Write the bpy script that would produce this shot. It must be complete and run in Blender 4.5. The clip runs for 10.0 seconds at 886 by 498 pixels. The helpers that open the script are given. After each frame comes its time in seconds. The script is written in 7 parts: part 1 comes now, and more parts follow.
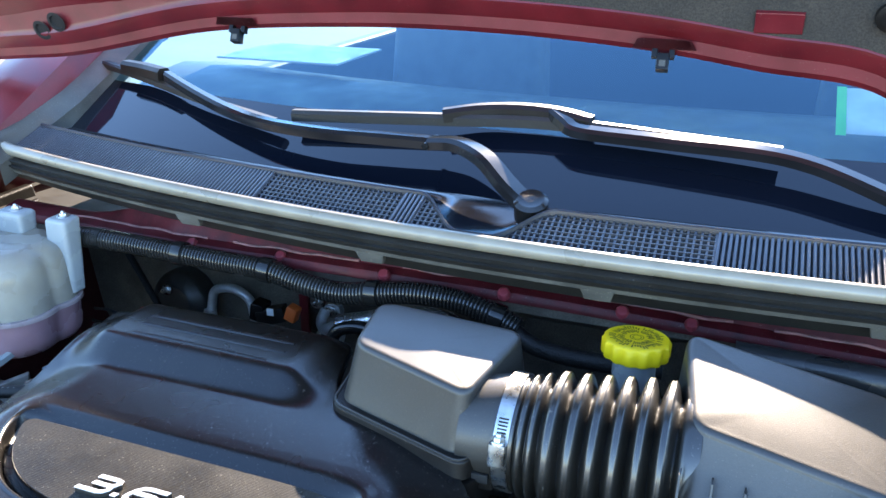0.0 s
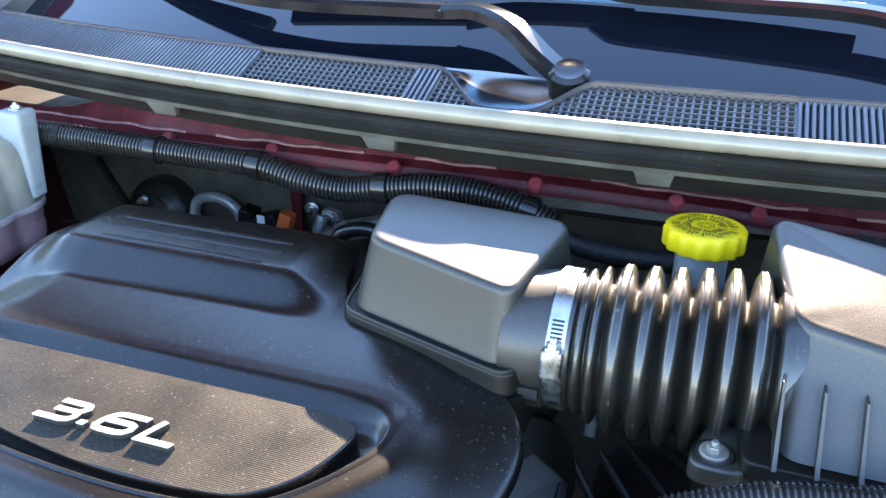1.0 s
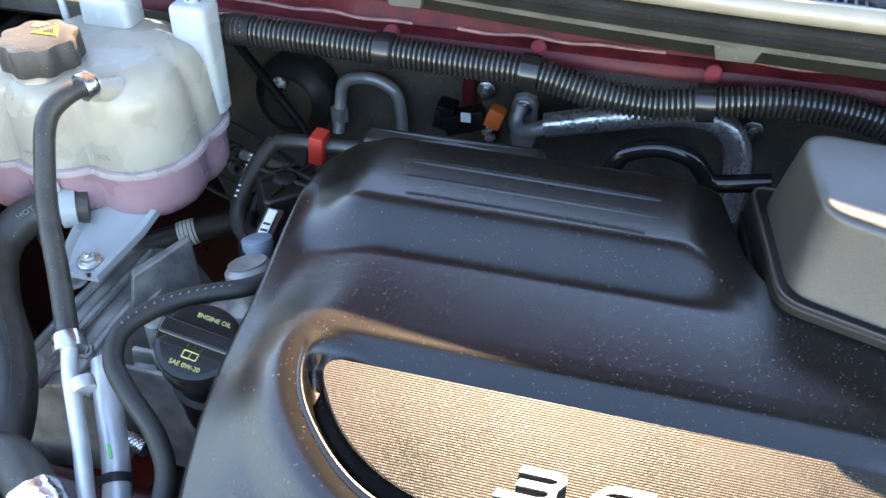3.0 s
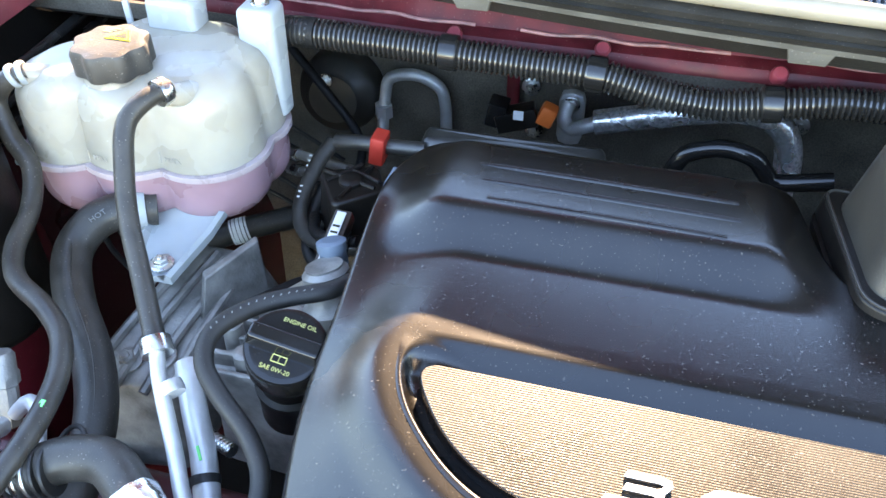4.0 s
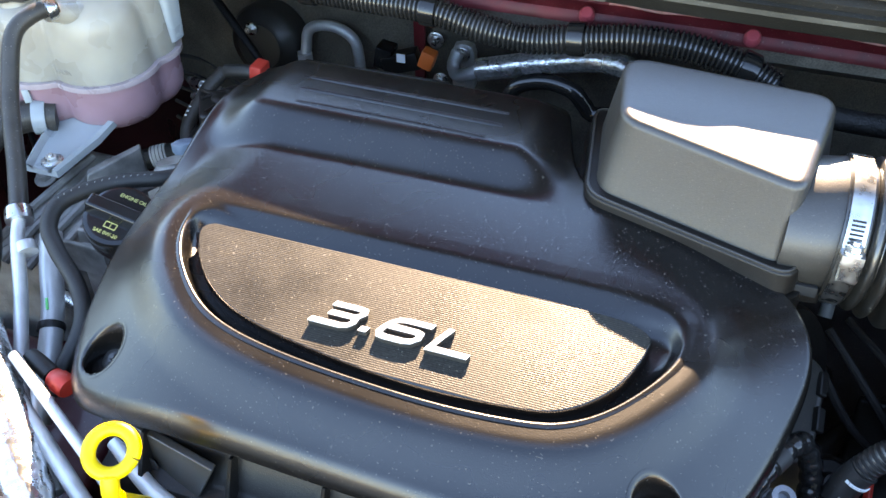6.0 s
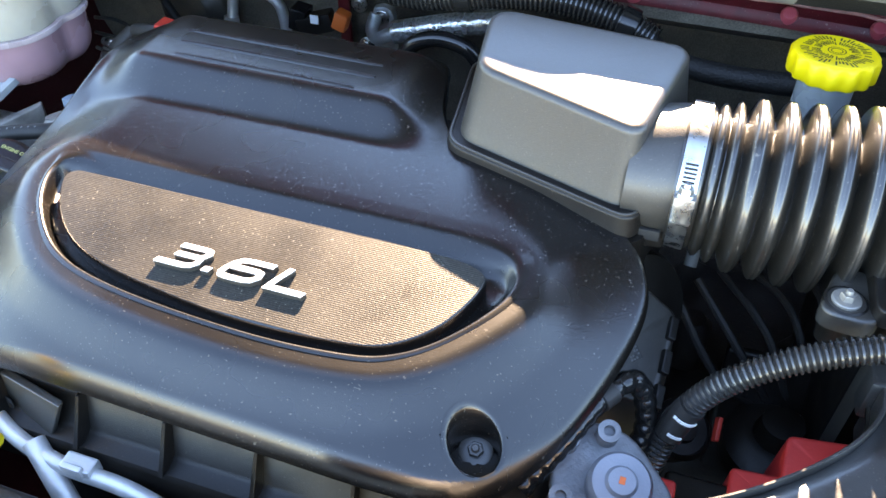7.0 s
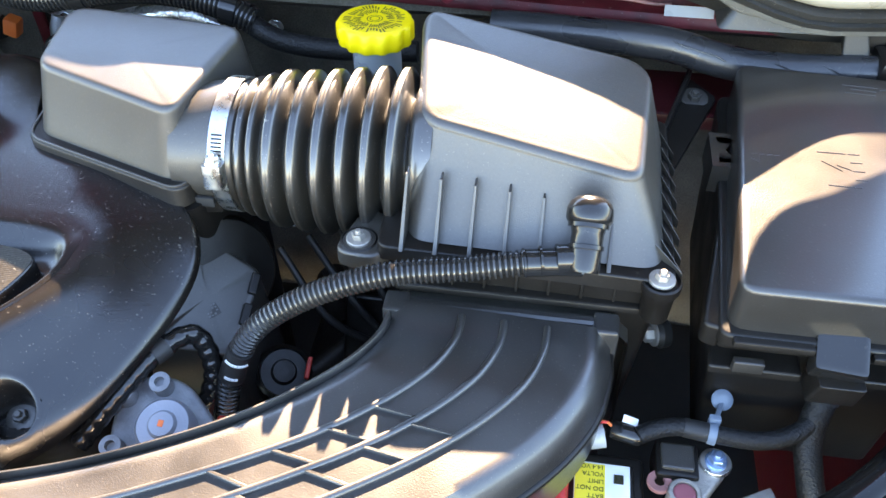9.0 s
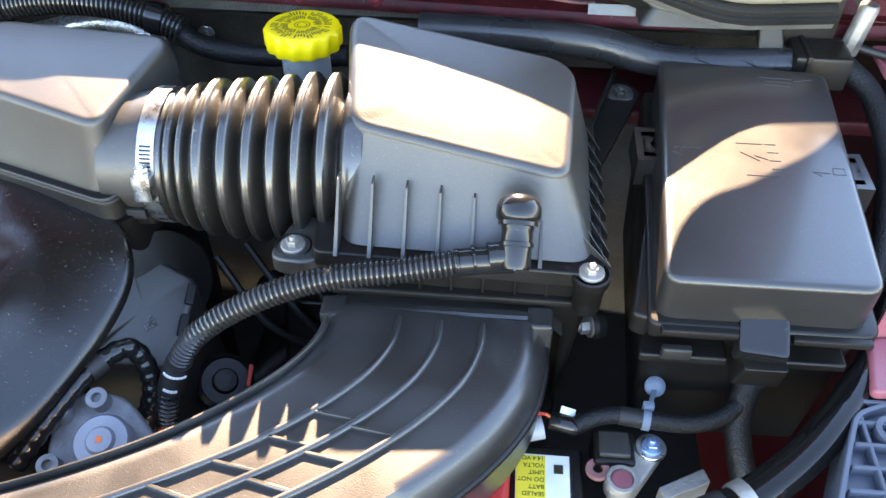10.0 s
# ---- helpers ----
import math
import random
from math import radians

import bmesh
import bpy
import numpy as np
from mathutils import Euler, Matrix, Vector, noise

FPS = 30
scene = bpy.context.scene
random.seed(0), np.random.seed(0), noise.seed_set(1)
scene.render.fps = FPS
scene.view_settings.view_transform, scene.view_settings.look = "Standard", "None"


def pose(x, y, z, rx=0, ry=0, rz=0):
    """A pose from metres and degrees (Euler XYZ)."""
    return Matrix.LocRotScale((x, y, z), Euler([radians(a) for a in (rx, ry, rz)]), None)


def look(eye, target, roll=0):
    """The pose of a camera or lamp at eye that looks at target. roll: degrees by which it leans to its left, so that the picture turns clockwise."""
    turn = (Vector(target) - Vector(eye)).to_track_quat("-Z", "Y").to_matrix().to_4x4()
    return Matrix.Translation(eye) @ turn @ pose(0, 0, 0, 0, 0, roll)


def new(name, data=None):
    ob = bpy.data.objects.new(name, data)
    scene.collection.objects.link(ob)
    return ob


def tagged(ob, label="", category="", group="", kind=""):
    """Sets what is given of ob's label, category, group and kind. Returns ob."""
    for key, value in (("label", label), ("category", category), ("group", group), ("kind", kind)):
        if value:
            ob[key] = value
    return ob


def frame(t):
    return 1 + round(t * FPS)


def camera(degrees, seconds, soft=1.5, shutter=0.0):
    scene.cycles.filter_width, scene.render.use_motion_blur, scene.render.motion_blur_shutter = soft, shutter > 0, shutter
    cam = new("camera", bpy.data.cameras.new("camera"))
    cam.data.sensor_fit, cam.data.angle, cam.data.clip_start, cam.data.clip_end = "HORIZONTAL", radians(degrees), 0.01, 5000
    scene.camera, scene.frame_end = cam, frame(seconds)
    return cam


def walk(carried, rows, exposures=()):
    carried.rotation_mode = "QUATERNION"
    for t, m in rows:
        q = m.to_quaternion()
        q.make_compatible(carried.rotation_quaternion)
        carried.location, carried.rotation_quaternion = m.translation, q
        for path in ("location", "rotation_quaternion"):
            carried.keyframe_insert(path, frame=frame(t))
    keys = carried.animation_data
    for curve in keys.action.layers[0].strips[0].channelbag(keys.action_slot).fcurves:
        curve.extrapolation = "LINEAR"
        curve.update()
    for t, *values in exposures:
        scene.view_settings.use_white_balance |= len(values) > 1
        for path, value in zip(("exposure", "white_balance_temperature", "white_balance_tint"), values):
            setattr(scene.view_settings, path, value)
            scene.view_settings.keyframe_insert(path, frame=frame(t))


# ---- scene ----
# x: across the car, y: towards its windscreen, z: up. Metres.
cam = camera(56.6, 10.0)
METRES, EYE, TILT, LEAN, TURN = 1.4, 1.45, -22.0, 0.0, 20.6
ROWS = [
    (0.0, 0.0, 0.0, 0.0, 0.0, 0.0, -0.0),
    (0.5, 0.0145, 0.0547, -0.0374, -0.45, -0.42, 0.65),
    (1.0, -0.029, 0.1035, -0.034, -1.14, -4.88, 0.93),
    (1.5, -0.108, 0.1598, -0.0222, -2.55, -9.91, 1.06),
    (2.0, -0.1888, 0.2138, -0.0041, -4.01, -14.01, 1.45),
    (2.5, -0.2342, 0.2445, 0.0243, -5.01, -17.06, 1.81),
    (4.0, -0.3162, 0.2527, 0.0588, -5.15, -19.7, 2.58),
    (4.5, -0.3065, 0.2211, 0.0469, -3.15, -19.95, 2.67),
    (5.0, -0.267, 0.1883, 0.0349, -1.92, -19.74, 2.37),
    (5.5, -0.2191, 0.161, 0.0261, -1.28, -19.41, 1.36),
    (7.0, -0.0961, 0.1311, 0.0011, -1.56, -20.92, 0.91),
    (7.5, -0.0546, 0.1149, -0.0109, -1.88, -21.46, 1.06),
    (8.0, 0.0038, 0.0993, -0.0236, -3.32, -21.65, 1.58),
    (8.5, 0.0551, 0.0792, -0.0206, -7.36, -21.88, 3.08),
    (9.0, 0.0899, 0.0619, -0.0014, -10.79, -22.71, 4.88),
    (9.5, 0.1032, 0.0523, 0.0056, -13.52, -23.28, 5.37),
    (10.0, 0.0979, 0.055, 0.0018, -14.92, -23.22, 5.72),
]
walk(cam, [(t, pose(0, 0, EYE, TILT, LEAN, TURN) @ pose(METRES * x, METRES * y, METRES * z, 90 + pitch, roll, yaw)) for t, x, y, z, yaw, pitch, roll in ROWS],
     exposures=[(0.0, 2.96, 7550, 16), (0.5, 3.24, 7850, 18), (1.0, 3.42, 8400, 19), (1.5, 3.73, 9650, 21), (2.0, 3.76, 9950, 22), (2.5, 3.58, 10150, 22), (4.0, 4.12, 10350, 22), (5.5, 3.52, 10150, 22), (7.0, 3.89, 9950, 22), (8.0, 4.01, 10050, 22), (9.0, 4.08, 10350, 23), (9.5, 4.06, 10450, 24), (10.0, 3.88, 10650, 24)])

# ---- daylight: a low sun behind the car, and a clear sky ----
SUN_UP, SUN_SIDE = radians(24.1), radians(3.0)
world = bpy.data.worlds.new("sky")
world.use_nodes = True
scene.world = world
sky = world.node_tree.nodes.new("ShaderNodeTexSky")
sky.sky_type, sky.sun_disc = "NISHITA", False
sky.ozone_density, sky.dust_density, sky.altitude, sky.air_density = 7.5, 0.0, 0, 1.3
sky.sun_elevation, sky.sun_rotation = SUN_UP, -SUN_SIDE
backing = world.node_tree.nodes["Background"]
backing.inputs["Strength"].default_value = 0.15
world.node_tree.links.new(sky.outputs[0], backing.inputs["Color"])
sun = new("sun", bpy.data.lights.new("sun", "SUN"))
sun.data.energy, sun.data.angle, sun.data.color = 3.6, radians(0.5), (1.0, 0.915, 0.80)
sun.matrix_basis = look((-math.sin(SUN_SIDE) * 8, math.cos(SUN_SIDE) * 8, math.tan(SUN_UP) * 8), (0, 0, 0))


# ---- mesh tools ----
def finish(bm, smooth=True, angle=40):
    """Merge, face outwards, shade smooth but for sharp edges; gives the mesh."""
    bmesh.ops.recalc_face_normals(bm, faces=bm.faces)
    lim = radians(angle)
    for f in bm.faces:
        f.smooth = smooth
    for e in bm.edges:
        e.smooth = not (len(e.link_faces) == 2 and e.calc_face_angle(0) > lim)
    me = bpy.data.meshes.new("mesh")
    bm.to_mesh(me)
    bm.free()
    return me


def thing(name, label, category, group="", kind="", at=(0, 0, 0)):
    ob = new(name)
    ob.empty_display_size = 0.02
    ob.location = at
    return tagged(ob, label, category, group, kind)


def part(name, bm, material, parent=None, label="", smooth=True, angle=40):
    me = finish(bm, smooth, angle) if isinstance(bm, bmesh.types.BMesh) else bm
    if not me.materials:
        me.materials.append(material)
    ob = new(name, me)
    if parent is not None:
        ob.parent = parent
        top = parent
        off = Vector((0, 0, 0))
        while top is not None:
            off += top.location
            top = top.parent
        if off.length > 0:
            me.transform(Matrix.Translation(-off))
    return tagged(ob, label)


def spline(pts, n=12, closed=False):
    """Catmull-Rom through the points, n steps a span."""
    P = [Vector(p) for p in pts]
    out = []
    spans = len(P) if closed else len(P) - 1
    for i in range(spans):
        if closed:
            a, b, c, d = (P[(i + k - 1) % len(P)] for k in range(4))
        else:
            b, c = P[i], P[i + 1]
            a = P[i - 1] if i else b * 2 - c
            d = P[i + 2] if i + 2 < len(P) else c * 2 - b
        for k in range(n):
            t = k / n
            out.append(0.5 * ((2 * b) + (c - a) * t + (2 * a - 5 * b + 4 * c - d) * t * t + (3 * b - a - 3 * c + d) * t ** 3))
    if not closed:
        out.append(P[-1].copy())
    return out


def resample(line, step):
    out, left = [line[0].copy()], step
    for a, b in zip(line, line[1:]):
        length = (b - a).length
        at = 0.0
        while length - at >= left:
            at += left
            out.append(a.lerp(b, at / length))
            left = step
        left -= length - at
    return out


def loft(rings, caps=True, closed=True, bm=None, cap_fit=0.0):
    """Skin rings of equal count."""
    bm = bm or bmesh.new()
    rows = [[bm.verts.new(p) for p in r] for r in rings]
    n = len(rows[0])
    for a, b in zip(rows, rows[1:]):
        for i in range(n if closed else n - 1):
            j = (i + 1) % n
            bm.faces.new((a[i], a[j], b[j], b[i]))
    if caps and closed:
        for row in (rows[0], rows[-1]):
            c = sum((v.co for v in row), Vector()) / n
            last = row
            if n > 8:
                # flat-shading ring just inside the edge, then a plane-fitted middle
                zx, zy, zc = np.linalg.lstsq(np.array([(v.co.x - c.x, v.co.y - c.y, 1) for v in row]), np.array([v.co.z for v in row]), rcond=None)[0] if cap_fit else (0, 0, 0)
                for s in (0.96, 0.82, 0.6, 0.35):
                    ring = []
                    for v in row:
                        p = c.lerp(v.co, s)
                        if cap_fit:
                            flat_z = c.z * 0 + zc + zx * (p.x - c.x) + zy * (p.y - c.y)
                            w = sstep(0.0, 0.5, 1 - s)
                            p.z = p.z * (1 - w) + flat_z * w + cap_fit * (1 - s * s)
                        ring.append(bm.verts.new(p))
                    for i in range(n):
                        bm.faces.new((last[i], last[(i + 1) % n], ring[(i + 1) % n], ring[i]))
                    last = ring
                if cap_fit:
                    c.z = zc + cap_fit
            mid = bm.verts.new(c)
            for i in range(n):
                bm.faces.new((last[i], last[(i + 1) % n], mid))
    return bm


def frames_along(line):
    out, up = [], None
    for i, p in enumerate(line):
        d = (line[min(i + 1, len(line) - 1)] - line[max(i - 1, 0)]).normalized()
        if up is None:
            up = Vector((0, 0, 1)) if abs(d.z) < 0.9 else Vector((0, 1, 0))
        up = (up - d * up.dot(d)).normalized()
        out.append((p, d, up, d.cross(up)))
    return out


def tube(pts, r, seg=14, step=0.006, smooth_path=True, bm=None, radius=None, flat=1.0):
    """A round bar along a smooth path; radius(s, length) may vary it."""
    line = resample(spline(pts, 14), step) if smooth_path else [Vector(p) for p in pts]
    rings, s = [], 0.0
    total = sum((b - a).length for a, b in zip(line, line[1:]))
    last = line[0]
    for p, d, u, v in frames_along(line):
        s += (p - last).length
        last = p
        rr = radius(s, total) if radius else r
        rings.append([p + u * (rr * flat * math.cos(k * 2 * math.pi / seg)) + v * (rr * math.sin(k * 2 * math.pi / seg)) for k in range(seg)])
    return loft(rings, bm=bm)


def ribbed(pts, r, pitch, depth, seg=18, bm=None, duty=0.55):
    """A corrugated tube: square-shouldered rings of that pitch."""
    line = resample(spline(pts, 20), pitch / 6)
    rings = []
    for i, (p, d, u, v) in enumerate(frames_along(line)):
        k = i % 6
        rr = r if k in (1, 2, 3) else r - depth * (1.0 if k in (5,) else 0.75)
        rings.append([p + u * (rr * math.cos(a * 2 * math.pi / seg)) + v * (rr * math.sin(a * 2 * math.pi / seg)) for a in range(seg)])
    return loft(rings, bm=bm)


def bevel_poly(poly, r, n=5):
    """Round the corners of a closed polygon of 3D points; r a number or one a corner."""
    P = [Vector(p) if len(p) == 3 else Vector((*p, 0)) for p in poly]
    R = [r] * len(P) if isinstance(r, (int, float)) else r
    out = []
    for i, p in enumerate(P):
        a, b = P[i - 1], P[(i + 1) % len(P)]
        ra = min(R[i], (a - p).length * 0.48, (b - p).length * 0.48)
        s, e = p + (a - p).normalized() * ra, p + (b - p).normalized() * ra
        for k in range(n + 1):
            t = k / n
            out.append(s * (1 - t) ** 2 + p * 2 * t * (1 - t) + e * t * t)
    return out


def inset(ring, d):
    """Move a ring inwards (in plan) by d."""
    n = len(ring)
    area = sum(ring[i].x * ring[(i + 1) % n].y - ring[(i + 1) % n].x * ring[i].y for i in range(n))
    sign = 1 if area > 0 else -1
    out = []
    for i, p in enumerate(ring):
        t = ring[(i + 1) % n] - ring[i - 1]
        nrm = Vector((-t.y, t.x, 0)) * sign
        out.append(p + (nrm.normalized() * d if nrm.length > 1e-9 else nrm))
    return out


def block(bottom, top, corner=0.01, fillet=0.006, steps=4, n=5, bm=None, dome=0.0):
    """A solid between two polygons of equal count (3D), with rounded corners and a rounded top edge."""
    B, T = bevel_poly(bottom, corner, n), bevel_poly(top, corner, n)
    rings = [B]
    if fillet > 0:
        for k in range(steps + 1):
            a = k / steps * math.pi / 2
            row = inset(T, fillet * (1 - math.cos(a)))
            rings.append([p + Vector((0, 0, -fillet + fillet * math.sin(a))) for p in row])
    else:
        rings.append(T)
    return loft(rings, bm=bm, cap_fit=dome)


def quad(x0, x1, y0, y1, z):
    return [(x0, y0, z), (x1, y0, z), (x1, y1, z), (x0, y1, z)]


def box(x0, x1, y0, y1, z0, z1, bevel=0.003, bm=None, corner=None):
    r = bevel if corner is None else corner
    return block(quad(x0, x1, y0, y1, z0), quad(x0, x1, y0, y1, z1), r, min(bevel, (z1 - z0) * 0.45), 2, 2, bm)


def turned(profile, seg=28, bm=None, caps=True):
    """A turned solid about z from (radius, height) pairs."""
    return loft([[Vector((r * math.cos(k * 2 * math.pi / seg), r * math.sin(k * 2 * math.pi / seg), z)) for k in range(seg)] for r, z in profile], bm=bm, caps=caps)


def moved(bm, m):
    bmesh.ops.transform(bm, matrix=m, verts=bm.verts)
    return bm


def hexbolt(r=0.007, h=0.006, washer=0.011):
    bm = turned([(washer, 0), (washer, 0.0018), (washer * 0.92, 0.0025), (r * 1.1, 0.0025)], 20)
    loft([[Vector((r * s * math.cos(k * math.pi / 3), r * s * math.sin(k * math.pi / 3), z)) for k in range(6)] for s, z in ((1, 0.002), (1, h), (0.88, h + 0.001))], bm=bm)
    return turned([(r * 0.5, h), (r * 0.5, h + 0.003), (r * 0.38, h + 0.004)], 12, bm)


def aim(p, d, spin=0):
    """A pose at p whose z axis points along d."""
    z = Vector(d).normalized()
    x = Vector((1, 0, 0)) if abs(z.x) < 0.95 else Vector((0, 1, 0))
    x = (x - z * x.dot(z)).normalized()
    y = z.cross(x)
    return Matrix.Translation(p) @ Matrix((x, y, z)).transposed().to_4x4() @ pose(0, 0, 0, 0, 0, spin)


def lettering(text, size, depth, thick=0.0):
    """Raised letters lying in the plane z = 0, as a mesh."""
    cu = bpy.data.curves.new("text", "FONT")
    cu.body, cu.size, cu.extrude, cu.offset = text, size, depth, thick
    cu.resolution_u = 4
    ob = bpy.data.objects.new("text", cu)
    me = bpy.data.meshes.new_from_object(ob)
    bpy.data.objects.remove(ob)
    return me


def from_mesh(me, m=Matrix()):
    bm = bmesh.new()
    bm.from_mesh(me)
    bmesh.ops.remove_doubles(bm, verts=bm.verts, dist=1e-6)
    return moved(bm, m)


def sstep(a, b, x):
    t = min(1.0, max(0.0, (x - a) / (b - a)))
    return t * t * (3 - 2 * t)


def inside_dist(poly, x, y):
    """Signed distance to a closed polygon in plan; negative inside."""
    best, odd = 1e9, False
    n = len(poly)
    for i in range(n):
        ax, ay = poly[i][0], poly[i][1]
        bx, by = poly[(i + 1) % n][0], poly[(i + 1) % n][1]
        if (ay > y) != (by > y) and x < (bx - ax) * (y - ay) / (by - ay) + ax:
            odd = not odd
        dx, dy = bx - ax, by - ay
        t = max(0.0, min(1.0, ((x - ax) * dx + (y - ay) * dy) / (dx * dx + dy * dy + 1e-12)))
        best = min(best, (x - ax - t * dx) ** 2 + (y - ay - t * dy) ** 2)
    return -math.sqrt(best) if odd else math.sqrt(best)


# ---- materials ----
def mat(name, colour, rough=0.5, metal=0.0, grain=0.0, grain_size=0.002, mottle=0.15, mottle_size=0.05, bump=0.0, bump_size=0.002,
        spec=0.5, coat=0.0, coat_rough=0.08, dust=0.0, trans=0.0, alpha_ior=1.45, sss=0.0, rough_var=0.1):
    """A painted, moulded or metal surface with mottling at two scales, fine relief and dust."""
    m = bpy.data.materials.new(name)
    m.use_nodes = True
    nt = m.node_tree
    N, L = nt.nodes, nt.links
    bsdf = N["Principled BSDF"]
    co = N.new("ShaderNodeTexCoord")
    rnd = N.new("ShaderNodeObjectInfo")

    def noise_at(size, detail=3.0):
        t = N.new("ShaderNodeTexNoise")
        t.inputs["Scale"].default_value = 1.0 / size
        t.inputs["Detail"].default_value = detail
        L.new(co.outputs["Object"], t.inputs["Vector"])
        return t

    def ramp(src, a, b, lo, hi):
        r = N.new("ShaderNodeMapRange")
        r.inputs["From Min"].default_value, r.inputs["From Max"].default_value = a, b
        r.inputs["To Min"].default_value, r.inputs["To Max"].default_value = lo, hi
        L.new(src, r.inputs["Value"])
        return r.outputs[0]

    big = noise_at(mottle_size)
    fine = noise_at(grain_size, 2.0)
    v1 = ramp(big.outputs["Fac"], 0.3, 0.7, 1 - mottle, 1 + mottle)
    v2 = ramp(fine.outputs["Fac"], 0.3, 0.7, 1 - grain, 1 + grain)
    mul = N.new("ShaderNodeMath")
    mul.operation = "MULTIPLY"
    L.new(v1, mul.inputs[0])
    L.new(v2, mul.inputs[1])
    hue = N.new("ShaderNodeHueSaturation")
    hue.inputs["Color"].default_value = (*colour, 1)
    L.new(mul.outputs[0], hue.inputs["Value"])
    col = hue.outputs["Color"]
    if dust > 0:
        speck = noise_at(0.0045, 1.0)
        film = noise_at(0.03, 4.0)
        tiny = noise_at(0.0016, 0.0)
        a = ramp(speck.outputs["Fac"], 0.765, 0.79, 0.0, 1.0)
        b = ramp(film.outputs["Fac"], 0.35, 0.75, 0.0, 0.05)
        c = ramp(tiny.outputs["Fac"], 0.77, 0.81, 0.0, 1.0)
        top = N.new("ShaderNodeMath")
        top.operation = "MAXIMUM"
        L.new(a, top.inputs[0])
        L.new(c, top.inputs[1])
        add = N.new("ShaderNodeMath")
        add.operation = "MAXIMUM"
        L.new(top.outputs[0], add.inputs[0])
        L.new(b, add.inputs[1])
        sc = N.new("ShaderNodeMath")
        sc.operation = "MULTIPLY"
        sc.inputs[1].default_value = dust
        L.new(add.outputs[0], sc.inputs[0])
        mix = N.new("ShaderNodeMix")
        mix.data_type = "RGBA"
        L.new(sc.outputs[0], mix.inputs["Factor"])
        L.new(col, mix.inputs["A"])
        mix.inputs["B"].default_value = (0.42, 0.37, 0.30, 1)
        col = mix.outputs["Result"]
    L.new(col, bsdf.inputs["Base Color"])
    rv = ramp(big.outputs["Fac"], 0.3, 0.7, max(0.02, rough - rough_var), min(1, rough + rough_var))
    L.new(rv, bsdf.inputs["Roughness"])
    bsdf.inputs["Metallic"].default_value = metal
    bsdf.inputs["Specular IOR Level"].default_value = spec
    bsdf.inputs["Coat Weight"].default_value = coat
    bsdf.inputs["Coat Roughness"].default_value = coat_rough
    bsdf.inputs["Transmission Weight"].default_value = trans
    bsdf.inputs["IOR"].default_value = alpha_ior
    if sss > 0:
        bsdf.inputs["Subsurface Weight"].default_value = sss
        bsdf.inputs["Subsurface Radius"].default_value = (1.0, 0.9, 0.7)
        bsdf.inputs["Subsurface Scale"].default_value = 0.02
    if bump > 0:
        relief = noise_at(bump_size, 2.0)
        height = relief.outputs["Fac"]
        bp = N.new("ShaderNodeBump")
        bp.inputs["Strength"].default_value = bump
        bp.inputs["Distance"].default_value = 0.001
        L.new(height, bp.inputs["Height"])
        L.new(bp.outputs[0], bsdf.inputs["Normal"])
    return m


BLACK = mat("black_plastic", (0.0085, 0.0068, 0.0056), 0.38, spec=0.38, coat=0.0, bump=0.22, bump_size=0.0009, dust=0.04, grain=0.2)
COVER = mat("cover_plastic", (0.0040, 0.0032, 0.0028), 0.27, spec=0.80, coat=0.0, rough_var=0.02, bump=0.11, bump_size=0.0010, dust=0.13, grain=0.2, mottle=0.2, mottle_size=0.12)
GREY_PL = mat("grey_plastic", (0.028, 0.0245, 0.0200), 0.45, spec=0.86, coat=0.3, coat_rough=0.28, rough_var=0.04, bump=0.20, bump_size=0.0010, dust=0.07, grain=0.15)
PLATE = mat("ribbed_plate", (0.024, 0.0215, 0.0170), 0.46, spec=0.34, bump=0.22, bump_size=0.0012, dust=0.25, grain=0.4)
RUBBER = mat("rubber", (0.018, 0.0165, 0.015), 0.5, bump=0.15, dust=0.08)
HOSE = mat("hose_rubber", (0.037, 0.032, 0.0265), 0.45, spec=0.45, coat=0.15, coat_rough=0.3, bump=0.25, dust=0.25, mottle=0.3, mottle_size=0.02)
GLOSS = mat("glossy_black", (0.010, 0.0095, 0.009), 0.17, spec=0.6, bump=0.04, bump_size=0.004, dust=0.03, rough_var=0.05)
CONDUIT = mat("conduit_plastic", (0.020, 0.0185, 0.017), 0.24, spec=0.9, bump=0.08, dust=0.08)
RED = mat("dark_red_paint", (0.155, 0.010, 0.014), 0.38, spec=0.4, coat=0.3, coat_rough=0.15, mottle=0.25, dust=0.10)
RED_DULL = mat("red_primer_edge", (0.26, 0.10, 0.09), 0.55, mottle=0.5, mottle_size=0.02, dust=0.3)
BOLT_RED = mat("painted_bolt_red", (0.26, 0.035, 0.045), 0.35, coat=0.4, mottle=0.2)
PINK = mat("overspray_pink", (0.33, 0.085, 0.10), 0.45, mottle=0.2)
ALU = mat("aluminium", (0.60, 0.60, 0.585), 0.42, 0.55, bump=0.2, bump_size=0.003, mottle=0.12, mottle_size=0.02)
CASTING = mat("cast_aluminium", (0.35, 0.32, 0.285), 0.52, 0.65, bump=0.5, bump_size=0.003, mottle=0.3, mottle_size=0.03, dust=0.25)
STEEL = mat("zinc_steel", (0.62, 0.62, 0.60), 0.3, 1.0, bump=0.1, mottle=0.15, mottle_size=0.01)
FOIL = mat("crinkled_foil", (0.75, 0.75, 0.74), 0.26, 0.95, bump=0.8, bump_size=0.006, mottle=0.1, mottle_size=0.01)
YELLOW = mat("yellow_plastic", (0.80, 0.53, 0.010), 0.42, bump=0.1, mottle=0.06, sss=0.1)
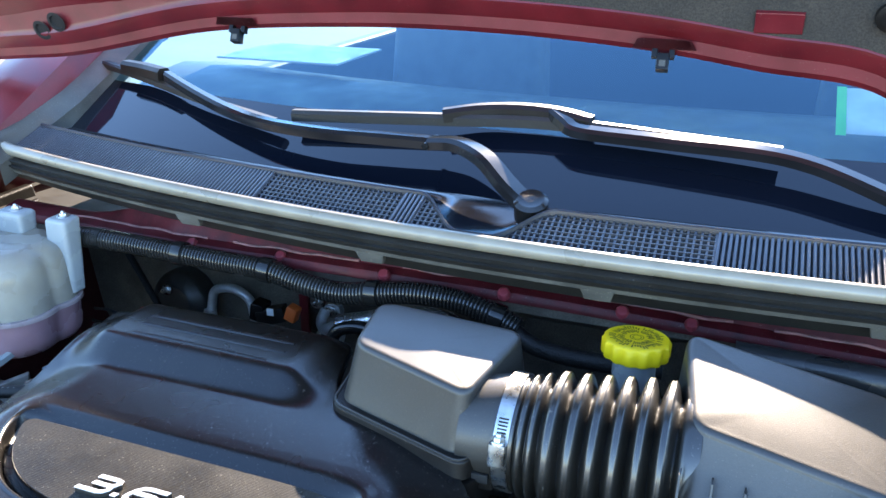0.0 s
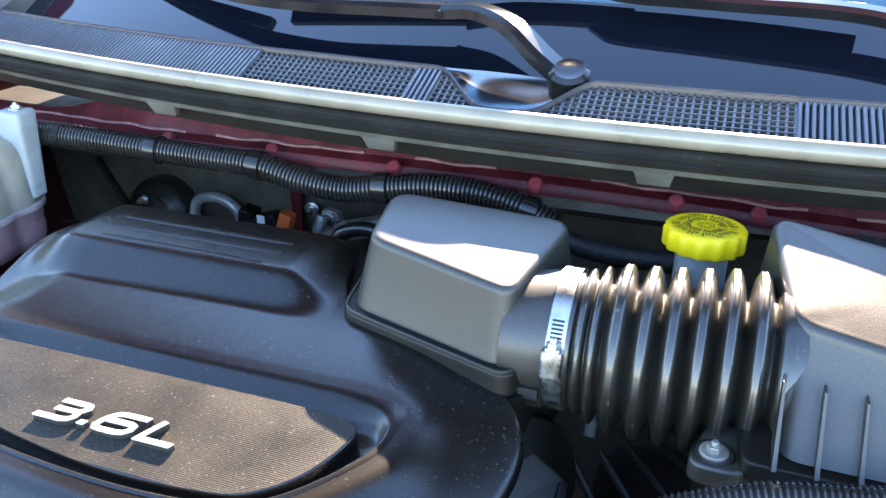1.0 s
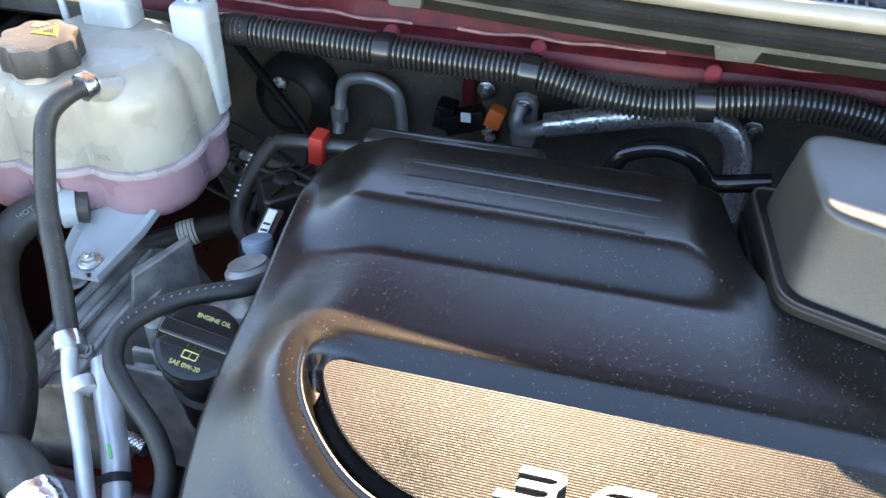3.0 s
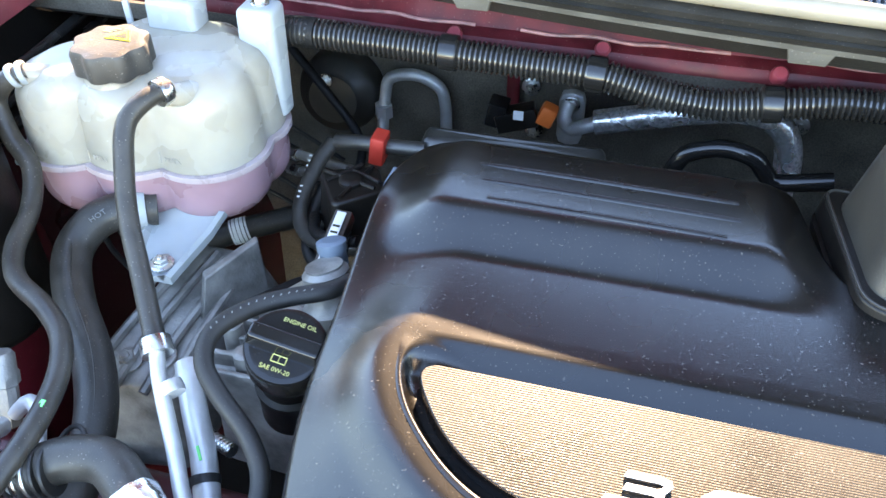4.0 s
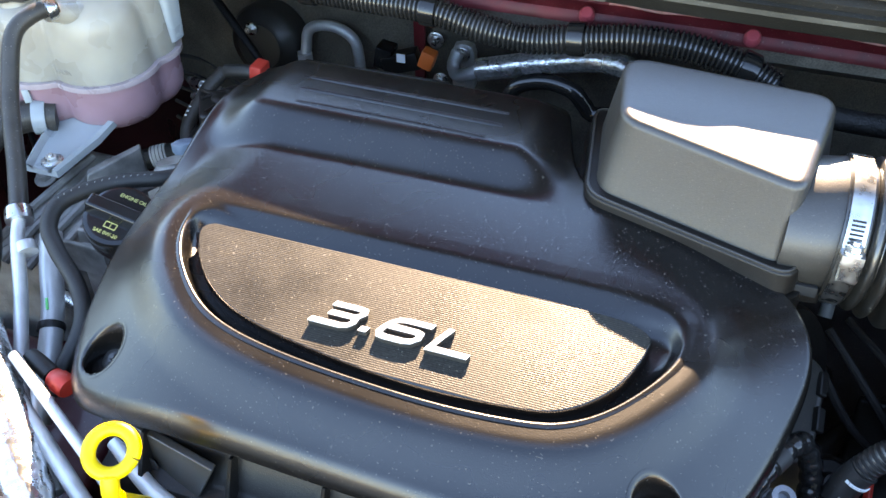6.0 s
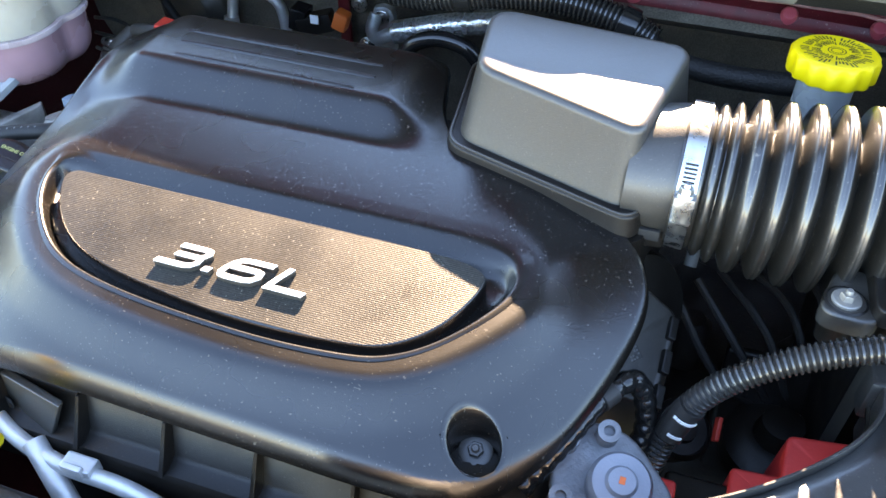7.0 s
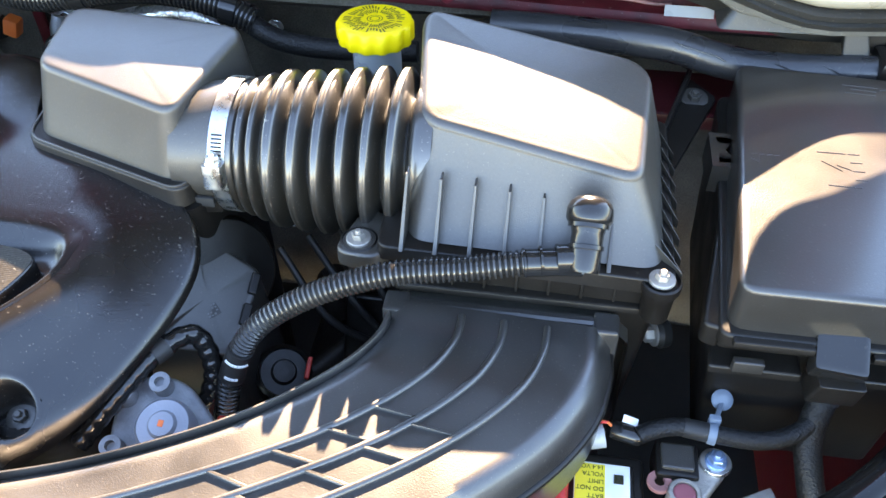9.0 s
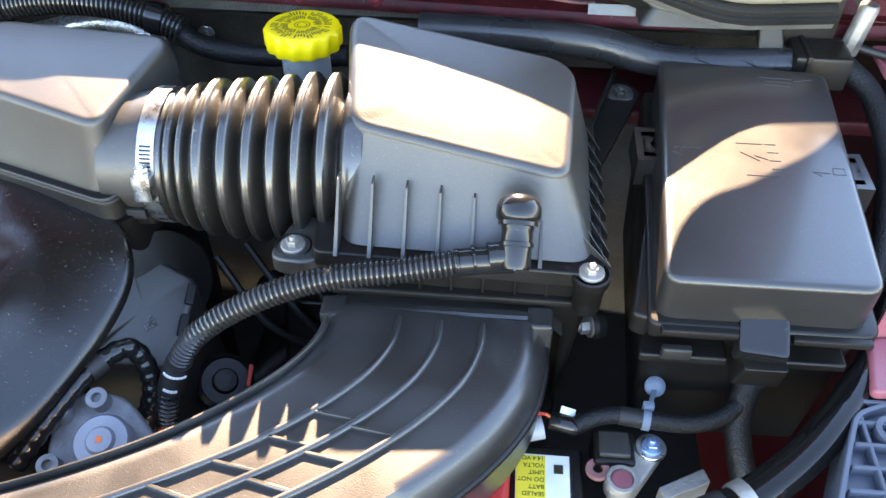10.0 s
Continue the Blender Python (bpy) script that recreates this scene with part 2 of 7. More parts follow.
INK = mat("black_print", (0.03, 0.03, 0.012), 0.5, mottle=0.2)
CLIP_RED = mat("red_plastic", (0.55, 0.035, 0.02), 0.42, mottle=0.1)
ORANGE = mat("orange_plastic", (0.80, 0.14, 0.03), 0.45, mottle=0.1)
TANK = mat("milky_plastic", (0.345, 0.312, 0.255), 0.28, sss=0.6, mottle=0.14, mottle_size=0.05, bump=0.05, bump_size=0.01)
COOLANT = mat("coolant_pink", (0.345, 0.195, 0.215), 0.30, sss=0.5, mottle=0.12, mottle_size=0.05, bump=0.05, bump_size=0.01)
BRACKET = mat("pale_translucent_plastic", (0.33, 0.36, 0.36), 0.3, sss=0.3, mottle=0.08)
WHITE = mat("white_enamel", (0.68, 0.66, 0.63), 0.35, mottle=0.04)
PRINT = mat("pale_print", (0.75, 0.75, 0.72), 0.5, mottle=0.2)
PRINT_Y = mat("yellow_print", (0.62, 0.55, 0.18), 0.5, mottle=0.2)
LABEL_Y = mat("yellow_label", (0.85, 0.62, 0.05), 0.4, mottle=0.05)
# near-black that paints in the shade of holes, slots and the deep bay
DARK = mat("shade_dark", (0.010, 0.010, 0.010), 0.7, dust=0.06)
BRAID = mat("braided_sleeve", (0.010, 0.0095, 0.009), 0.5, spec=0.35, bump=1.0, bump_size=0.0022, grain=0.5, grain_size=0.0022)
TIE = mat("blue_grey_nylon", (0.13, 0.175, 0.215), 0.45, mottle=0.1)
INSUL = mat("felt_lining", (0.125, 0.103, 0.080), 0.9, bump=0.6, bump_size=0.002, mottle=0.3, grain=0.3)
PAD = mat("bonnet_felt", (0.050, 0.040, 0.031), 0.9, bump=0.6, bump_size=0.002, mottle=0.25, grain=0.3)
COWL = mat("cowl_plastic", (0.022, 0.024, 0.030), 0.38, spec=0.8, coat=0.5, coat_rough=0.22, bump=0.2, bump_size=0.001, dust=0.10)
TRIM_GREY = mat("dusty_trim", (0.095, 0.088, 0.074), 0.5, bump=0.3, bump_size=0.002, dust=0.35, mottle=0.3)
# dusty black rubber, its colour raised to tan for the sun along it
SEAL = mat("sunlit_seal_rubber", (0.28, 0.235, 0.168), 0.30, bump=0.10, bump_size=0.003, dust=0.2, spec=0.8, coat=0.4, coat_rough=0.2, rough_var=0.04)
# dusty surface with the sun's tan put into its base colour
SUN_TAN = mat("sunlit_dusty_plastic", (0.25, 0.21, 0.155), 0.45, bump=0.12, bump_size=0.003, dust=0.3)
BOUNCE_GROUND = mat("pale_bounce_ground", (0.19, 0.168, 0.138), 0.85, bump=0.6, bump_size=0.01, grain=0.2, grain_size=0.006, mottle=0.15, mottle_size=0.8)
# casting darkened for its depth in the bay: shade as base colour
DEEP_METAL = mat("deep_shade_metal", (0.028, 0.023, 0.020), 0.45, 0.3, bump=0.5, bump_size=0.004, mottle=0.4, mottle_size=0.04, dust=0.1)
SLICK = mat("slick_hose_rubber", (0.0055, 0.005, 0.0048), 0.11, spec=0.35, bump=0.03, bump_size=0.006, dust=0.03, rough_var=0.03)
CAST_DARK = mat("stained_casting", (0.19, 0.20, 0.21), 0.5, 0.45, bump=0.5, bump_size=0.003, mottle=0.35, mottle_size=0.02, dust=0.2)
TANK_SEAM = mat("tank_weld", (0.40, 0.31, 0.31), 0.3, sss=0.4, mottle=0.15, mottle_size=0.03)
CAST_MID = mat("weathered_casting", (0.30, 0.285, 0.26), 0.52, 0.55, bump=0.6, bump_size=0.003, mottle=0.4, mottle_size=0.025, dust=0.25)
WIPER = mat("wiper_black", (0.012, 0.012, 0.013), 0.13, bump=0.03, dust=0.02, spec=0.4, rough_var=0.03)
BELLOWS = mat("bellows_rubber", (0.0105, 0.0092, 0.0072), 0.40, spec=0.95, coat=0.8, coat_rough=0.12, bump=0.08, bump_size=0.002, dust=0.26, rough_var=0.06)
DASH = mat("dashboard_vinyl", (0.028, 0.034, 0.038), 0.6, bump=0.3, bump_size=0.002)
SEATS = mat("grey_cloth", (0.12, 0.12, 0.115), 0.8, mottle=0.2)
FRIT = mat("glass_frit", (0.004, 0.006, 0.011), 0.05, spec=0.45, coat=0.15, coat_rough=0.03, bump=0.0, mottle=0.05, rough_var=0.02)
GREEN = mat("green_film", (0.04, 0.75, 0.22), 0.4, mottle=0.1)
GREY_CAP = mat("grey_painted_cap", (0.22, 0.245, 0.28), 0.45, 0.3, mottle=0.15, bump=0.15)
RED_COVER = mat("battery_red", (0.62, 0.035, 0.03), 0.4, mottle=0.08, bump=0.1)
FUSE_PL = mat("fuse_box_plastic", (0.017, 0.0150, 0.013), 0.39, spec=0.7, coat=0.5, coat_rough=0.14, rough_var=0.04, bump=0.14, bump_size=0.0012, dust=0.05, grain=0.1)
LAMPGREY = mat("blue_grey_plastic", (0.062, 0.078, 0.102), 0.38, bump=0.1, mottle=0.1)
ZINC_BLUE = mat("blue_zinc", (0.25, 0.42, 0.62), 0.3, 0.9, bump=0.1, mottle=0.1)
PRINT_DIM = mat("worn_print", (0.15, 0.15, 0.14), 0.6, mottle=0.3)
BRAID_FOIL = mat("braided_foil", (0.80, 0.81, 0.82), 0.26, 0.8, bump=1.0, bump_size=0.006, grain=0.45, grain_size=0.004, mottle=0.1)
# the body's red darkened: the bay's shade is put into the colour
RED_SHADED = mat("shaded_red_paint", (0.075, 0.008, 0.010), 0.35, coat=0.5, mottle=0.3, mottle_size=0.08, dust=0.2)
COWL_PANEL = mat("cowl_panel_plastic", (0.008, 0.009, 0.013), 0.11, spec=0.4, bump=0.03, bump_size=0.001, dust=0.03, rough_var=0.02)
RED_FLANGE = mat("dull_red_paint", (0.088, 0.007, 0.010), 0.5, spec=0.3, mottle=0.4, mottle_size=0.03, dust=0.15)
CAP = mat("dusty_black_cap", (0.045, 0.040, 0.034), 0.5, bump=0.3, bump_size=0.002, dust=0.35)
DUCT = mat("duct_plastic", (0.013, 0.012, 0.011), 0.46, spec=1.0, coat=0.7, coat_rough=0.22, bump=0.18, bump_size=0.0010, dust=0.10, grain=0.15)
TRIM_DARK = mat("grey_trim", (0.026, 0.024, 0.021), 0.42, bump=0.2, bump_size=0.002, dust=0.18)
LOOM = mat("loom_tape", (0.020, 0.020, 0.021), 0.30, bump=0.25, bump_size=0.004, dust=0.06, spec=0.6)
GLASS = bpy.data.materials.new("sky_tinted_glass")
GLASS.use_nodes = True
_n, _l = GLASS.node_tree.nodes, GLASS.node_tree.links
_n.remove(_n["Principled BSDF"])
_clear, _shine, _mix, _fres = _n.new("ShaderNodeBsdfTransparent"), _n.new("ShaderNodeBsdfGlossy"), _n.new("ShaderNodeMixShader"), _n.new("ShaderNodeFresnel")
_clear.inputs["Color"].default_value = (0.42, 0.66, 0.74, 1)
# the blue of the reflected sky is put into the gloss colour
_shine.inputs["Color"].default_value = (0.40, 0.78, 1.0, 1)
_shine.inputs["Roughness"].default_value = 0.02
_fres.inputs["IOR"].default_value = 1.85
_l.new(_fres.outputs[0], _mix.inputs[0])
_l.new(_clear.outputs[0], _mix.inputs[1])
_l.new(_shine.outputs[0], _mix.inputs[2])
_l.new(_mix.outputs[0], _n["Material Output"].inputs["Surface"])


# ---- the setting: ground and the car's body round the engine bay ----
MIDX = -0.12  # the car's centre line


def seal_y(x):
    return 0.82 + 0.13 * (x - MIDX) ** 2


def end_drop(x):
    """The seal and trim sink towards the cowl's right end."""
    return 0.050 * sstep(0.16, 0.34, x)


def glass_z(x, y, off=0.0):
    return 1.132 + 0.5 * (y - seal_y(x) - 0.17) + off


def strip(profile, x0, x1, n=60, bm=None, bow=1.0):
    """A bar of that (dy, z) section, closed, that follows the cowl's curve."""
    rings = []
    for i in range(n + 1):
        x = x0 + (x1 - x0) * i / n
        y = 0.82 + (seal_y(x) - 0.82) * bow
        rings.append([Vector((x, y + dy, z - end_drop(x))) for dy, z in profile])
    return loft(rings, bm=bm)


# unseen ground, its pale warm tone chosen to bounce light upwards
ground = part("ground", loft([[Vector((-4000, -4000, 0)), Vector((4000, -4000, 0))], [Vector((-4000, 4000, 0)), Vector((4000, 4000, 0))]], caps=False, closed=False), BOUNCE_GROUND)
tagged(ground, "unseen pale ground that bounces warm light under the car", "ground", kind="structure")

# the cowl: a rubber seal on top, a stepped trim below it, a vent grille behind it
X0, X1 = -1.10, 0.42
cowl = thing("cowl", "black plastic cowl with vent grilles under the windscreen", "car cowl", kind="structure")
seal_sec = [(0.010 + 0.0095 * math.cos(a * math.pi / 7), 1.1045 + 0.0095 * math.sin(a * math.pi / 7)) for a in range(14)]
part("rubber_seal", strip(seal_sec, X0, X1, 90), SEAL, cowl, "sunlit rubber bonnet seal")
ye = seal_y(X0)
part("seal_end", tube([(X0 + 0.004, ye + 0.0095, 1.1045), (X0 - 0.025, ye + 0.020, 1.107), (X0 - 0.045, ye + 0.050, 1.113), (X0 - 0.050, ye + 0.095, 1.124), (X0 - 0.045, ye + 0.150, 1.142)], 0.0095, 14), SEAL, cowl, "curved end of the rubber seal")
part("seal_channel", strip([(-0.002, 1.091), (0.018, 1.096), (0.024, 1.090), (0.024, 1.080), (0.008, 1.078), (0.002, 1.083)], X0, X1, 60), TRIM_DARK, cowl)
part("channel_step", strip([(-0.006, 1.084), (0.022, 1.086), (0.022, 1.073), (0.004, 1.072)], X0 - 0.14, X1, 60), TRIM_DARK, cowl)
part("trim_edge", strip([(0.000, 1.0765), (0.024, 1.079), (0.026, 1.069), (0.018, 1.067), (0.002, 1.071)], X0 - 0.14, X1, 60), TRIM_GREY, cowl, "dusty grey trim edge")
# added dark plate: hides the sun's patch on the wall's left corner
part("end_plate", block([(-1.30, 0.955, 0.968), (-0.90, 0.950, 0.972), (-0.90, 1.175, 0.962), (-1.30, 1.178, 0.958)], [(-1.30, 0.955, 0.974), (-0.90, 0.950, 0.978), (-0.90, 1.175, 0.968), (-1.30, 1.178, 0.964)], 0.01, 0.002), DARK, cowl, "dark plate added to hide the sunlit firewall corner")
part("trim_apron", strip([(0.018, 1.071), (0.024, 1.071), (0.046, 1.046), (0.042, 1.042)], X0 - 0.14, X1, 60), TRIM_DARK, cowl)
for x in (-0.700, -0.410, -0.130, 0.16):
    y = seal_y(x)
    part("trim_tab", block([(x - 0.015, y + 0.010, 1.056), (x + 0.015, y + 0.010, 1.056), (x + 0.015, y + 0.019, 1.056), (x - 0.015, y + 0.019, 1.056)],
                           [(x - 0.019, y + 0.003, 1.072), (x + 0.019, y + 0.003, 1.072), (x + 0.019, y + 0.017, 1.072), (x - 0.019, y + 0.017, 1.072)], 0.002, 0.001), TRIM_GREY, cowl)


def notch(x):
    """0 away from the wiper's pivot, 1 in the dip round it."""
    return sstep(-0.372, -0.300, x) * (1 - sstep(-0.262, -0.196, x))


def grille_back(x):
    return 0.082 - 0.060 * notch(x)


def grille_z(dy):
    return 1.100 + 0.33 * dy


FRONT = 0.018
SHUT = ((X0, -0.592), (-0.392, -0.362), (-0.015, X1))
OPEN = ((-0.592, -0.392), (-0.362, -0.015))
PITCH = 0.0074
for a, b in OPEN:
    bm = bmesh.new()
    n = int((b - a) / PITCH)
    for i in range(n + 1):
        x = a + (b - a) * i / n
        y = seal_y(x)
        back = grille_back(x)
        if back - FRONT < 0.012:
            continue
        loft([[Vector((x + sx * 0.0013, y + dy, grille_z(dy) + dz - end_drop(x))) for sx, dz in ((-1, 0), (1, 0), (0.6, -0.012), (-0.6, -0.012))] for dy in (FRONT, back)], bm=bm)
    for j in range(9):
        dy = FRONT + j * 0.0078
        run = []
        for i in range(n * 2 + 1):
            x = a + (b - a) * i / (n * 2)
            if grille_back(x) > dy - 0.001:
                run.append(x)
            if (grille_back(x) <= dy - 0.001 or i == n * 2) and run:
                if len(run) > 1:
                    loft([[Vector((u, seal_y(u) + dy + sy * 0.0013, grille_z(dy) + dz - end_drop(u))) for sy, dz in ((-1, 0.0002), (1, 0.0002), (0.6, -0.012), (-0.6, -0.012))] for u in run], bm=bm)
                run = []
    part("open_grille", bm, COWL, cowl, "open square-mesh vent grille", smooth=False)
for a, b in SHUT:
    bm = bmesh.new()
    n = int((b - a) / 0.0060)
    rows = []
    for i in range(n * 4 + 1):
        x = a + (b - a) * i / (n * 4)
        up = (-0.0022, 0.0022, 0.0025, 0.0022)[i % 4]
        rows.append([Vector((x, seal_y(x) + dy, grille_z(dy) + up * k - end_drop(x))) for dy, k in ((FRONT - 0.004, 0), (FRONT, 1), (0.079, 1), (0.083, 0))])
    loft(rows, caps=False, closed=False, bm=bm)
    part("slatted_grille", bm, COWL, cowl, "closed slatted grille panel", angle=20)
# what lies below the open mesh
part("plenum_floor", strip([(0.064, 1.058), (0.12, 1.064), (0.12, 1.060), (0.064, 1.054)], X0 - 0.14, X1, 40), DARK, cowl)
# front lip of the grille and its raised back lip
part("grille_front_lip", strip([(0.014, 1.100), (0.019, 1.108), (0.022, 1.107), (0.018, 1.096)], X0, X1, 80), COWL, cowl)
rings = []
for i in range(241):
    x = X0 + (X1 - X0) * i / 240
    y, b = seal_y(x), grille_back(x)
    z = grille_z(b) + 0.001 - end_drop(x)
    rings.append([Vector((x, y + b + dy, z + dz)) for dy, dz in ((-0.003, -0.004), (-0.0025, 0.002), (0.0, 0.0035), (0.004, 0.002), (0.005, -0.004))])
part("grille_back_lip", loft(rings), COWL, cowl)
rows = []
for i in range(161):
    x = X0 + (X1 - X0) * i / 160
    y, b = seal_y(x), grille_back(x)
    row = []
    for k in range(13):
        t = k / 12
        dy = b + (0.140 - b) * t
        dip = 0.006 * math.exp(-(((x + 0.232) / 0.055) ** 2 + ((dy - 0.085) / 0.05) ** 2))
        z = grille_z(b) - 0.001 + (1.1165 - grille_z(b)) * sstep(0.0, 0.9, t) - 0.003 * math.sin(math.pi * t) - dip * 0.8
        row.append(Vector((x, y + dy, z - end_drop(x) * (1 - t))))
    rows.append(row)
part("cowl_panel", loft(rows, caps=False, closed=False), COWL_PANEL, cowl, "smooth black panel behind the grille")

# windscreen: printed black edge, clear pane, dashboard behind it
rows, rows2, rows3 = [], [], []
for i in range(81):
    x = -1.13 + 2.02 * i / 80
    y0 = seal_y(x) + 0.132
    rows.append([Vector((x, y0 + d, glass_z(x, y0 + d))) for d in (0, 0.04, 0.08, 0.123)])
    rows2.append([Vector((x, y0 + d, glass_z(x, y0 + d))) for d in (0.123, 0.3, 0.6, 0.90)])
glass = thing("windscreen", "tilted clear windscreen with a black printed edge", "windscreen", kind="structure")
part("glass_edge", loft(rows, caps=False, closed=False), FRIT, glass, "glossy black printed band")
pane = part("pane", loft(rows2, caps=False, closed=False), GLASS, glass)
pane.visible_shadow = False
sticker = part("sticker", loft([[Vector((x, seal_y(x) + 0.155 + d, glass_z(x, seal_y(x) + 0.155 + d, -0.004))) for d in (0.150, 0.235)] for x in (0.112, 0.16, 0.20)], caps=False, closed=False), PRINT)
tagged(sticker, "pale sticker with a green edge inside the windscreen", "sticker")
part("green_edge", loft([[Vector((x, seal_y(x) + 0.155 + d, glass_z(x, seal_y(x) + 0.155 + d, -0.0025))) for d in (0.145, 0.235)] for x in (0.106, 0.118)], caps=False, closed=False), GREEN, sticker, "green edge")
dash = part("dashboard", loft([[Vector((x, seal_y(x) + d, z)) for d, z in ((0.20, 1.10), (0.26, 1.125), (0.36, 1.165), (0.47, 1.175), (0.60, 1.155), (0.68, 1.02), (0.66, 0.8))] for x in np.linspace(-1.10, 0.86, 40)], caps=False, closed=False), DASH)
tagged(dash, "dark grey dashboard top behind the windscreen", "dashboard", kind="structure")
for x in (-0.72, 0.36):
    seat = block(quad(x - 0.25, x + 0.25, 1.90, 2.20, 0.0), quad(x - 0.20, x + 0.20, 2.10, 2.2, 1.42), 0.06, 0.04)
    tagged(part("car_seat", seat, SEATS), "pale grey cloth car seat inside the cabin", "car seat", "front seats")
# added white panel: makes the bright quadrilateral seen in the windscreen
paper = part("paper_sheet", box(-0.98, -0.72, 1.36, 1.56, 1.196, 1.199, 0.001), WHITE)
tagged(paper, "white panel on the dashboard, added for a bright shape in the glass", "paper sheet")

cabin = thing("cabin", "grey cabin shell with open window sides behind the windscreen", "car cabin", kind="structure")
part("roof", loft([[Vector((x, y, z - 0.06 * (abs(x - MIDX) / 0.95) ** 3)) for y, z in ((1.90, 1.500), (1.97, 1.520), (2.4, 1.58), (3.2, 1.60), (3.2, 1.56), (2.4, 1.54), (1.99, 1.49))] for x in np.linspace(-1.05, 0.81, 24)]), DASH, cabin)
part("rear_wall", box(-1.05, 0.81, 3.15, 3.2, 0.0, 1.55, 0.01), DASH, cabin)
for x in (-1.12, 0.84):
    part("door", box(x, x + 0.05, 1.25, 3.2, 0.0, 1.12, 0.01), DASH, cabin)
part("cabin_floor", box(-1.1, 0.85, 1.30, 3.2, 0.0, 0.35, 0.01), DASH, cabin)

# pillars and wings: dark trim at the screen's foot, red wings outside it
for s, edge in ((-1, -1.26), (1, 0.62)):
    ex = -1.12 if s < 0 else 0.46
    # the left trim's paler grey stands for sun glare on black plastic
    pillar = part("pillar_trim", loft([[Vector((ex + s * u, seal_y(ex) + d, z + h)) for u, h in ((-0.035, -0.02), (-0.03, 0.012), (0.0, 0.03), (0.05, 0.022), (0.09, 0.004), (0.10, -0.05))]
                                      for d, z in ((-0.03, 1.075), (0.06, 1.105), (0.16, 1.14), (0.35, 1.225), (0.9, 1.50))], caps=False, closed=False), TRIM_GREY if s < 0 else TRIM_DARK)
    tagged(pillar, "black trim at the foot of the windscreen pillar", "pillar trim", "pillar trims", kind="structure")
    wing = part("front_wing", loft([[Vector((edge + s * (u - 0.12 * sstep(0.75, 1.05, y)), y, z - h)) for u, z in ((-0.02, 0.98), (-0.005, 1.035), (0.06, 1.045), (0.13, 1.03), (0.17, 0.95), (0.18, 0.0))]
                                    for y, h in ((-0.15, 0.22), (0.1, 0.13), (0.4, 0.06), (0.7, 0.01), (0.92, -0.04), (1.02, -0.12), (1.15, -0.19), (1.4, -0.24))], caps=False, closed=False), RED)
    tagged(wing, "dark red painted front wing of the car", "car wing", "front wings", kind="structure")
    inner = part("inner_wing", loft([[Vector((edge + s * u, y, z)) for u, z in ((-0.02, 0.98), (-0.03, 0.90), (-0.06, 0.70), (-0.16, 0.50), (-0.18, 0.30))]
                                     for y in (-0.1, 0.3, 0.7, 1.22)], caps=False, closed=False), RED_SHADED)
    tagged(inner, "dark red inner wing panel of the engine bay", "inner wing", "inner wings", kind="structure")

# firewall: red welded flange on top, dark wall behind
firewall = thing("firewall", "dark insulated firewall with a red welded flange", "firewall", kind="structure")
part("flange", loft([[Vector((x, 0.900 + 0.05 * max(0, abs(x - MIDX) - 0.6) + d, z - 0.012 * sstep(-0.3, 0.3, x))) for d, z in ((-0.004, 1.004), (-0.004, 1.010), (0.0, 1.016), (0.014, 1.020), (0.030, 1.022 + 0.024 * sstep(-0.95, -0.75, x)), (0.036, 1.022 + 0.040 * sstep(-0.95, -0.75, x)), (0.040, 1.020 + 0.042 * sstep(-0.95, -0.75, x)), (0.034, 1.014 + 0.028 * sstep(-0.95, -0.75, x)), (0.016, 1.012), (0.004, 1.006))] for x in np.linspace(X0, 0.56, 60)]), RED_FLANGE, firewall, "dark red painted flange")
for xa, xb in ((-0.98, -0.70), (-0.66, -0.46), (-0.40, -0.30), (-0.20, 0.02), (0.06, 0.20)):
    part("sealer_bead", tube([(x, 0.9135 + 0.05 * max(0, abs(x - MIDX) - 0.6) + 0.0015 * math.sin(x * 61), 1.021 - 0.012 * sstep(-0.3, 0.3, x) + 0.001 * math.sin(x * 93)) for x in np.linspace(xa, xb, 14)], 0.0019, 8), RED_DULL, firewall, "pinkish seam sealer")
part("upper_wall", loft([[Vector((x, d, z)) for d, z in ((0.905, 1.006), (0.91, 0.985), (0.94, 0.965), (1.02, 0.955), (1.18, 0.94))] for x in np.linspace(-1.42, 0.75, 50)], caps=False, closed=False), INSUL, firewall)
part("lower_wall", loft([[Vector((x, d + 0.012 * math.sin(x * 9), z)) for d, z in ((1.175, 0.95), (1.185, 0.85), (1.18, 0.6), (1.10, 0.3))] for x in np.linspace(-1.42, 0.75, 60)], caps=False, closed=False), INSUL, firewall, "dark felt-covered wall")
for x, y in ((-0.723, 0.905), (-0.579, 0.908), (-0.419, 0.900), (-0.256, 0.900), (-0.11, 0.905), (-0.03, 0.905)):
    z = 1.017 - 0.012 * sstep(-0.3, 0.3, x)
    part("spot_bolt", moved(turned([(0.0085, -0.004), (0.0080, 0.003), (0.006, 0.0055), (0.003, 0.006)], 16), aim((x, y - 0.004, z - 0.002), (0, -0.6, 0.8))), BOLT_RED, firewall, "red painted stud")

end_trim = thing("cowl_end_trim", "dusty grey cowl end trim with a black clip", "cowl trim", kind="structure")
part("ledge", block([(0.235, 0.850, 1.020), (0.350, 0.856, 1.018), (0.350, 0.905, 1.022), (0.235, 0.905, 1.024)], [(0.252, 0.858, 1.046), (0.345, 0.862, 1.036), (0.345, 0.905, 1.046), (0.235, 0.905, 1.050)], 0.008, 0.003), TRIM_DARK, end_trim)
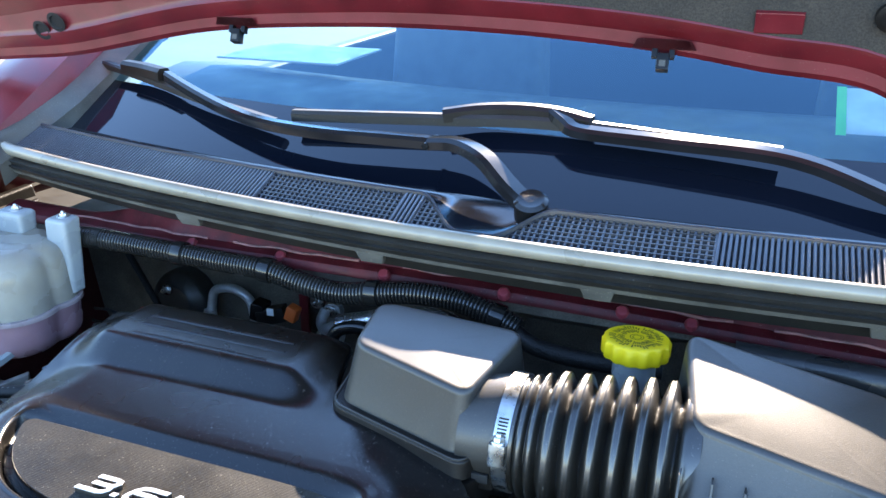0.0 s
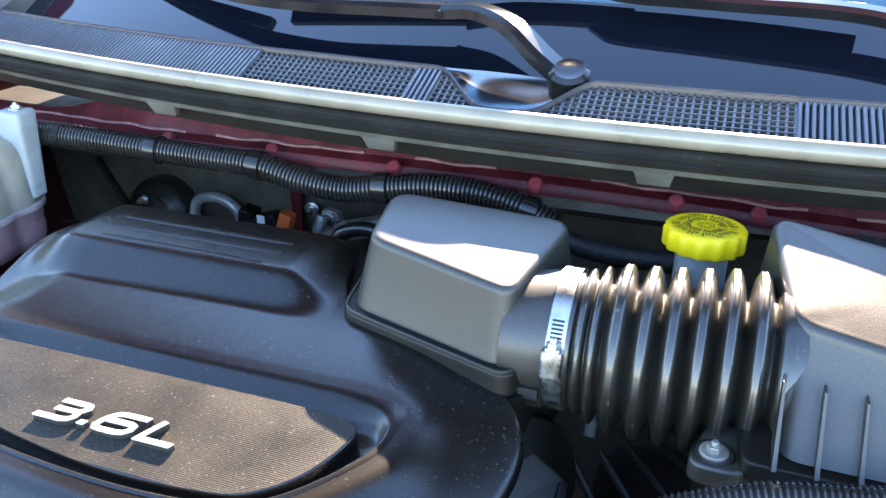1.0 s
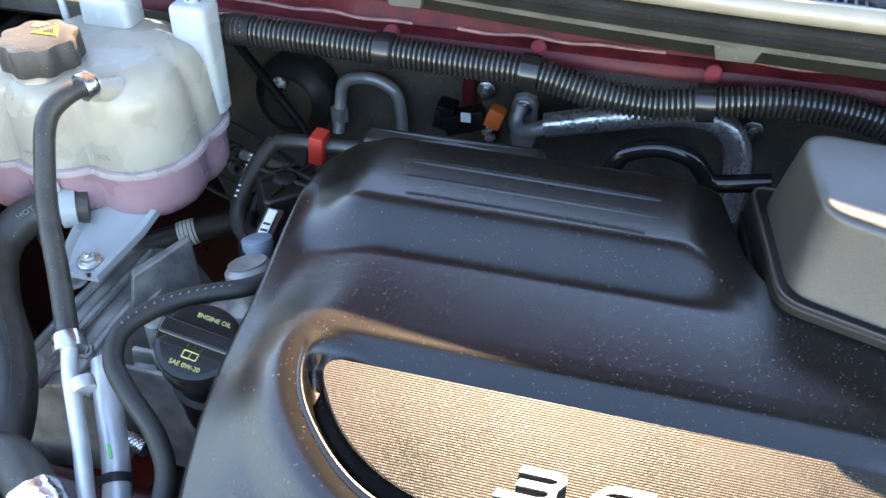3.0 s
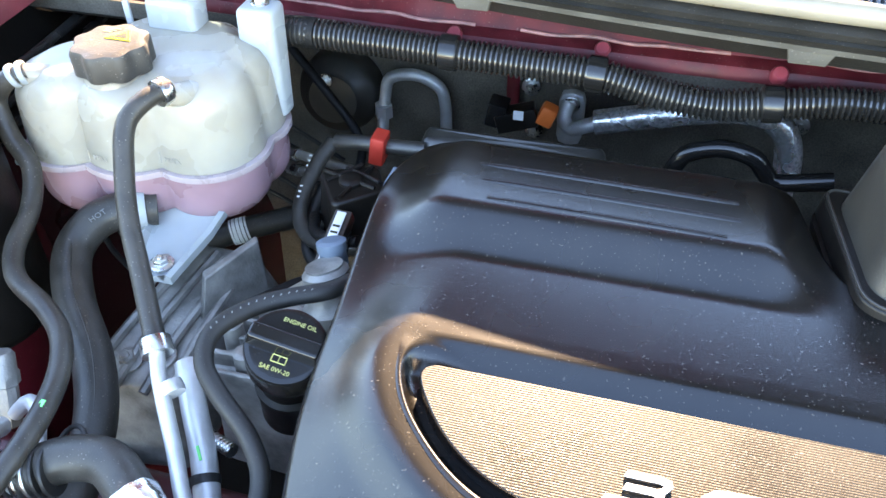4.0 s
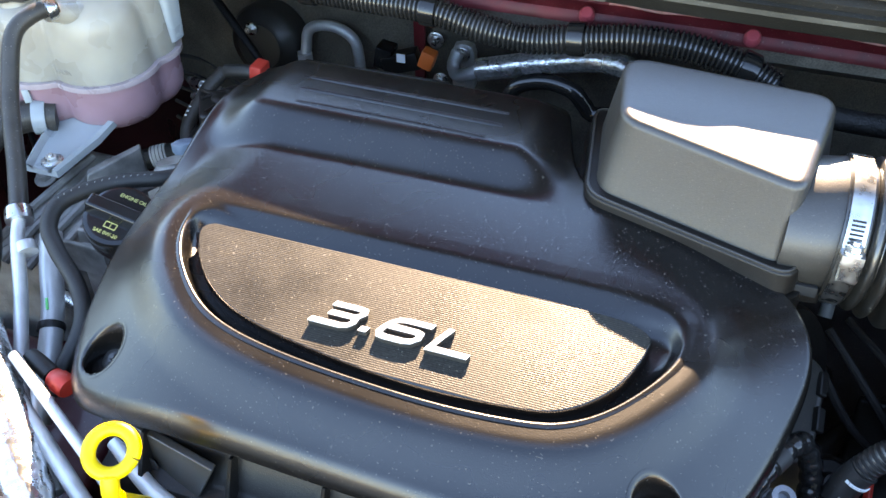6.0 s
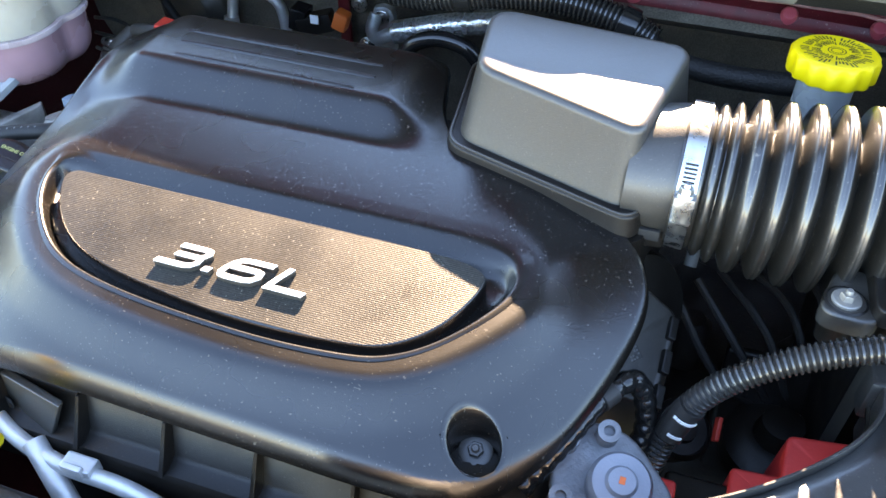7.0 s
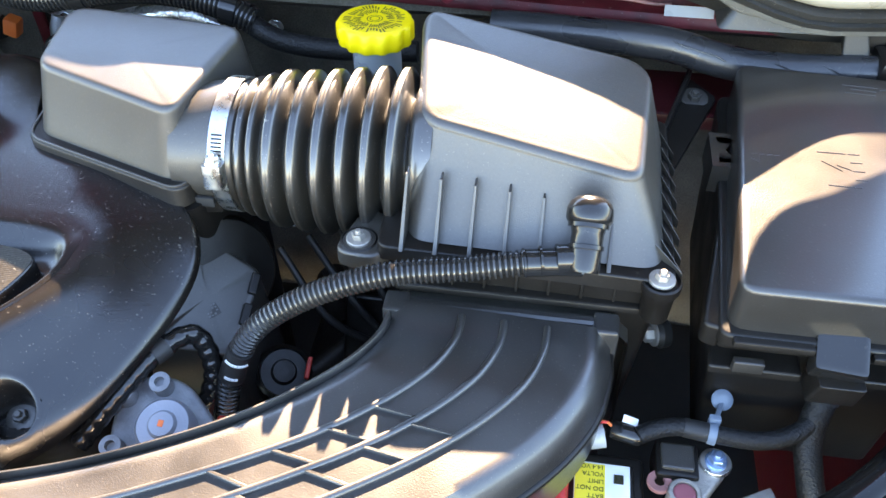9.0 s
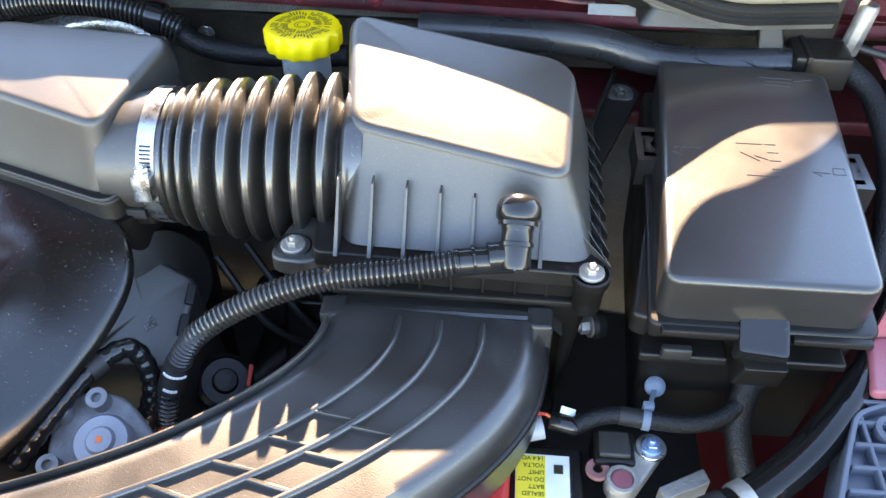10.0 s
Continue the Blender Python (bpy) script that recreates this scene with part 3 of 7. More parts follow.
part("lip", tube([(0.235, 0.852, 1.048), (0.262, 0.852, 1.037), (0.345, 0.855, 1.034)], 0.0025, 8), TRIM_GREY, end_trim)
part("clip", block([(0.354, 0.852, 1.000), (0.380, 0.852, 1.000), (0.380, 0.880, 1.000), (0.358, 0.880, 1.000)], [(0.350, 0.862, 1.036), (0.368, 0.862, 1.040), (0.368, 0.880, 1.040), (0.350, 0.880, 1.036)], 0.003, 0.002), RUBBER, end_trim)
part("side_box", box(0.366, 0.430, 0.868, 0.930, 0.995, 1.060, 0.005), BLACK, end_trim)
tagged(part("pale_sticker", moved(box(-0.024, 0.024, -0.0055, 0.0055, 0, 0.0006, 0.0002), aim((0.213, 0.893, 1.013), (0, -0.75, 0.65))), BRACKET), "pale blue sticker on the red flange", "sticker")

# bonnet: propped open, red inner frame with a dark felt pad
hood = thing("bonnet", "dark red bonnet propped open over the engine", "car bonnet", kind="structure")
HE = spline([(-1.30, 1.06, 1.215), (-1.13, 1.04, 1.232), (-0.98, 1.02, 1.250), (-0.73, 0.995, 1.298), (-0.49, 0.965, 1.318), (-0.30, 0.945, 1.322), (-0.13, 0.935, 1.314), (0.0, 0.93, 1.298), (0.13, 0.93, 1.277), (0.225, 0.955, 1.179), (0.30, 0.970, 1.157), (0.378, 0.985, 1.134), (0.52, 1.04, 1.07)], 8)
LEANING = radians(70)  # how far the bonnet stands open
UP = Vector((0, -math.cos(LEANING), math.sin(LEANING)))
OUT = Vector((0, math.sin(LEANING), math.cos(LEANING)))


def wide(x):
    """The red frame broadens towards the bonnet's corner."""
    return 1 - sstep(-0.52, -0.26, x)


rows = []
for p in HE:
    rows.append([p + UP * a + OUT * b for a, b in ((0.0, 0.030), (-0.006, 0.020), (0.0, 0.004), (0.008, 0.0), (0.020, 0.004), (0.034, -0.002), (0.044, -0.004), (0.052, 0.003), (0.075 + 0.20 * wide(p.x), 0.016), (0.085 + 0.20 * wide(p.x), 0.034))])
part("rear_frame", loft(rows, caps=False, closed=False), RED, hood, "dark red inner frame")
part("outer_skin", loft([[p + UP * 0.0 + OUT * 0.034] + [Vector((p.x, 0.95, 1.30)) + UP * a + OUT * (0.034 + 0.03 * math.sin(a * 2.6)) for a in (0.05, 0.3, 0.6, 0.9, 1.1)] for p in HE], caps=False, closed=False), RED, hood)
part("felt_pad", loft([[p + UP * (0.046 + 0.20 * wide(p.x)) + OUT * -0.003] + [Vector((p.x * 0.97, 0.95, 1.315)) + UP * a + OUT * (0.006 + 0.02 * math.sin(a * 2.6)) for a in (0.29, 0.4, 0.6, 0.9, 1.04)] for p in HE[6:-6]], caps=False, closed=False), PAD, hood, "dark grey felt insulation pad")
for x, w in ((0.022, 0.046),):
    q = min(HE, key=lambda p: abs(p.x - x))
    part("pad_window", moved(box(-w / 2, w / 2, -0.011, 0.011, -0.002, 0.004, 0.001), Matrix.Translation(q + UP * 0.060) @ Matrix.Rotation(math.pi - LEANING, 4, "X")), RED, hood)
q = min(HE, key=lambda p: abs(p.x - 0.115))
part("pad_fastener", moved(turned([(0.016, 0), (0.015, 0.004), (0.010, 0.006)], 20), aim(q + UP * 0.085 - OUT * 0.002, -OUT)), BLACK, hood)
for x in (-0.68, -0.09):
    q = min(HE, key=lambda p: abs(p.x - x))
    m = Matrix.Translation(q + Vector((0, -0.008, -0.004))) @ pose(0, 0, 0, -25, 0, 4)
    c = part("seal_clip", moved(box(-0.0065, 0.0065, -0.007, 0.007, -0.012, 0.006, 0.0015), m), BLACK, hood, "black plastic clip")
    part("clip_eye", moved(box(-0.0035, 0.0035, -0.0075, -0.006, -0.009, -0.002, 0.0005), m), TRIM_GREY, c)
    for s in (-1, 1):
        part("clip_prong", moved(box(s * 0.009 - 0.003, s * 0.009 + 0.003, -0.004, 0.006, 0.002, 0.012, 0.001), m), BLACK, c)
    part("clip_pad", loft([[q + Vector((u, -0.0035, 0)) + UP * (0.012 + v) - OUT * 0.001 for u, v in ((-0.034 * k, -0.004 * k), (0.034 * k, -0.004 * k), (0.028 * k, 0.008 * k), (-0.028 * k, 0.008 * k))] for k in (1.0, 0.9)]), RED_SHADED, hood)
for x, a in ((-1.045, 0.050), (-1.005, 0.060)):
    q = min(HE, key=lambda p: abs(p.x - x))
    part("frame_hole", moved(turned([(0.014, 0), (0.016, 0.002), (0.011, 0.0025), (0.010, 0.0005)], 20), aim(q + UP * a - OUT * 0.002, -OUT)), DARK, hood)


# ---- engine cover ----
def plan(pts, n=8):
    return [(p.x, p.y) for p in spline([(x, y, 0) for x, y in pts], n, True)]


OUTLINE = plan([(-0.700, 0.785), (-0.731, 0.740), (-0.735, 0.650), (-0.731, 0.560), (-0.728, 0.490), (-0.716, 0.420), (-0.700, 0.388), (-0.668, 0.373), (-0.600, 0.366), (-0.500, 0.360),
                (-0.400, 0.357), (-0.315, 0.359), (-0.262, 0.372), (-0.225, 0.412), (-0.200, 0.465), (-0.182, 0.530), (-0.186, 0.566), (-0.207, 0.594), (-0.245, 0.615),
                (-0.350, 0.655), (-0.381, 0.688), (-0.397, 0.740), (-0.410, 0.775), (-0.450, 0.790), (-0.600, 0.797)])
LIP = plan([(-0.655, 0.541), (-0.662, 0.515), (-0.642, 0.476), (-0.597, 0.437), (-0.535, 0.419), (-0.435, 0.411), (-0.364, 0.414), (-0.328, 0.424), (-0.298, 0.450), (-0.272, 0.492), (-0.271, 0.525), (-0.288, 0.541), (-0.346, 0.545), (-0.488, 0.545), (-0.630, 0.546)], 6)
PLATE_LINE = plan([(-0.647, 0.519), (-0.636, 0.490), (-0.608, 0.461), (-0.569, 0.442), (-0.510, 0.430), (-0.438, 0.423), (-0.370, 0.426), (-0.335, 0.434), (-0.307, 0.460), (-0.291, 0.499), (-0.298, 0.515), (-0.343, 0.521), (-0.487, 0.522), (-0.602, 0.524)], 6)
WELLS = ((-0.680, 0.410), (-0.265, 0.400))


def cover_top(y):
    """The level of the cover's top, which leans a little forwards."""
    return 0.977 - 0.035 * max(0.0, 0.56 - y)


def cover_z(x, y):
    s = inside_dist(LIP, x, y)
    z = cover_top(y) - 0.10 * max(0.0, y - 0.62) ** 2 * 4
    # falls away in front of the lip and to both sides
    front = 1 - sstep(0.43, 0.57, y)
    flank = (1 - sstep(-0.715, -0.645, x)) * (1 - sstep(0.50, 0.70, y)) + sstep(-0.305, -0.235, x) * (1 - sstep(0.47, 0.66, y)) * 0.8
    fall = 1 - (1 - front) * (1 - 0.75 * flank)
    if s > 0:
        q = max(0.0, s - 0.010)
        run = q * q / 0.026 if q < 0.013 else q - 0.0065
        z -= fall * (0.66 * run + 0.004 * sstep(0.0, 0.03, run))
    else:
        d = -s
        z -= 0.022 * sstep(0.001, 0.004, d)
    # raised block at the back with three shallow ridges
    w = sstep(-0.728, -0.672, x) * (1 - sstep(-0.435, -0.376, x)) * sstep(0.626, 0.670, y) * (1 - sstep(0.750, 0.800, y))
    z += 0.024 * w
    # edge rounding
    e = -inside_dist(OUTLINE, x, y)
    z -= 0.0015 * (1 - sstep(0.0, 0.002, e)) ** 2
    z -= 0.006 * (1 - sstep(0.38, 0.44, y)) * max(0.0, 1 - e / 0.008) ** 1.8
    return z


def cover_mesh():
    cx, cy = -0.47, 0.545
    N, M = 360, 130
    line = [Vector((x, y, 0)) for x, y in OUTLINE]
    line = resample(line + [line[0]], sum((line[i] - line[i - 1]).length for i in range(len(line))) / N)[:N]
    bm = bmesh.new()
    mid = bm.verts.new((cx, cy, cover_z(cx, cy)))
    prev = None
    for j in range(1, M + 1):
        s = 1 - (1 - j / M) ** 1.0
        ring = []
        for p in line:
            x, y = cx + (p.x - cx) * s, cy + (p.y - cy) * s
            z = cover_z(x, y)
            ring.append(bm.verts.new((x, y, z)))
        if prev is None:
            for i in range(len(ring)):
                bm.faces.new((mid, ring[i], ring[(i + 1) % len(ring)]))
        else:
            for i in range(len(ring)):
                k = (i + 1) % len(ring)
                bm.faces.new((prev[i], ring[i], ring[k], prev[k]))
        prev = ring
    gone = [f for f in bm.faces if any(inside_dist(LIP, v.co.x, v.co.y) < 0.0010 or min(math.hypot(v.co.x - a, v.co.y - b) for a, b in WELLS) < 0.0174 for v in f.verts)]
    bmesh.ops.delete(bm, geom=gone, context='FACES_KEEP_BOUNDARY')
    for dz in (0.0025, 0.0045):
        low = [bm.verts.new((v.co.x + (v.co.x - cx) * 0.004, v.co.y + (v.co.y - cy) * 0.004, v.co.z - dz)) for v in prev]
        for i in range(len(low)):
            k = (i + 1) % len(low)
            bm.faces.new((prev[i], low[i], low[k], prev[k]))
        prev = low
    return bm


cover = thing("engine_cover", "dusty black plastic engine cover with a ribbed badge plate", "engine cover")
part("shell", cover_mesh(), COVER, cover, angle=55)
for yr, xa, xb in ((0.673, -0.640, -0.455), (0.697, -0.648, -0.445), (0.720, -0.655, -0.448)):
    part("ridge", tube([(xx, yr - 0.02 * (xx + 0.55), cover_z(xx, yr - 0.02 * (xx + 0.55)) - 0.0027 + 0.0012 * math.sin(math.pi * (xx - xa) / (xb - xa)) ** 0.4) for xx in np.linspace(xa, xb, 12)], 0.0036, 14), COVER, cover)


def by_angle(poly, n, cx, cy):
    """The outline's points where n rays from its middle cut it."""
    out = []
    for k in range(n):
        a = 2 * math.pi * k / n
        dx, dy = math.cos(a), math.sin(a)
        best = None
        for i in range(len(poly)):
            (ax, ay), (bx, by) = poly[i], poly[(i + 1) % len(poly)]
            den = dx * (by - ay) - dy * (bx - ax)
            if abs(den) < 1e-12:
                continue
            t = ((ax - cx) * (by - ay) - (ay - cy) * (bx - ax)) / den
            u = ((ax - cx) * dy - (ay - cy) * dx) / den
            if t > 0 and -1e-9 <= u <= 1 + 1e-9 and (best is None or t < best):
                best = t
        out.append(Vector((cx + dx * best, cy + dy * best, 0)))
    return out


# the moulded edge of the recess, from the lip down to the plate
mid = (-0.465, 0.485)
outer, inner = by_angle(LIP, 420, *mid), by_angle(PLATE_LINE, 420, *mid)
rows = []
for f_front, f_rear, z_front, z_rear in ((-0.24, -0.20, 0.0002, 0.0002), (-0.08, -0.05, 0.0013, 0.0002), (0.04, 0.04, 0.0011, -0.0003), (0.14, 0.14, -0.003, -0.0014), (0.28, 0.30, -0.010, -0.0036), (0.40, 0.50, -0.0135, -0.0064), (0.70, 0.85, -0.015, -0.0110), (1.1, 1.05, -0.016, -0.0135)):
    row = []
    for o, i in zip(outer, inner):
        rear = sstep(0.525, 0.543, o.y)
        p = o.lerp(i, f_front + (f_rear - f_front) * rear)
        base = cover_top(o.y)
        if f_front < 0:
            base = cover_z(p.x, p.y)
        row.append(Vector((p.x, p.y, base + z_front + (z_rear - z_front) * rear)))
    rows.append(row)
part("recess_edge", loft(rows, caps=False), COVER, cover, angle=100)
def plate_z(y):
    """The plate dips a little towards its front edge."""
    return 0.9748 - 0.055 * (0.520 - y)


def span_at(poly, y):
    """The least and greatest x at which a line of that y cuts a closed outline."""
    xs = [ax + (bx - ax) * (y - ay) / (by - ay) for (ax, ay), (bx, by) in zip(poly, poly[1:] + poly[:1]) if (ay > y) != (by > y)]
    return (min(xs), max(xs)) if len(xs) > 1 else None


ring = [Vector((x, y, 0)) for x, y in PLATE_LINE]
RIB = 0.00178
low_y, high_y = min(y for _, y in PLATE_LINE) + 0.0016, max(y for _, y in PLATE_LINE) - 0.0016
rows = []
for i in range(int((high_y - low_y) / (RIB / 6)) + 1):
    y = low_y + i * RIB / 6
    span = span_at(PLATE_LINE, y)
    crest = (0.0, 0.7, 1.0, 1.0, 0.7, 0.0)[i % 6]
    rows.append([Vector((span[0] + 0.0016 + (span[1] - span[0] - 0.0032) * k / 10, y, plate_z(y) - 0.00008 + 0.00011 * crest)) for k in range(11)])
plate = part("badge_plate", loft(rows, caps=False, closed=False), PLATE, cover, "finely ribbed brownish plate", angle=80)
part("plate_edge", loft([[p + Vector((0, 0, plate_z(p.y) + dz)) for p in inset(ring, d)] for d, dz in ((0.0, -0.020), (0.0, -0.0022), (0.0007, -0.0007), (0.0016, -0.0001), (0.0022, -0.0002), (0.0026, -0.0012))], caps=False), COVER, plate, "smooth black edge")


def slab_letters(strokes, width, low, depth, m):
    """Broad square-cut figures from strokes in a unit cell, slanted."""
    bm = bmesh.new()
    for k, line in enumerate(strokes):
        P = [Vector((x, y)) for x, y in line]
        left, right = [], []
        for i, p in enumerate(P):
            d0 = (p - P[i - 1]).normalized() if i else (P[1] - p).normalized()
            d1 = (P[i + 1] - p).normalized() if i + 1 < len(P) else d0
            n0, n1 = Vector((-d0.y, d0.x)), Vector((-d1.y, d1.x))
            q = (n0 + n1).normalized()
            q *= 0.5 * width / max(0.5, q.dot(n0))
            left.append(p + q)
            right.append(p - q)
        for a in range(len(P) - 1):
            ring = [left[a], left[a + 1], right[a + 1], right[a]]
            top = depth + 0.03 * (k * 7 + a)
            loft([[m @ Vector((v.x, v.y, z)) for v in ring] for z in (low, top)], bm=bm)
    return bm


# strokes in millimetres
F3 = [[(3, 17.2), (20, 17.2), (23.6, 16.4), (25.0, 14.2), (24.0, 11.6), (21.0, 10.0), (6, 10.0)], [(21.0, 10.0), (23.8, 8.6), (24.6, 5.8), (23.0, 3.0), (19, 1.8), (0, 1.8)]]
FP = [[(31.0, 3.4), (36.0, 3.4)]]
F6 = [[(67, 17.2), (51, 17.2), (46, 16.2), (43.2, 13.0), (42.0, 9.0), (42.0, 5.0), (44, 2.5), (48, 1.8), (59, 1.8), (63.5, 2.9), (65.6, 6.0), (64.6, 9.2), (61, 10.4), (44.2, 10.4)]]
FL = [[(77, 19.0), (75.8, 9.0), (75.4, 2.0), (99, 2.0)]]
SC = 0.118 / 100
LM = Matrix.Translation((-0.5225, 0.4495, plate_z(0.4495))) @ pose(0, 0, 0, 3.1) @ Matrix(((SC, SC * 0.42, 0, 0), (0, SC, 0, 0), (0, 0, 0.001, 0), (0, 0, 0, 1)))
badge = thing("number_badge", "white raised engine size figures on the badge plate", "badge")
for fig, st in (("figure", F3), ("figure", FP), ("figure", F6), ("figure", FL)):
    solid = part(fig, slab_letters(st, 3.5, 0.0, 4.2, LM), GREY_PL, badge, smooth=False)
    part("face", slab_letters(st, 3.6, 4.0, 5.0, LM), WHITE, solid, "white painted face", smooth=False)
for wx, wy in WELLS:
    z = cover_z(wx, wy)
    n = Vector((0, -0.35, 1)).normalized() if wx < -0.5 else Vector((0.05, -0.35, 1)).normalized()
    rows = []
    for r, drop, own in ((0.0215, -0.0003, 1), (0.0198, -0.0004, 1), (0.0182, 0.0002, 1), (0.0172, 0.0016, 1), (0.0164, 0.008, 1), (0.0156, 0.024, 0), (0.002, 0.024, 0)):
        rows.append([Vector((wx + r * math.cos(a), wy + r * math.sin(a), (cover_z(wx + r * math.cos(a), wy + r * math.sin(a)) if own else z) - drop)) for a in (k * 2 * math.pi / 48 for k in range(48))])
    well = part("bolt_well", loft(rows, caps=False), COVER, cover, angle=60)
    part("bolt", moved(hexbolt(0.0055, 0.006, 0.0115), aim(Vector((wx, wy, z)) - n * 0.025, n)), GREY_PL, well, "grey hexagon bolt")
# ribbed apron that hangs below the front edge
apron = part("front_apron", loft([[Vector((x, 0.370 + 0.9 * max(0, abs(x + 0.45) - 0.17) ** 2 + d, z)) for d, z in ((0.010, 0.912), (0.004, 0.906), (-0.006, 0.874), (-0.010, 0.871), (-0.020, 0.869), (-0.023, 0.864), (-0.025, 0.833))] for x in np.linspace(-0.66, -0.27, 40)], caps=False, closed=False), BLACK, cover)
for i in range(6):
    x = -0.622 + i * 0.0715
    back = 0.9 * max(0, abs(x + 0.45) - 0.17) ** 2
    part("apron_rib", block([(x - 0.0020, 0.346 + back, 0.870), (x + 0.0020, 0.346 + back, 0.870), (x + 0.0016, 0.366 + back, 0.870), (x - 0.0016, 0.366 + back, 0.870)], [(x - 0.0014, 0.366 + back, 0.908), (x + 0.0014, 0.366 + back, 0.908), (x + 0.0014, 0.376 + back, 0.908), (x - 0.0014, 0.376 + back, 0.908)], 0.0006, 0.0004), BLACK, cover)
brack = part("corner_bracket", block([(-0.665, 0.372, 0.852), (-0.585, 0.348, 0.848), (-0.585, 0.356, 0.848), (-0.66, 0.380, 0.852)], [(-0.672, 0.378, 0.904), (-0.560, 0.356, 0.904), (-0.560, 0.362, 0.904), (-0.668, 0.384, 0.904)], 0.002, 0.001), GREY_PL, cover)
for x, y, z in ((-0.645, 0.3735, 0.886), (-0.618, 0.3655, 0.878), (-0.630, 0.368, 0.868)):
    part("hole", moved(turned([(0.0055, 0), (0.0055, 0.0006), (0.004, 0.0008)], 16), aim((x, y - 0.004, z), (-0.25, -0.95, 0.1))), DARK, brack)

# ---- intake resonator on the engine's corner ----
reso = thing("intake_resonator", "dark grey moulded intake resonator box beside the engine cover", "intake box")
part("body", block([(-0.359, 0.650, 0.983), (-0.2095, 0.600, 0.983), (-0.176, 0.744, 0.983), (-0.374, 0.770, 0.983)],
                   [(-0.350, 0.667, 1.045), (-0.209, 0.616, 1.043), (-0.186, 0.746, 1.049), (-0.364, 0.764, 1.049)], [0.018, 0.018, 0.022, 0.03], 0.007, 6, 7), GREY_PL, reso)
part("flange", block([(-0.368, 0.640, 0.966), (-0.201, 0.586, 0.966), (-0.162, 0.747, 0.966), (-0.386, 0.777, 0.966)],
                     [(-0.367, 0.641, 0.9845), (-0.202, 0.588, 0.9845), (-0.163, 0.746, 0.9845), (-0.384, 0.776, 0.9845)], 0.018, 0.003), BLACK, reso)
edge = bevel_poly([(-0.3655, 0.6425, 0.985), (-0.2035, 0.5895, 0.985), (-0.1645, 0.7455, 0.985), (-0.3825, 0.775, 0.985)], 0.017)
part("flange_lip", loft([[p + Vector((0, 0, z)) for p in inset(edge, d)] for d, z in ((0.0, -0.003), (0.0, 0.0008), (0.0004, 0.0012), (0.0016, 0.0012), (0.0020, 0.0008), (0.0020, -0.003))], caps=False), GREY_PL, reso)
part("skirt", block([(-0.37, 0.65, 0.90), (-0.19, 0.595, 0.90), (-0.165, 0.74, 0.90), (-0.38, 0.77, 0.90)],
                    [(-0.372, 0.638, 0.964), (-0.196, 0.585, 0.964), (-0.165, 0.742, 0.964), (-0.388, 0.772, 0.964)], 0.018, 0), BLACK, reso)
# outlet neck
AX, AZ = 0.660, 0.988
part("neck", loft([[Vector((x, AX - 0.004 + ry * math.cos(k * math.pi / 16) * 1.0, AZ + rz * math.sin(k * math.pi / 16))) for k in range(32)] for x, ry, rz in ((-0.215, 0.054, 0.048), (-0.195, 0.055, 0.050), (-0.180, 0.054, 0.054), (-0.165, 0.054, 0.054))]), GREY_PL, reso)
part("lug", block([(-0.202, 0.602, 0.952), (-0.178, 0.605, 0.952), (-0.176, 0.630, 0.952), (-0.202, 0.630, 0.952)], [(-0.202, 0.604, 0.978), (-0.178, 0.608, 0.978), (-0.176, 0.630, 0.984), (-0.202, 0.630, 0.984)], 0.003, 0.002), BLACK, reso)
part("lug_slot", box(-0.198, -0.182, 0.6005, 0.6045, 0.961, 0.970, 0.0006), DARK, reso)

bell = thing("intake_bellows", "glossy black ribbed rubber intake bellows", "intake hose")
rings = []
prof = [(-0.180, 0.0560), (-0.162, 0.0560), (-0.160, 0.0545)]
for c, half, top in ((-0.155, 0.0050, 0.0600), (-0.1445, 0.0052, 0.0635)):
    prof += [(c + half * u, 0.0535 + (top - 0.0535) * (1 - abs(u) ** 2.2)) for u in np.linspace(-0.98, 0.98, 9)]
for k in range(6):
    c, top = -0.1290 + 0.0196 * k, 0.0680 + 0.0014 * k - 0.0024 * max(0, k - 4)
    # a broad-rooted fin with a narrow rim, then a rounded groove
    prof += [(c + u, 0.0535 + (top - 0.0535) * h) for u, h in ((-0.0098, 0.0), (-0.0091, 0.08), (-0.0079, 0.30), (-0.0066, 0.54), (-0.0053, 0.73), (-0.0041, 0.86), (-0.0031, 0.94), (-0.0023, 0.985), (-0.0015, 1.0), (-0.0008, 0.985), (0.0, 0.975), (0.0008, 0.985), (0.0015, 1.0), (0.0023, 0.985), (0.0031, 0.94), (0.0041, 0.86), (0.0053, 0.73), (0.0066, 0.54), (0.0079, 0.30), (0.0091, 0.08), (0.0098, 0.0))]
prof += [(-0.0200, 0.054), (-0.0180, 0.0600), (-0.0165, 0.0640), (-0.0120, 0.0655), (-0.0060, 0.0655), (0.0, 0.0640)]
for px, r in prof:
    t = (px + 0.18) / 0.17
    rings.append([Vector((px, AX - 0.006 + 0.010 * t + r * math.cos(k * 2 * math.pi / 56), AZ - 0.004 * math.sin(math.pi * t) + r * math.sin(k * 2 * math.pi / 56))) for k in range(56)])
part("ribs", loft(rings), BELLOWS, bell, angle=60)
clamp = part("hose_clamp", loft([[Vector((xx, AX - 0.006 + r * math.cos(k * 2 * math.pi / 56), AZ + r * math.sin(k * 2 * math.pi / 56))) for k in range(56)] for xx, r in ((-0.178, 0.0562), (-0.178, 0.0578), (-0.164, 0.0578), (-0.164, 0.0562))], caps=False), STEEL, bell, "bright steel worm-drive hose clamp")
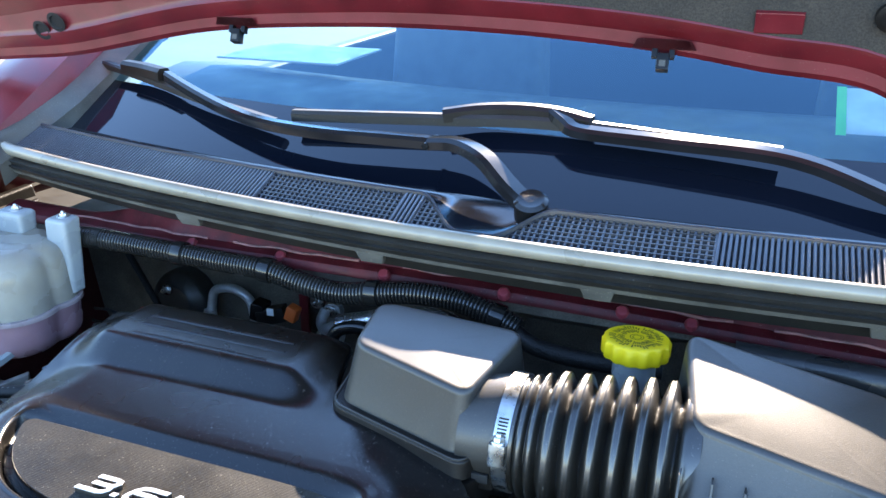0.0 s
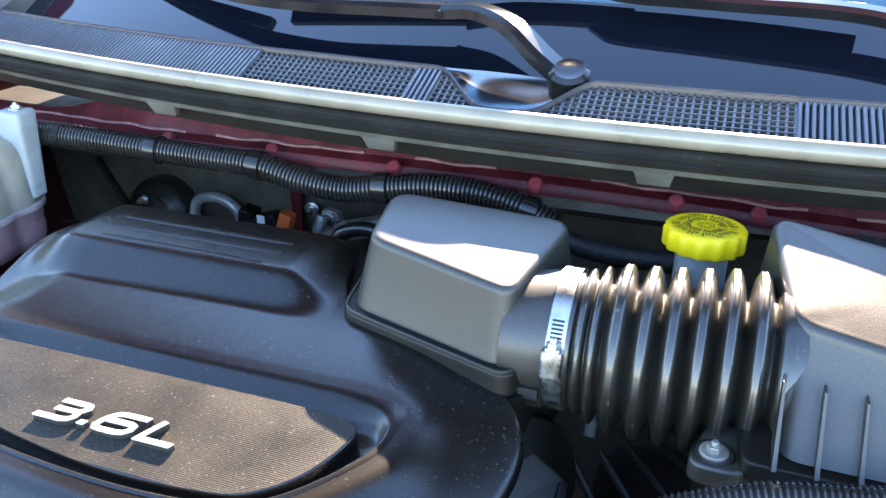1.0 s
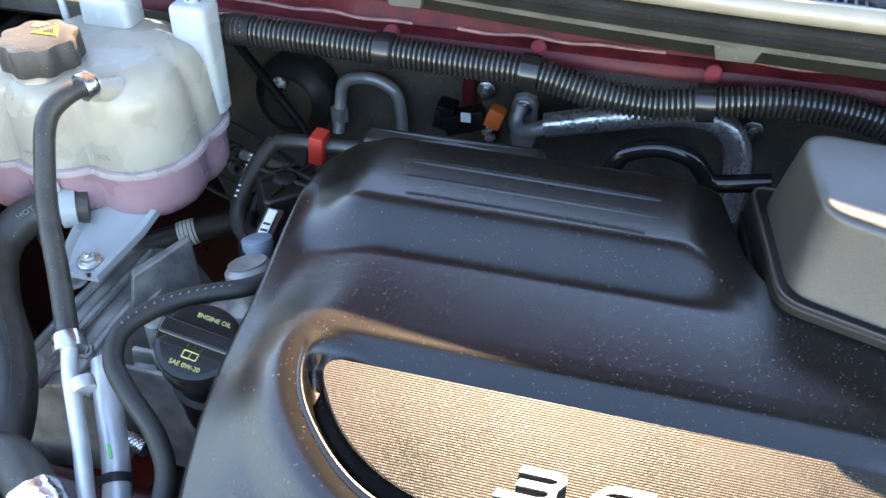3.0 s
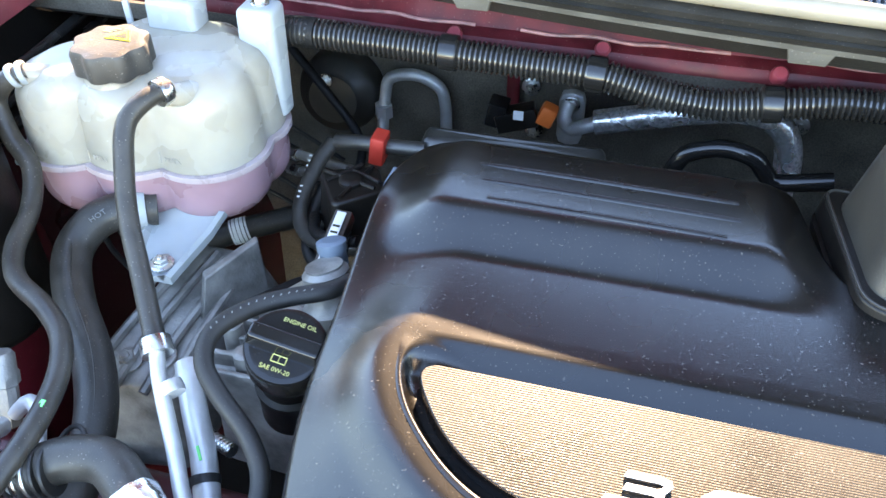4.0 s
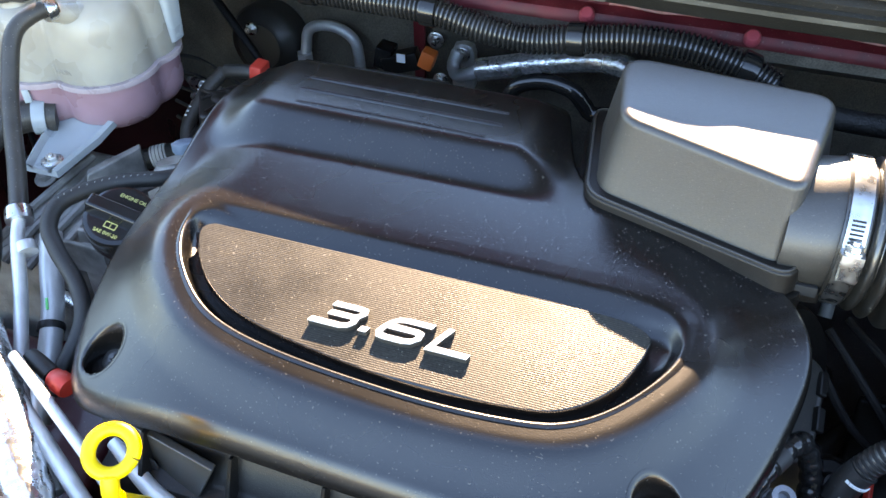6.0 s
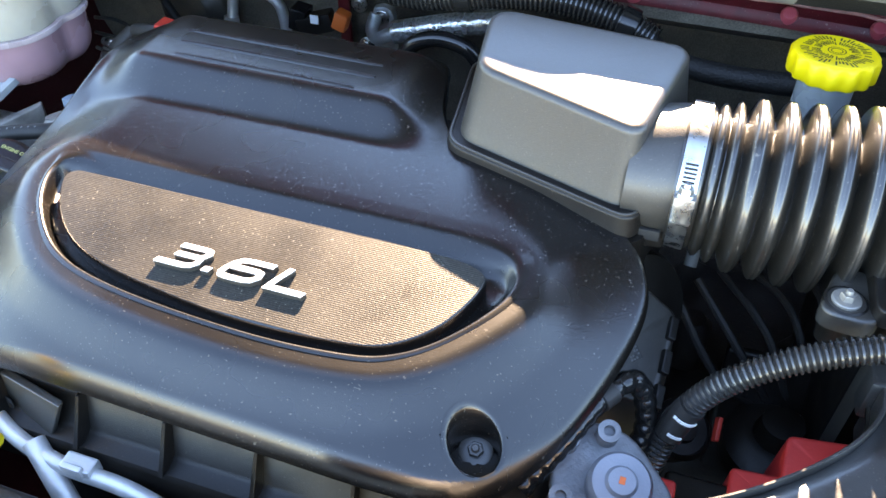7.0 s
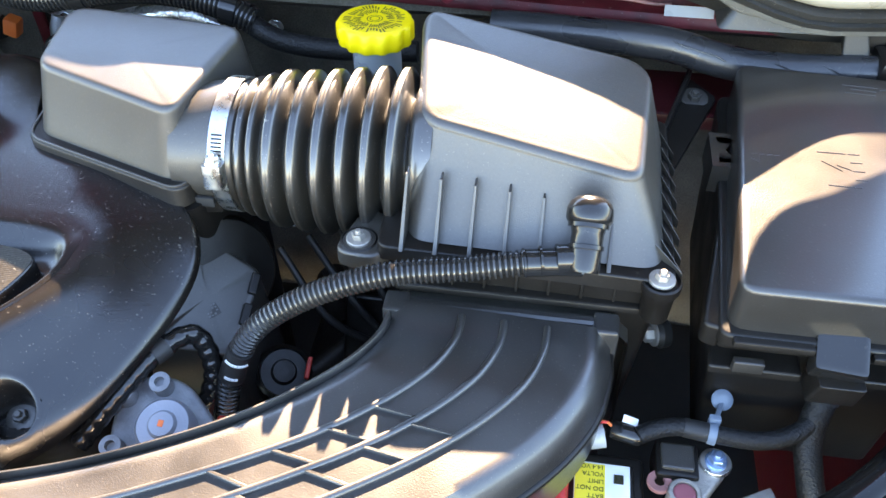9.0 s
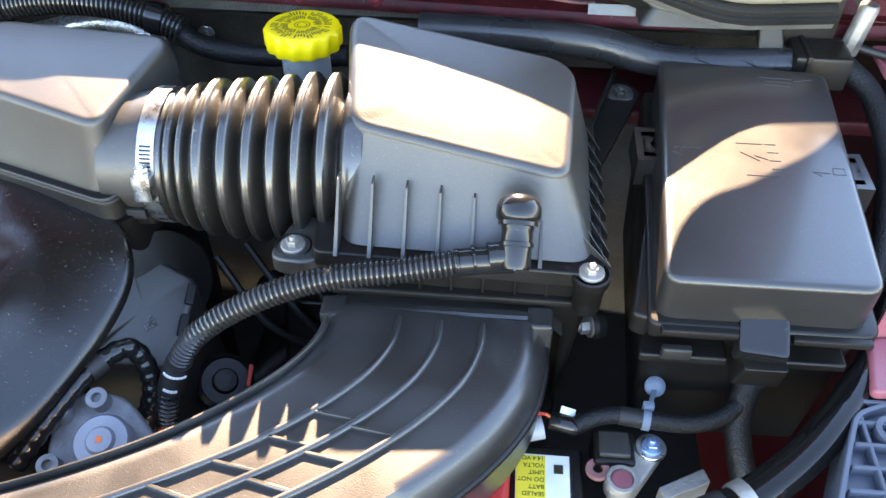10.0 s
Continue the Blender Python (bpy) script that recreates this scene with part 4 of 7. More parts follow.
part("screw_housing", moved(box(-0.008, 0.008, 0.056, 0.069, -0.012, 0.010, 0.003), Matrix.Translation((-0.171, AX - 0.006, AZ)) @ Matrix.Rotation(radians(168), 4, "X")), STEEL, clamp)
part("screw_head", moved(hexbolt(0.0055, 0.006, 0.0065), Matrix.Translation((-0.171, AX - 0.006, AZ)) @ Matrix.Rotation(radians(168), 4, "X") @ aim((0, 0.063, -0.012), (0, 0, -1))), STEEL, clamp)
for k in range(9):
    a = radians(196 + k * 3.2)
    part("clamp_slot", moved(box(-0.0045, 0.0045, 0.0575, 0.0582, -0.0008, 0.0008, 0.0002), Matrix.Translation((-0.171, AX - 0.006, AZ)) @ Matrix.Rotation(a - radians(60), 4, "X")), DARK, clamp)

# ---- air filter box ----
air = thing("air_filter_box", "dark grey air filter box with a domed ribbed lid", "air filter box")
FT = [(-0.012, 0.629, 1.050), (0.162, 0.601, 1.030), (0.170, 0.738, 1.0469), (-0.030, 0.764, 1.0716)]
FB = [(-0.012, 0.566, 0.980), (0.182, 0.560, 0.980), (0.186, 0.748, 0.980), (-0.036, 0.780, 0.980)]
part("lid", block(FB, FT, [0.018, 0.020, 0.03, 0.024], 0.008, 6, 7, dome=0.002), GREY_PL, air)
part("lid_flange", block([(-0.036, 0.556, 0.966), (0.192, 0.548, 0.966), (0.193, 0.753, 0.966), (-0.045, 0.786, 0.966)],
                         [(-0.034, 0.557, 0.979), (0.191, 0.549, 0.979), (0.192, 0.752, 0.979), (-0.044, 0.785, 0.979)], 0.010, 0.002), BLACK, air)
for i in range(-1, 6):
    x = 0.012 + i * 0.026
    zt = 1.022 - 0.014 * i / 5
    part("lid_rib", block([(x - 0.0016, 0.553, 0.979), (x + 0.0016, 0.553, 0.979), (x + 0.0012, 0.585, 0.979), (x - 0.0012, 0.585, 0.979)],
                          [(x - 0.0010, 0.590, zt), (x + 0.0010, 0.590, zt), (x + 0.0008, 0.600, zt), (x - 0.0008, 0.600, zt)], 0.0005, 0.0003), GREY_PL, air)
for i in range(9):
    y = 0.756 - i * 0.0215
    y1 = max(y - 0.052, 0.560)
    part("side_rib", loft([[Vector((x, yy + w, z)) for w, z in ((-0.0008, zt), (0.0008, zt), (0.0012, 0.972), (-0.0012, 0.972))] for x, yy, zt in ((0.166, y, 0.995), (0.182, (y + y1) / 2, 0.986), (0.1955, y1, 0.979))]), GREY_PL, air)
part("base", block([(-0.02, 0.578, 0.74), (0.17, 0.574, 0.74), (0.18, 0.70, 0.74), (-0.03, 0.77, 0.74)], [(-0.022, 0.562, 0.967), (0.188, 0.556, 0.967), (0.19, 0.71, 0.967), (-0.035, 0.775, 0.967)], 0.012, 0), BLACK, air)
for i in range(8):
    x = 0.0 + i * 0.025
    part("base_rib", box(x - 0.001, x + 0.001, 0.557, 0.568, 0.944, 0.967, 0.0005), BLACK, air)
part("base_ledge", box(-0.02, 0.186, 0.552, 0.575, 0.938, 0.944, 0.002), BLACK, air)
for x, y, z in ((-0.051, 0.571, 0.972), (0.181, 0.553, 0.979)):
    boss = part("screw_boss", moved(turned([(0.011, -0.036), (0.012, -0.012), (0.0150, -0.006), (0.0150, 0.001), (0.0135, 0.002), (0.0120, -0.001), (0.008, -0.001)], 26), Matrix.Translation((x, y, z - 0.003))), BLACK, air)
    part("screw", moved(hexbolt(0.0055, 0.006, 0.010), Matrix.Translation((x, y, z - 0.002))), CASTING, boss, "dull metal screw")
part("corner_ear", block([(-0.070, 0.556, 0.955), (-0.030, 0.552, 0.955), (-0.020, 0.60, 0.955), (-0.055, 0.61, 0.955)], [(-0.070, 0.556, 0.970), (-0.030, 0.552, 0.970), (-0.020, 0.60, 0.970), (-0.055, 0.61, 0.970)], 0.014, 0.003), GREY_PL, air)
part("front_collar", loft([[Vector((x, y, z)) for x, z in ((-0.024, 0.80), (-0.022, 0.912), (-0.010, 0.934), (0.150, 0.928), (0.166, 0.910), (0.168, 0.80))] for y in (0.572, 0.545)], caps=False, closed=False), GREY_PL, air)

# ---- breather hose with elbow ----
bh = thing("breather_hose", "black corrugated breather hose with an elbow fitting", "hose")
P = [(0.085, 0.545, 0.990), (0.040, 0.538, 0.984), (-0.020, 0.529, 0.978), (-0.075, 0.517, 0.960), (-0.115, 0.505, 0.935), (-0.138, 0.498, 0.900), (-0.150, 0.485, 0.860), (-0.157, 0.470, 0.80)]
part("conduit", ribbed(P, 0.0098, 0.0042, 0.0020, 16), CONDUIT, bh)
part("sleeve", tube([(0.122, 0.551, 0.989), (0.100, 0.548, 0.989), (0.078, 0.543, 0.990)], 0.0103, 16), GLOSS, bh)
part("tape_band", tube([(-0.1345, 0.4985, 0.907), (-0.139, 0.497, 0.897), (-0.143, 0.493, 0.886), (-0.146, 0.489, 0.876)], 0.0106, 18, 0.004), RUBBER, bh)


def band_pose(q, d, turn):
    """A pose at q, its z axis square to d, turned about d."""
    d = Vector(d).normalized()
    z = Vector((0.35, -0.55, 0.76))
    z = Matrix.Rotation(radians(turn), 3, d) @ (z - d * z.dot(d)).normalized()
    return Matrix.Translation(q) @ Matrix((d, z.cross(d), z)).transposed().to_4x4()


for q, d, n in (((-0.1382, 0.4968, 0.8990), (-0.32, -0.15, -0.93), 7), ((-0.1434, 0.4925, 0.8853), (-0.32, -0.25, -0.91), 4)):
    for k in range(n):
        part("print_bar", moved(box(-0.0011, 0.0011, -0.0013, 0.0013, 0.0106, 0.0115, 0.0001), band_pose(q, d, 15 * (k - (n - 1) / 2))), PRINT, bh)
ax = Vector((-0.02, -0.72, -0.69)).normalized()
elbow = part("elbow", moved(turned([(0.0125, -0.008), (0.0125, 0.008), (0.0118, 0.010), (0.0118, 0.018), (0.0130, 0.0185), (0.0130, 0.0215), (0.0116, 0.022), (0.0116, 0.036), (0.0108, 0.0385), (0.004, 0.0387)], 32), aim((0.1235, 0.568, 1.016), ax)), GLOSS, bh, "grey-black elbow")
part("elbow_collar", moved(turned([(0.0040, -0.0175), (0.0105, -0.0160), (0.0148, -0.0125), (0.0168, -0.0080), (0.0170, -0.0040), (0.0170, 0.000), (0.0158, 0.0025), (0.0150, 0.003), (0.0150, 0.006), (0.0122, 0.0065)], 36), aim((0.1235, 0.568, 1.016), ax)), GLOSS, elbow, "black collar")
part("cap_pip", moved(turned([(0.0018, 0.0385), (0.0016, 0.0395)], 12), aim((0.1235, 0.568, 1.016), ax)), GLOSS, elbow)
part("elbow_outlet", tube([(0.1225, 0.5485, 0.9955), (0.112, 0.5485, 0.994), (0.100, 0.548, 0.992)], 0.0108, 20), GLOSS, elbow)
for k in range(3):
    clip_ring = Vector((0.104, 0.549, 0.9925)).lerp(Vector((0.080, 0.5435, 0.990)), k / 2)
    part("sleeve_ring", moved(turned([(0.0100, -0.0012), (0.0109, -0.0008), (0.0109, 0.0008), (0.0100, 0.0012)], 24), aim(clip_ring, (1, 0.22, 0.05))), GLOSS, bh)


# ---- intake duct that runs from the air box forwards ----
duct = thing("intake_duct", "black moulded intake duct with raised ribs", "intake duct")
BACK = spline([(-0.020, 0.545, 0), (-0.024, 0.508, 0), (-0.052, 0.465, 0), (-0.108, 0.417, 0), (-0.180, 0.377, 0), (-0.250, 0.350, 0), (-0.325, 0.330, 0), (-0.368, 0.316, 0)], 10)
FORE = spline([(0.153, 0.538, 0), (0.152, 0.505, 0), (0.141, 0.466, 0), (0.110, 0.420, 0), (0.050, 0.365, 0), (-0.060, 0.288, 0), (-0.197, 0.226, 0), (-0.365, 0.200, 0)], 10)


BACK = [Vector((0.05 + (p.x - 0.05) * 0.982, 0.15 + (p.y - 0.15) * 0.982, 0)) for p in BACK]
FORE = [Vector((0.05 + (p.x - 0.05) * 0.982, 0.15 + (p.y - 0.15) * 0.982, 0)) for p in FORE]


def duct_z(t, s):
    edge = min(s, 1 - s)
    return 0.942 - (0.020 if s > 0.5 else 0.007) * (1 - sstep(0.0, 0.10, edge)) ** 2 + 0.004 * sstep(0.0, 0.5, t) + 0.004 * sstep(0.55, 1.0, t)


def on_duct(t, s, up=0.0):
    i = t * (len(BACK) - 1)
    j = min(int(i), len(BACK) - 2)
    a, b = BACK[j].lerp(BACK[j + 1], i - j), FORE[j].lerp(FORE[j + 1], i - j)
    p = a.lerp(b, s)
    return Vector((p.x, p.y, duct_z(t, s) + up))


def solid_end(s):
    """How far along the duct its closed part reaches, from the rear edge (0) to the front edge (1)."""
    return 0.735 + 0.14 * s


rows = []
for k in range(61):
    u = k / 60
    a, b = on_duct(u * solid_end(0.0), 0.0), on_duct(u * solid_end(1.0), 1.0)
    rows.append([Vector((a.x, a.y, 0.880)), Vector((a.x, a.y, 0.912))] + [on_duct(u * solid_end(q / 24), q / 24) for q in range(25)] + [Vector((b.x, b.y, 0.905)), Vector((b.x, b.y, 0.870))])
part("shell", loft(rows, caps=False, closed=False), DUCT, duct, angle=50)
for off, line, sgn in ((0.004, BACK, 1), (0.006, FORE, -1)):
    part("edge_bead", tube([(p.x, p.y, 0.914) for p in line[:-12:4]], 0.0036, 10), BLACK, duct)


rim = []
for i, (a, b) in enumerate(zip(BACK, FORE)):
    d = (b - a).normalized()
    up = duct_z(i / (len(BACK) - 1), 0.12) + 0.003
    rim.append([Vector((p.x, p.y, z)) for p, z in ((a - d * 0.0015, 0.905), (a - d * 0.0015, up - 0.002), (a - d * 0.0008, up - 0.0012), (a + d * 0.0014, up - 0.0012), (a + d * 0.0020, up - 0.002), (a + d * 0.0035, up - 0.022))])
part("rear_rim", loft(rim[4:int(len(rim) * 0.735)]), DUCT, duct, angle=50)


for s in (0.33, 0.52, 0.71):
    part("long_rib", tube([on_duct(t, s - 0.04 * sstep(0.2, 0.7, t), 0.0005) for t in np.linspace(0.035, 0.72, 16)], 0.0030, 10), DUCT, duct)
for k, t in enumerate((0.36, 0.43, 0.50, 0.57)):
    for s0, s1, lag in ((0.30, 0.49, 0.0), (0.49, 0.68, 0.015)):
        rings = []
        for s in np.linspace(s0, s1, 4):
            c, e = t + lag + (s - 0.30) * 0.10, 0.0032
            rings.append([on_duct(c - e, s, -0.002), on_duct(c - e, s, 0.0020), on_duct(c - 0.6 * e, s, 0.0026), on_duct(c + 0.6 * e, s, 0.0026), on_duct(c + e, s, 0.0018), on_duct(c + e, s, -0.002)])
        part("cross_rib", loft(rings), DUCT, duct, angle=35)
bm = box(-0.014, 0.148, 0.536, 0.548, 0.905, 0.9385, 0.004)
part("rear_collar", bm, DUCT, duct)
for x in (-0.016, 0.146):
    part("collar_ear", box(x - 0.010, x + 0.010, 0.528, 0.550, 0.905, 0.940, 0.003), DUCT, duct)
part("collar_slot", box(0.0, 0.133, 0.5305, 0.5365, 0.934, 0.9355, 0.0006), DARK, duct)
# honeycomb end of the duct
bm = bmesh.new()
for k in range(10):
    q = k / 9
    wide_rail = 0.0034 if k in (0, 9) else 0.0018
    loft([[on_duct(t, q, h + 0.012) + Vector((0, w * wide_rail, 0)) for w, h in ((-1, -0.006), (-0.8, -0.0048), (0.8, -0.0048), (1, -0.006), (0.9, -0.022), (-0.9, -0.022))] for t in np.linspace(solid_end(q) - 0.02, 1.0, 12)], bm=bm)
for t, w in ((0.722, 0.0036), (0.785, 0.0018), (0.840, 0.0018), (0.900, 0.0018), (0.990, 0.0030)):
    loft([[on_duct(t + (0.998 - t) * 0.5 * q, q, h + 0.012) + Vector((u * w, 0, 0)) for u, h in ((-1, -0.006), (-0.8, -0.0046), (0.8, -0.0046), (1, -0.006), (0.9, -0.022), (-0.9, -0.022))] for q in np.linspace(0, 1, 14)], bm=bm)
part("grating", bm, DUCT, duct, "open moulded grating", smooth=False)
part("grating_floor", loft([[on_duct(t, q, -0.020) for q in np.linspace(0, 1, 6)] for t in np.linspace(0.715, 1.0, 8)], caps=False, closed=False), DUCT, duct)
part("gusset", loft([[Vector((x, y, z)) for x, y in ((-0.366, 0.324), (-0.420, 0.286), (-0.440, 0.255), (-0.366, 0.245))] for z in (0.921, 0.926)]), DUCT, duct, "flat corner web", smooth=False)

# ---- fuse box ----
fuse = thing("fuse_box", "black fuse and relay box with a clipped lid", "fuse box")
LID = [(0.228, 0.526), (0.382, 0.526), (0.408, 0.808), (0.254, 0.820)]
part("lid", block([(x, y, 0.962) for x, y in LID], [(x, y, 1.004) for x, y in LID], 0.015, 0.0055, 7), FUSE_PL, fuse)
part("rim", block([(0.222, 0.519, 0.951), (0.390, 0.519, 0.951), (0.416, 0.816, 0.951), (0.246, 0.827, 0.951)], [(0.222, 0.519, 0.963), (0.390, 0.519, 0.963), (0.416, 0.816, 0.963), (0.246, 0.827, 0.963)], 0.012, 0.003), BLACK, fuse)
part("base", block([(0.235, 0.54, 0.80), (0.38, 0.54, 0.80), (0.40, 0.80, 0.80), (0.25, 0.80, 0.80)], [(0.226, 0.534, 0.951), (0.386, 0.534, 0.951), (0.414, 0.812, 0.951), (0.246, 0.825, 0.951)], 0.008, 0.003), BLACK, fuse)
part("left_step", block([(0.212, 0.532, 0.940), (0.226, 0.526, 0.940), (0.250, 0.68, 0.940), (0.240, 0.68, 0.940)], [(0.212, 0.530, 0.961), (0.228, 0.526, 0.961), (0.246, 0.68, 0.961), (0.238, 0.68, 0.961)], 0.006, 0.003), BLACK, fuse)
part("front_rail", box(0.232, 0.288, 0.513, 0.520, 0.958, 0.963, 0.0015), BLACK, fuse)
part("front_rail", box(0.327, 0.384, 0.513, 0.520, 0.956, 0.961, 0.0015), BLACK, fuse)
part("plug_tab", moved(box(-0.0185, 0.0185, -0.0200, 0.0200, -0.020, 0.0, 0.004), Matrix.Translation((0.3065, 0.519, 0.965)) @ pose(0, 0, 0, 24, 0, -6)), GLOSS, fuse)
part("tab_foot", block([(0.292, 0.506, 0.915), (0.327, 0.506, 0.915), (0.327, 0.530, 0.915), (0.292, 0.530, 0.915)], [(0.294, 0.499, 0.942), (0.326, 0.499, 0.942), (0.326, 0.530, 0.942), (0.294, 0.530, 0.942)], 0.003, 0.001), BLACK, fuse)
part("lower_ledge", block([(0.221, 0.516, 0.924), (0.288, 0.516, 0.924), (0.288, 0.545, 0.924), (0.225, 0.545, 0.924)], [(0.221, 0.516, 0.931), (0.288, 0.516, 0.931), (0.288, 0.545, 0.931), (0.225, 0.545, 0.931)], 0.003, 0.002), BLACK, fuse)
part("lower_ledge", block([(0.327, 0.517, 0.924), (0.376, 0.517, 0.924), (0.376, 0.545, 0.924), (0.327, 0.545, 0.924)], [(0.327, 0.517, 0.931), (0.376, 0.517, 0.931), (0.376, 0.545, 0.931), (0.327, 0.545, 0.931)], 0.003, 0.002), BLACK, fuse)
part("snap_tongue", box(0.236, 0.258, 0.5105, 0.5175, 0.934, 0.944, 0.0015), FUSE_PL, fuse)
for x, y0, s in ((0.240, 0.718, -1), (0.411, 0.694, 1)):
    lt = part("latch", loft([[Vector((x + s * a, y0 + b, z)) for a, b in ((-0.010, -0.024), (0.012, -0.024), (0.012, 0.024), (-0.010, 0.024), (-0.010, 0.018), (0.006, 0.018), (0.006, -0.018), (-0.010, -0.018))] for z in (0.950, 0.978)]), FUSE_PL, fuse, smooth=False)
    part("latch_hook", box(x + s * 0.002 - 0.003, x + s * 0.002 + 0.003, y0 - 0.014, y0 + 0.012, 0.952, 0.972, 0.0015), GREY_PL, lt)
def mark(pts):
    part("moulded_mark", tube([(x, y, 1.0040) for x, y in pts], 0.00045, 6, smooth_path=False), FUSE_PL, fuse)
for k, (a, b) in enumerate(((0.343, 0.372), (0.349, 0.370), (0.343, 0.368))):
    mark(((a, 0.794 - 0.006 * k), (b, 0.792 - 0.006 * k)))
mark(((0.374, 0.789), (0.390, 0.793)))
mark(((0.388, 0.775), (0.391, 0.760)))
for k in range(4):
    mark(((0.252 + k * 0.006, 0.680), (0.256 + k * 0.006, 0.681)))
mark(((0.251, 0.674), (0.257, 0.670), (0.258, 0.680)))
for k in range(4):
    mark(((0.328, 0.690 - 0.011 * k), (0.337, 0.690 - 0.011 * k)))
mark(((0.304, 0.690), (0.326, 0.690)))
mark(((0.306, 0.678), (0.320, 0.667)))
mark(((0.317, 0.674), (0.327, 0.669)))
mark(((0.306, 0.648), (0.331, 0.647)))
mark(((0.366, 0.661), (0.360, 0.656), (0.366, 0.651)))
mark(((0.361, 0.656), (0.373, 0.655)))
mark(((0.376, 0.654), (0.386, 0.654), (0.386, 0.662), (0.377, 0.662), (0.376, 0.654)))

# ---- washer filler ----
wash = thing("washer_filler", "pale blue filler neck with a bright yellow ribbed cap", "washer filler", at=(-0.078, 0.778, 0.0))
part("neck", moved(turned([(0.023, 0.90), (0.0225, 1.026), (0.024, 1.030)], 30), Matrix.Translation((-0.078, 0.778, 0))), BRACKET, wash)
cap_m = Matrix.Translation((-0.078, 0.778, 1.026)) @ pose(0, 0, 0, -4, 0, 0)
rings = []
for r, z in ((0.0335, 0.0), (0.0345, 0.002), (0.0345, 0.016), (0.0335, 0.0185), (0.031, 0.0195)):
    rings.append([Vector(((r + 0.0011 * (1 if (k % 4) in (1, 2) else -1) * (1 if z < 0.018 else 0)) * math.cos(k * 2 * math.pi / 56), (r + 0.0011 * (1 if (k % 4) in (1, 2) else -1) * (1 if z < 0.018 else 0)) * math.sin(k * 2 * math.pi / 56), z)) for k in range(56)])
cap = part("cap", moved(loft(rings), cap_m), YELLOW, wash, "yellow plastic screw cap")
bm = bmesh.new()
rng = random.Random(3)
for k in range(54):
    a = k * 2 * math.pi / 54
    if k % 13 in (0,):
        continue
    r0, r1 = 0.010 + rng.random() * 0.004, 0.024 + rng.random() * 0.005
    loft([[Vector((math.cos(a) * r - math.sin(a) * w, math.sin(a) * r + math.cos(a) * w, 0.0197)) for w in (-0.0005, 0.0005)] for r in (r0, (r0 + r1) / 2 - 0.001)], caps=False, closed=False, bm=bm)
    loft([[Vector((math.cos(a) * r - math.sin(a) * w, math.sin(a) * r + math.cos(a) * w, 0.0197)) for w in (-0.0007, 0.0007)] for r in ((r0 + r1) / 2 + 0.001, r1)], caps=False, closed=False, bm=bm)
for r in (0.004, 0.0065):
    loft([[Vector((math.cos(k * math.pi / 16) * q, math.sin(k * math.pi / 16) * q, 0.0197)) for k in range(32)] for q in (r, r + 0.0008)], caps=False, bm=bm)
part("print_pattern", moved(bm, cap_m), INK, cap, "black printed rays of small print", smooth=False)

# ---- coolant reservoir ----
res = thing("coolant_reservoir", "milky plastic coolant reservoir half full of pink coolant", "coolant tank")
LOBES = [(-1.066, 0.748, 0.048), (-1.003, 0.760, 0.056), (-0.938, 0.772, 0.056), (-0.922, 0.815, 0.042), (-1.01, 0.83, 0.055), (-0.96, 0.835, 0.05)]


def tank(z0, z1, grow0, grow1, round_top, round_bottom, n=120):
    """Lobed outline: the outer edge of overlapping circles seen from the middle."""
    cx, cy = -0.985, 0.795
    line = []
    for k in range(n):
        a = k * 2 * math.pi / n
        d = Vector((math.cos(a), math.sin(a)))
        far = 0.02
        for x, y, r in LOBES:
            o = Vector((cx - x, cy - y))
            b = o.dot(d)
            disc = b * b - (o.length_squared - r * r)
            if disc > 0:
                far = max(far, -b + math.sqrt(disc))
        line.append((d, far))
    rings = []
    steps = 10
    for i in range(steps + 1):
        t = i / steps
        z = z0 + (z1 - z0) * t
        g = grow0 + (grow1 - grow0) * t
        if round_top > 0 and z1 - z < round_top:
            q = 1 - (z1 - z) / round_top
            g -= round_top * (1 - math.sqrt(max(0, 1 - q * q))) * 0.8
        if round_bottom > 0 and z - z0 < round_bottom:
            q = 1 - (z - z0) / round_bottom
            g -= round_bottom * (1 - math.sqrt(max(0, 1 - q * q))) * 0.8
        rings.append([Vector((cx + d.x * (f + g), cy + d.y * (f + g), z)) for d, f in line])
    return rings


part("upper_tank", loft(tank(0.938, 1.024, 0.0, -0.008, 0.032, 0)), TANK, res, "milky upper half", angle=60)
part("seam", loft([[p for p in tank(0.932, 0.933, 0.006, 0.006, 0, 0)[0]], [p for p in tank(0.938, 0.939, 0.006, 0.006, 0, 0)[0]]]), TANK_SEAM, res, "welded seam flange")
part("lower_tank", loft(tank(0.872, 0.932, 0.0, 0.0, 0, 0.030)), COOLANT, res, "lower half filled with pink coolant", angle=60)
part("filler_neck", moved(turned([(0.036, 1.008), (0.030, 1.020), (0.030, 1.032)], 30), Matrix.Translation((-1.003, 0.752, 0))), TANK, res)
rings = []
for r, z in ((0.031, 0.0), (0.034, 0.002), (0.034, 0.022), (0.032, 0.026), (0.025, 0.027)):
    rings.append([Vector(((r + 0.0022 * math.cos(8 * a)) * math.cos(a), (r + 0.0022 * math.cos(8 * a)) * math.sin(a), z)) for a in (k * 2 * math.pi / 64 for k in range(64))])
rcap = part("cap", moved(loft(rings), Matrix.Translation((-1.003, 0.752, 1.022))), CAP, res, "dusty black lobed screw cap")
cm = Matrix.Translation((-1.003, 0.752, 1.0492))
warn = part("warning_label", moved(loft([[Vector((x, y, z)) for x, y in ((-0.006, 0.002), (0.020, 0.002), (0.009, 0.020))] for z in (0.0, 0.0006)]), cm), LABEL_Y, rcap, "yellow warning triangle", smooth=False)
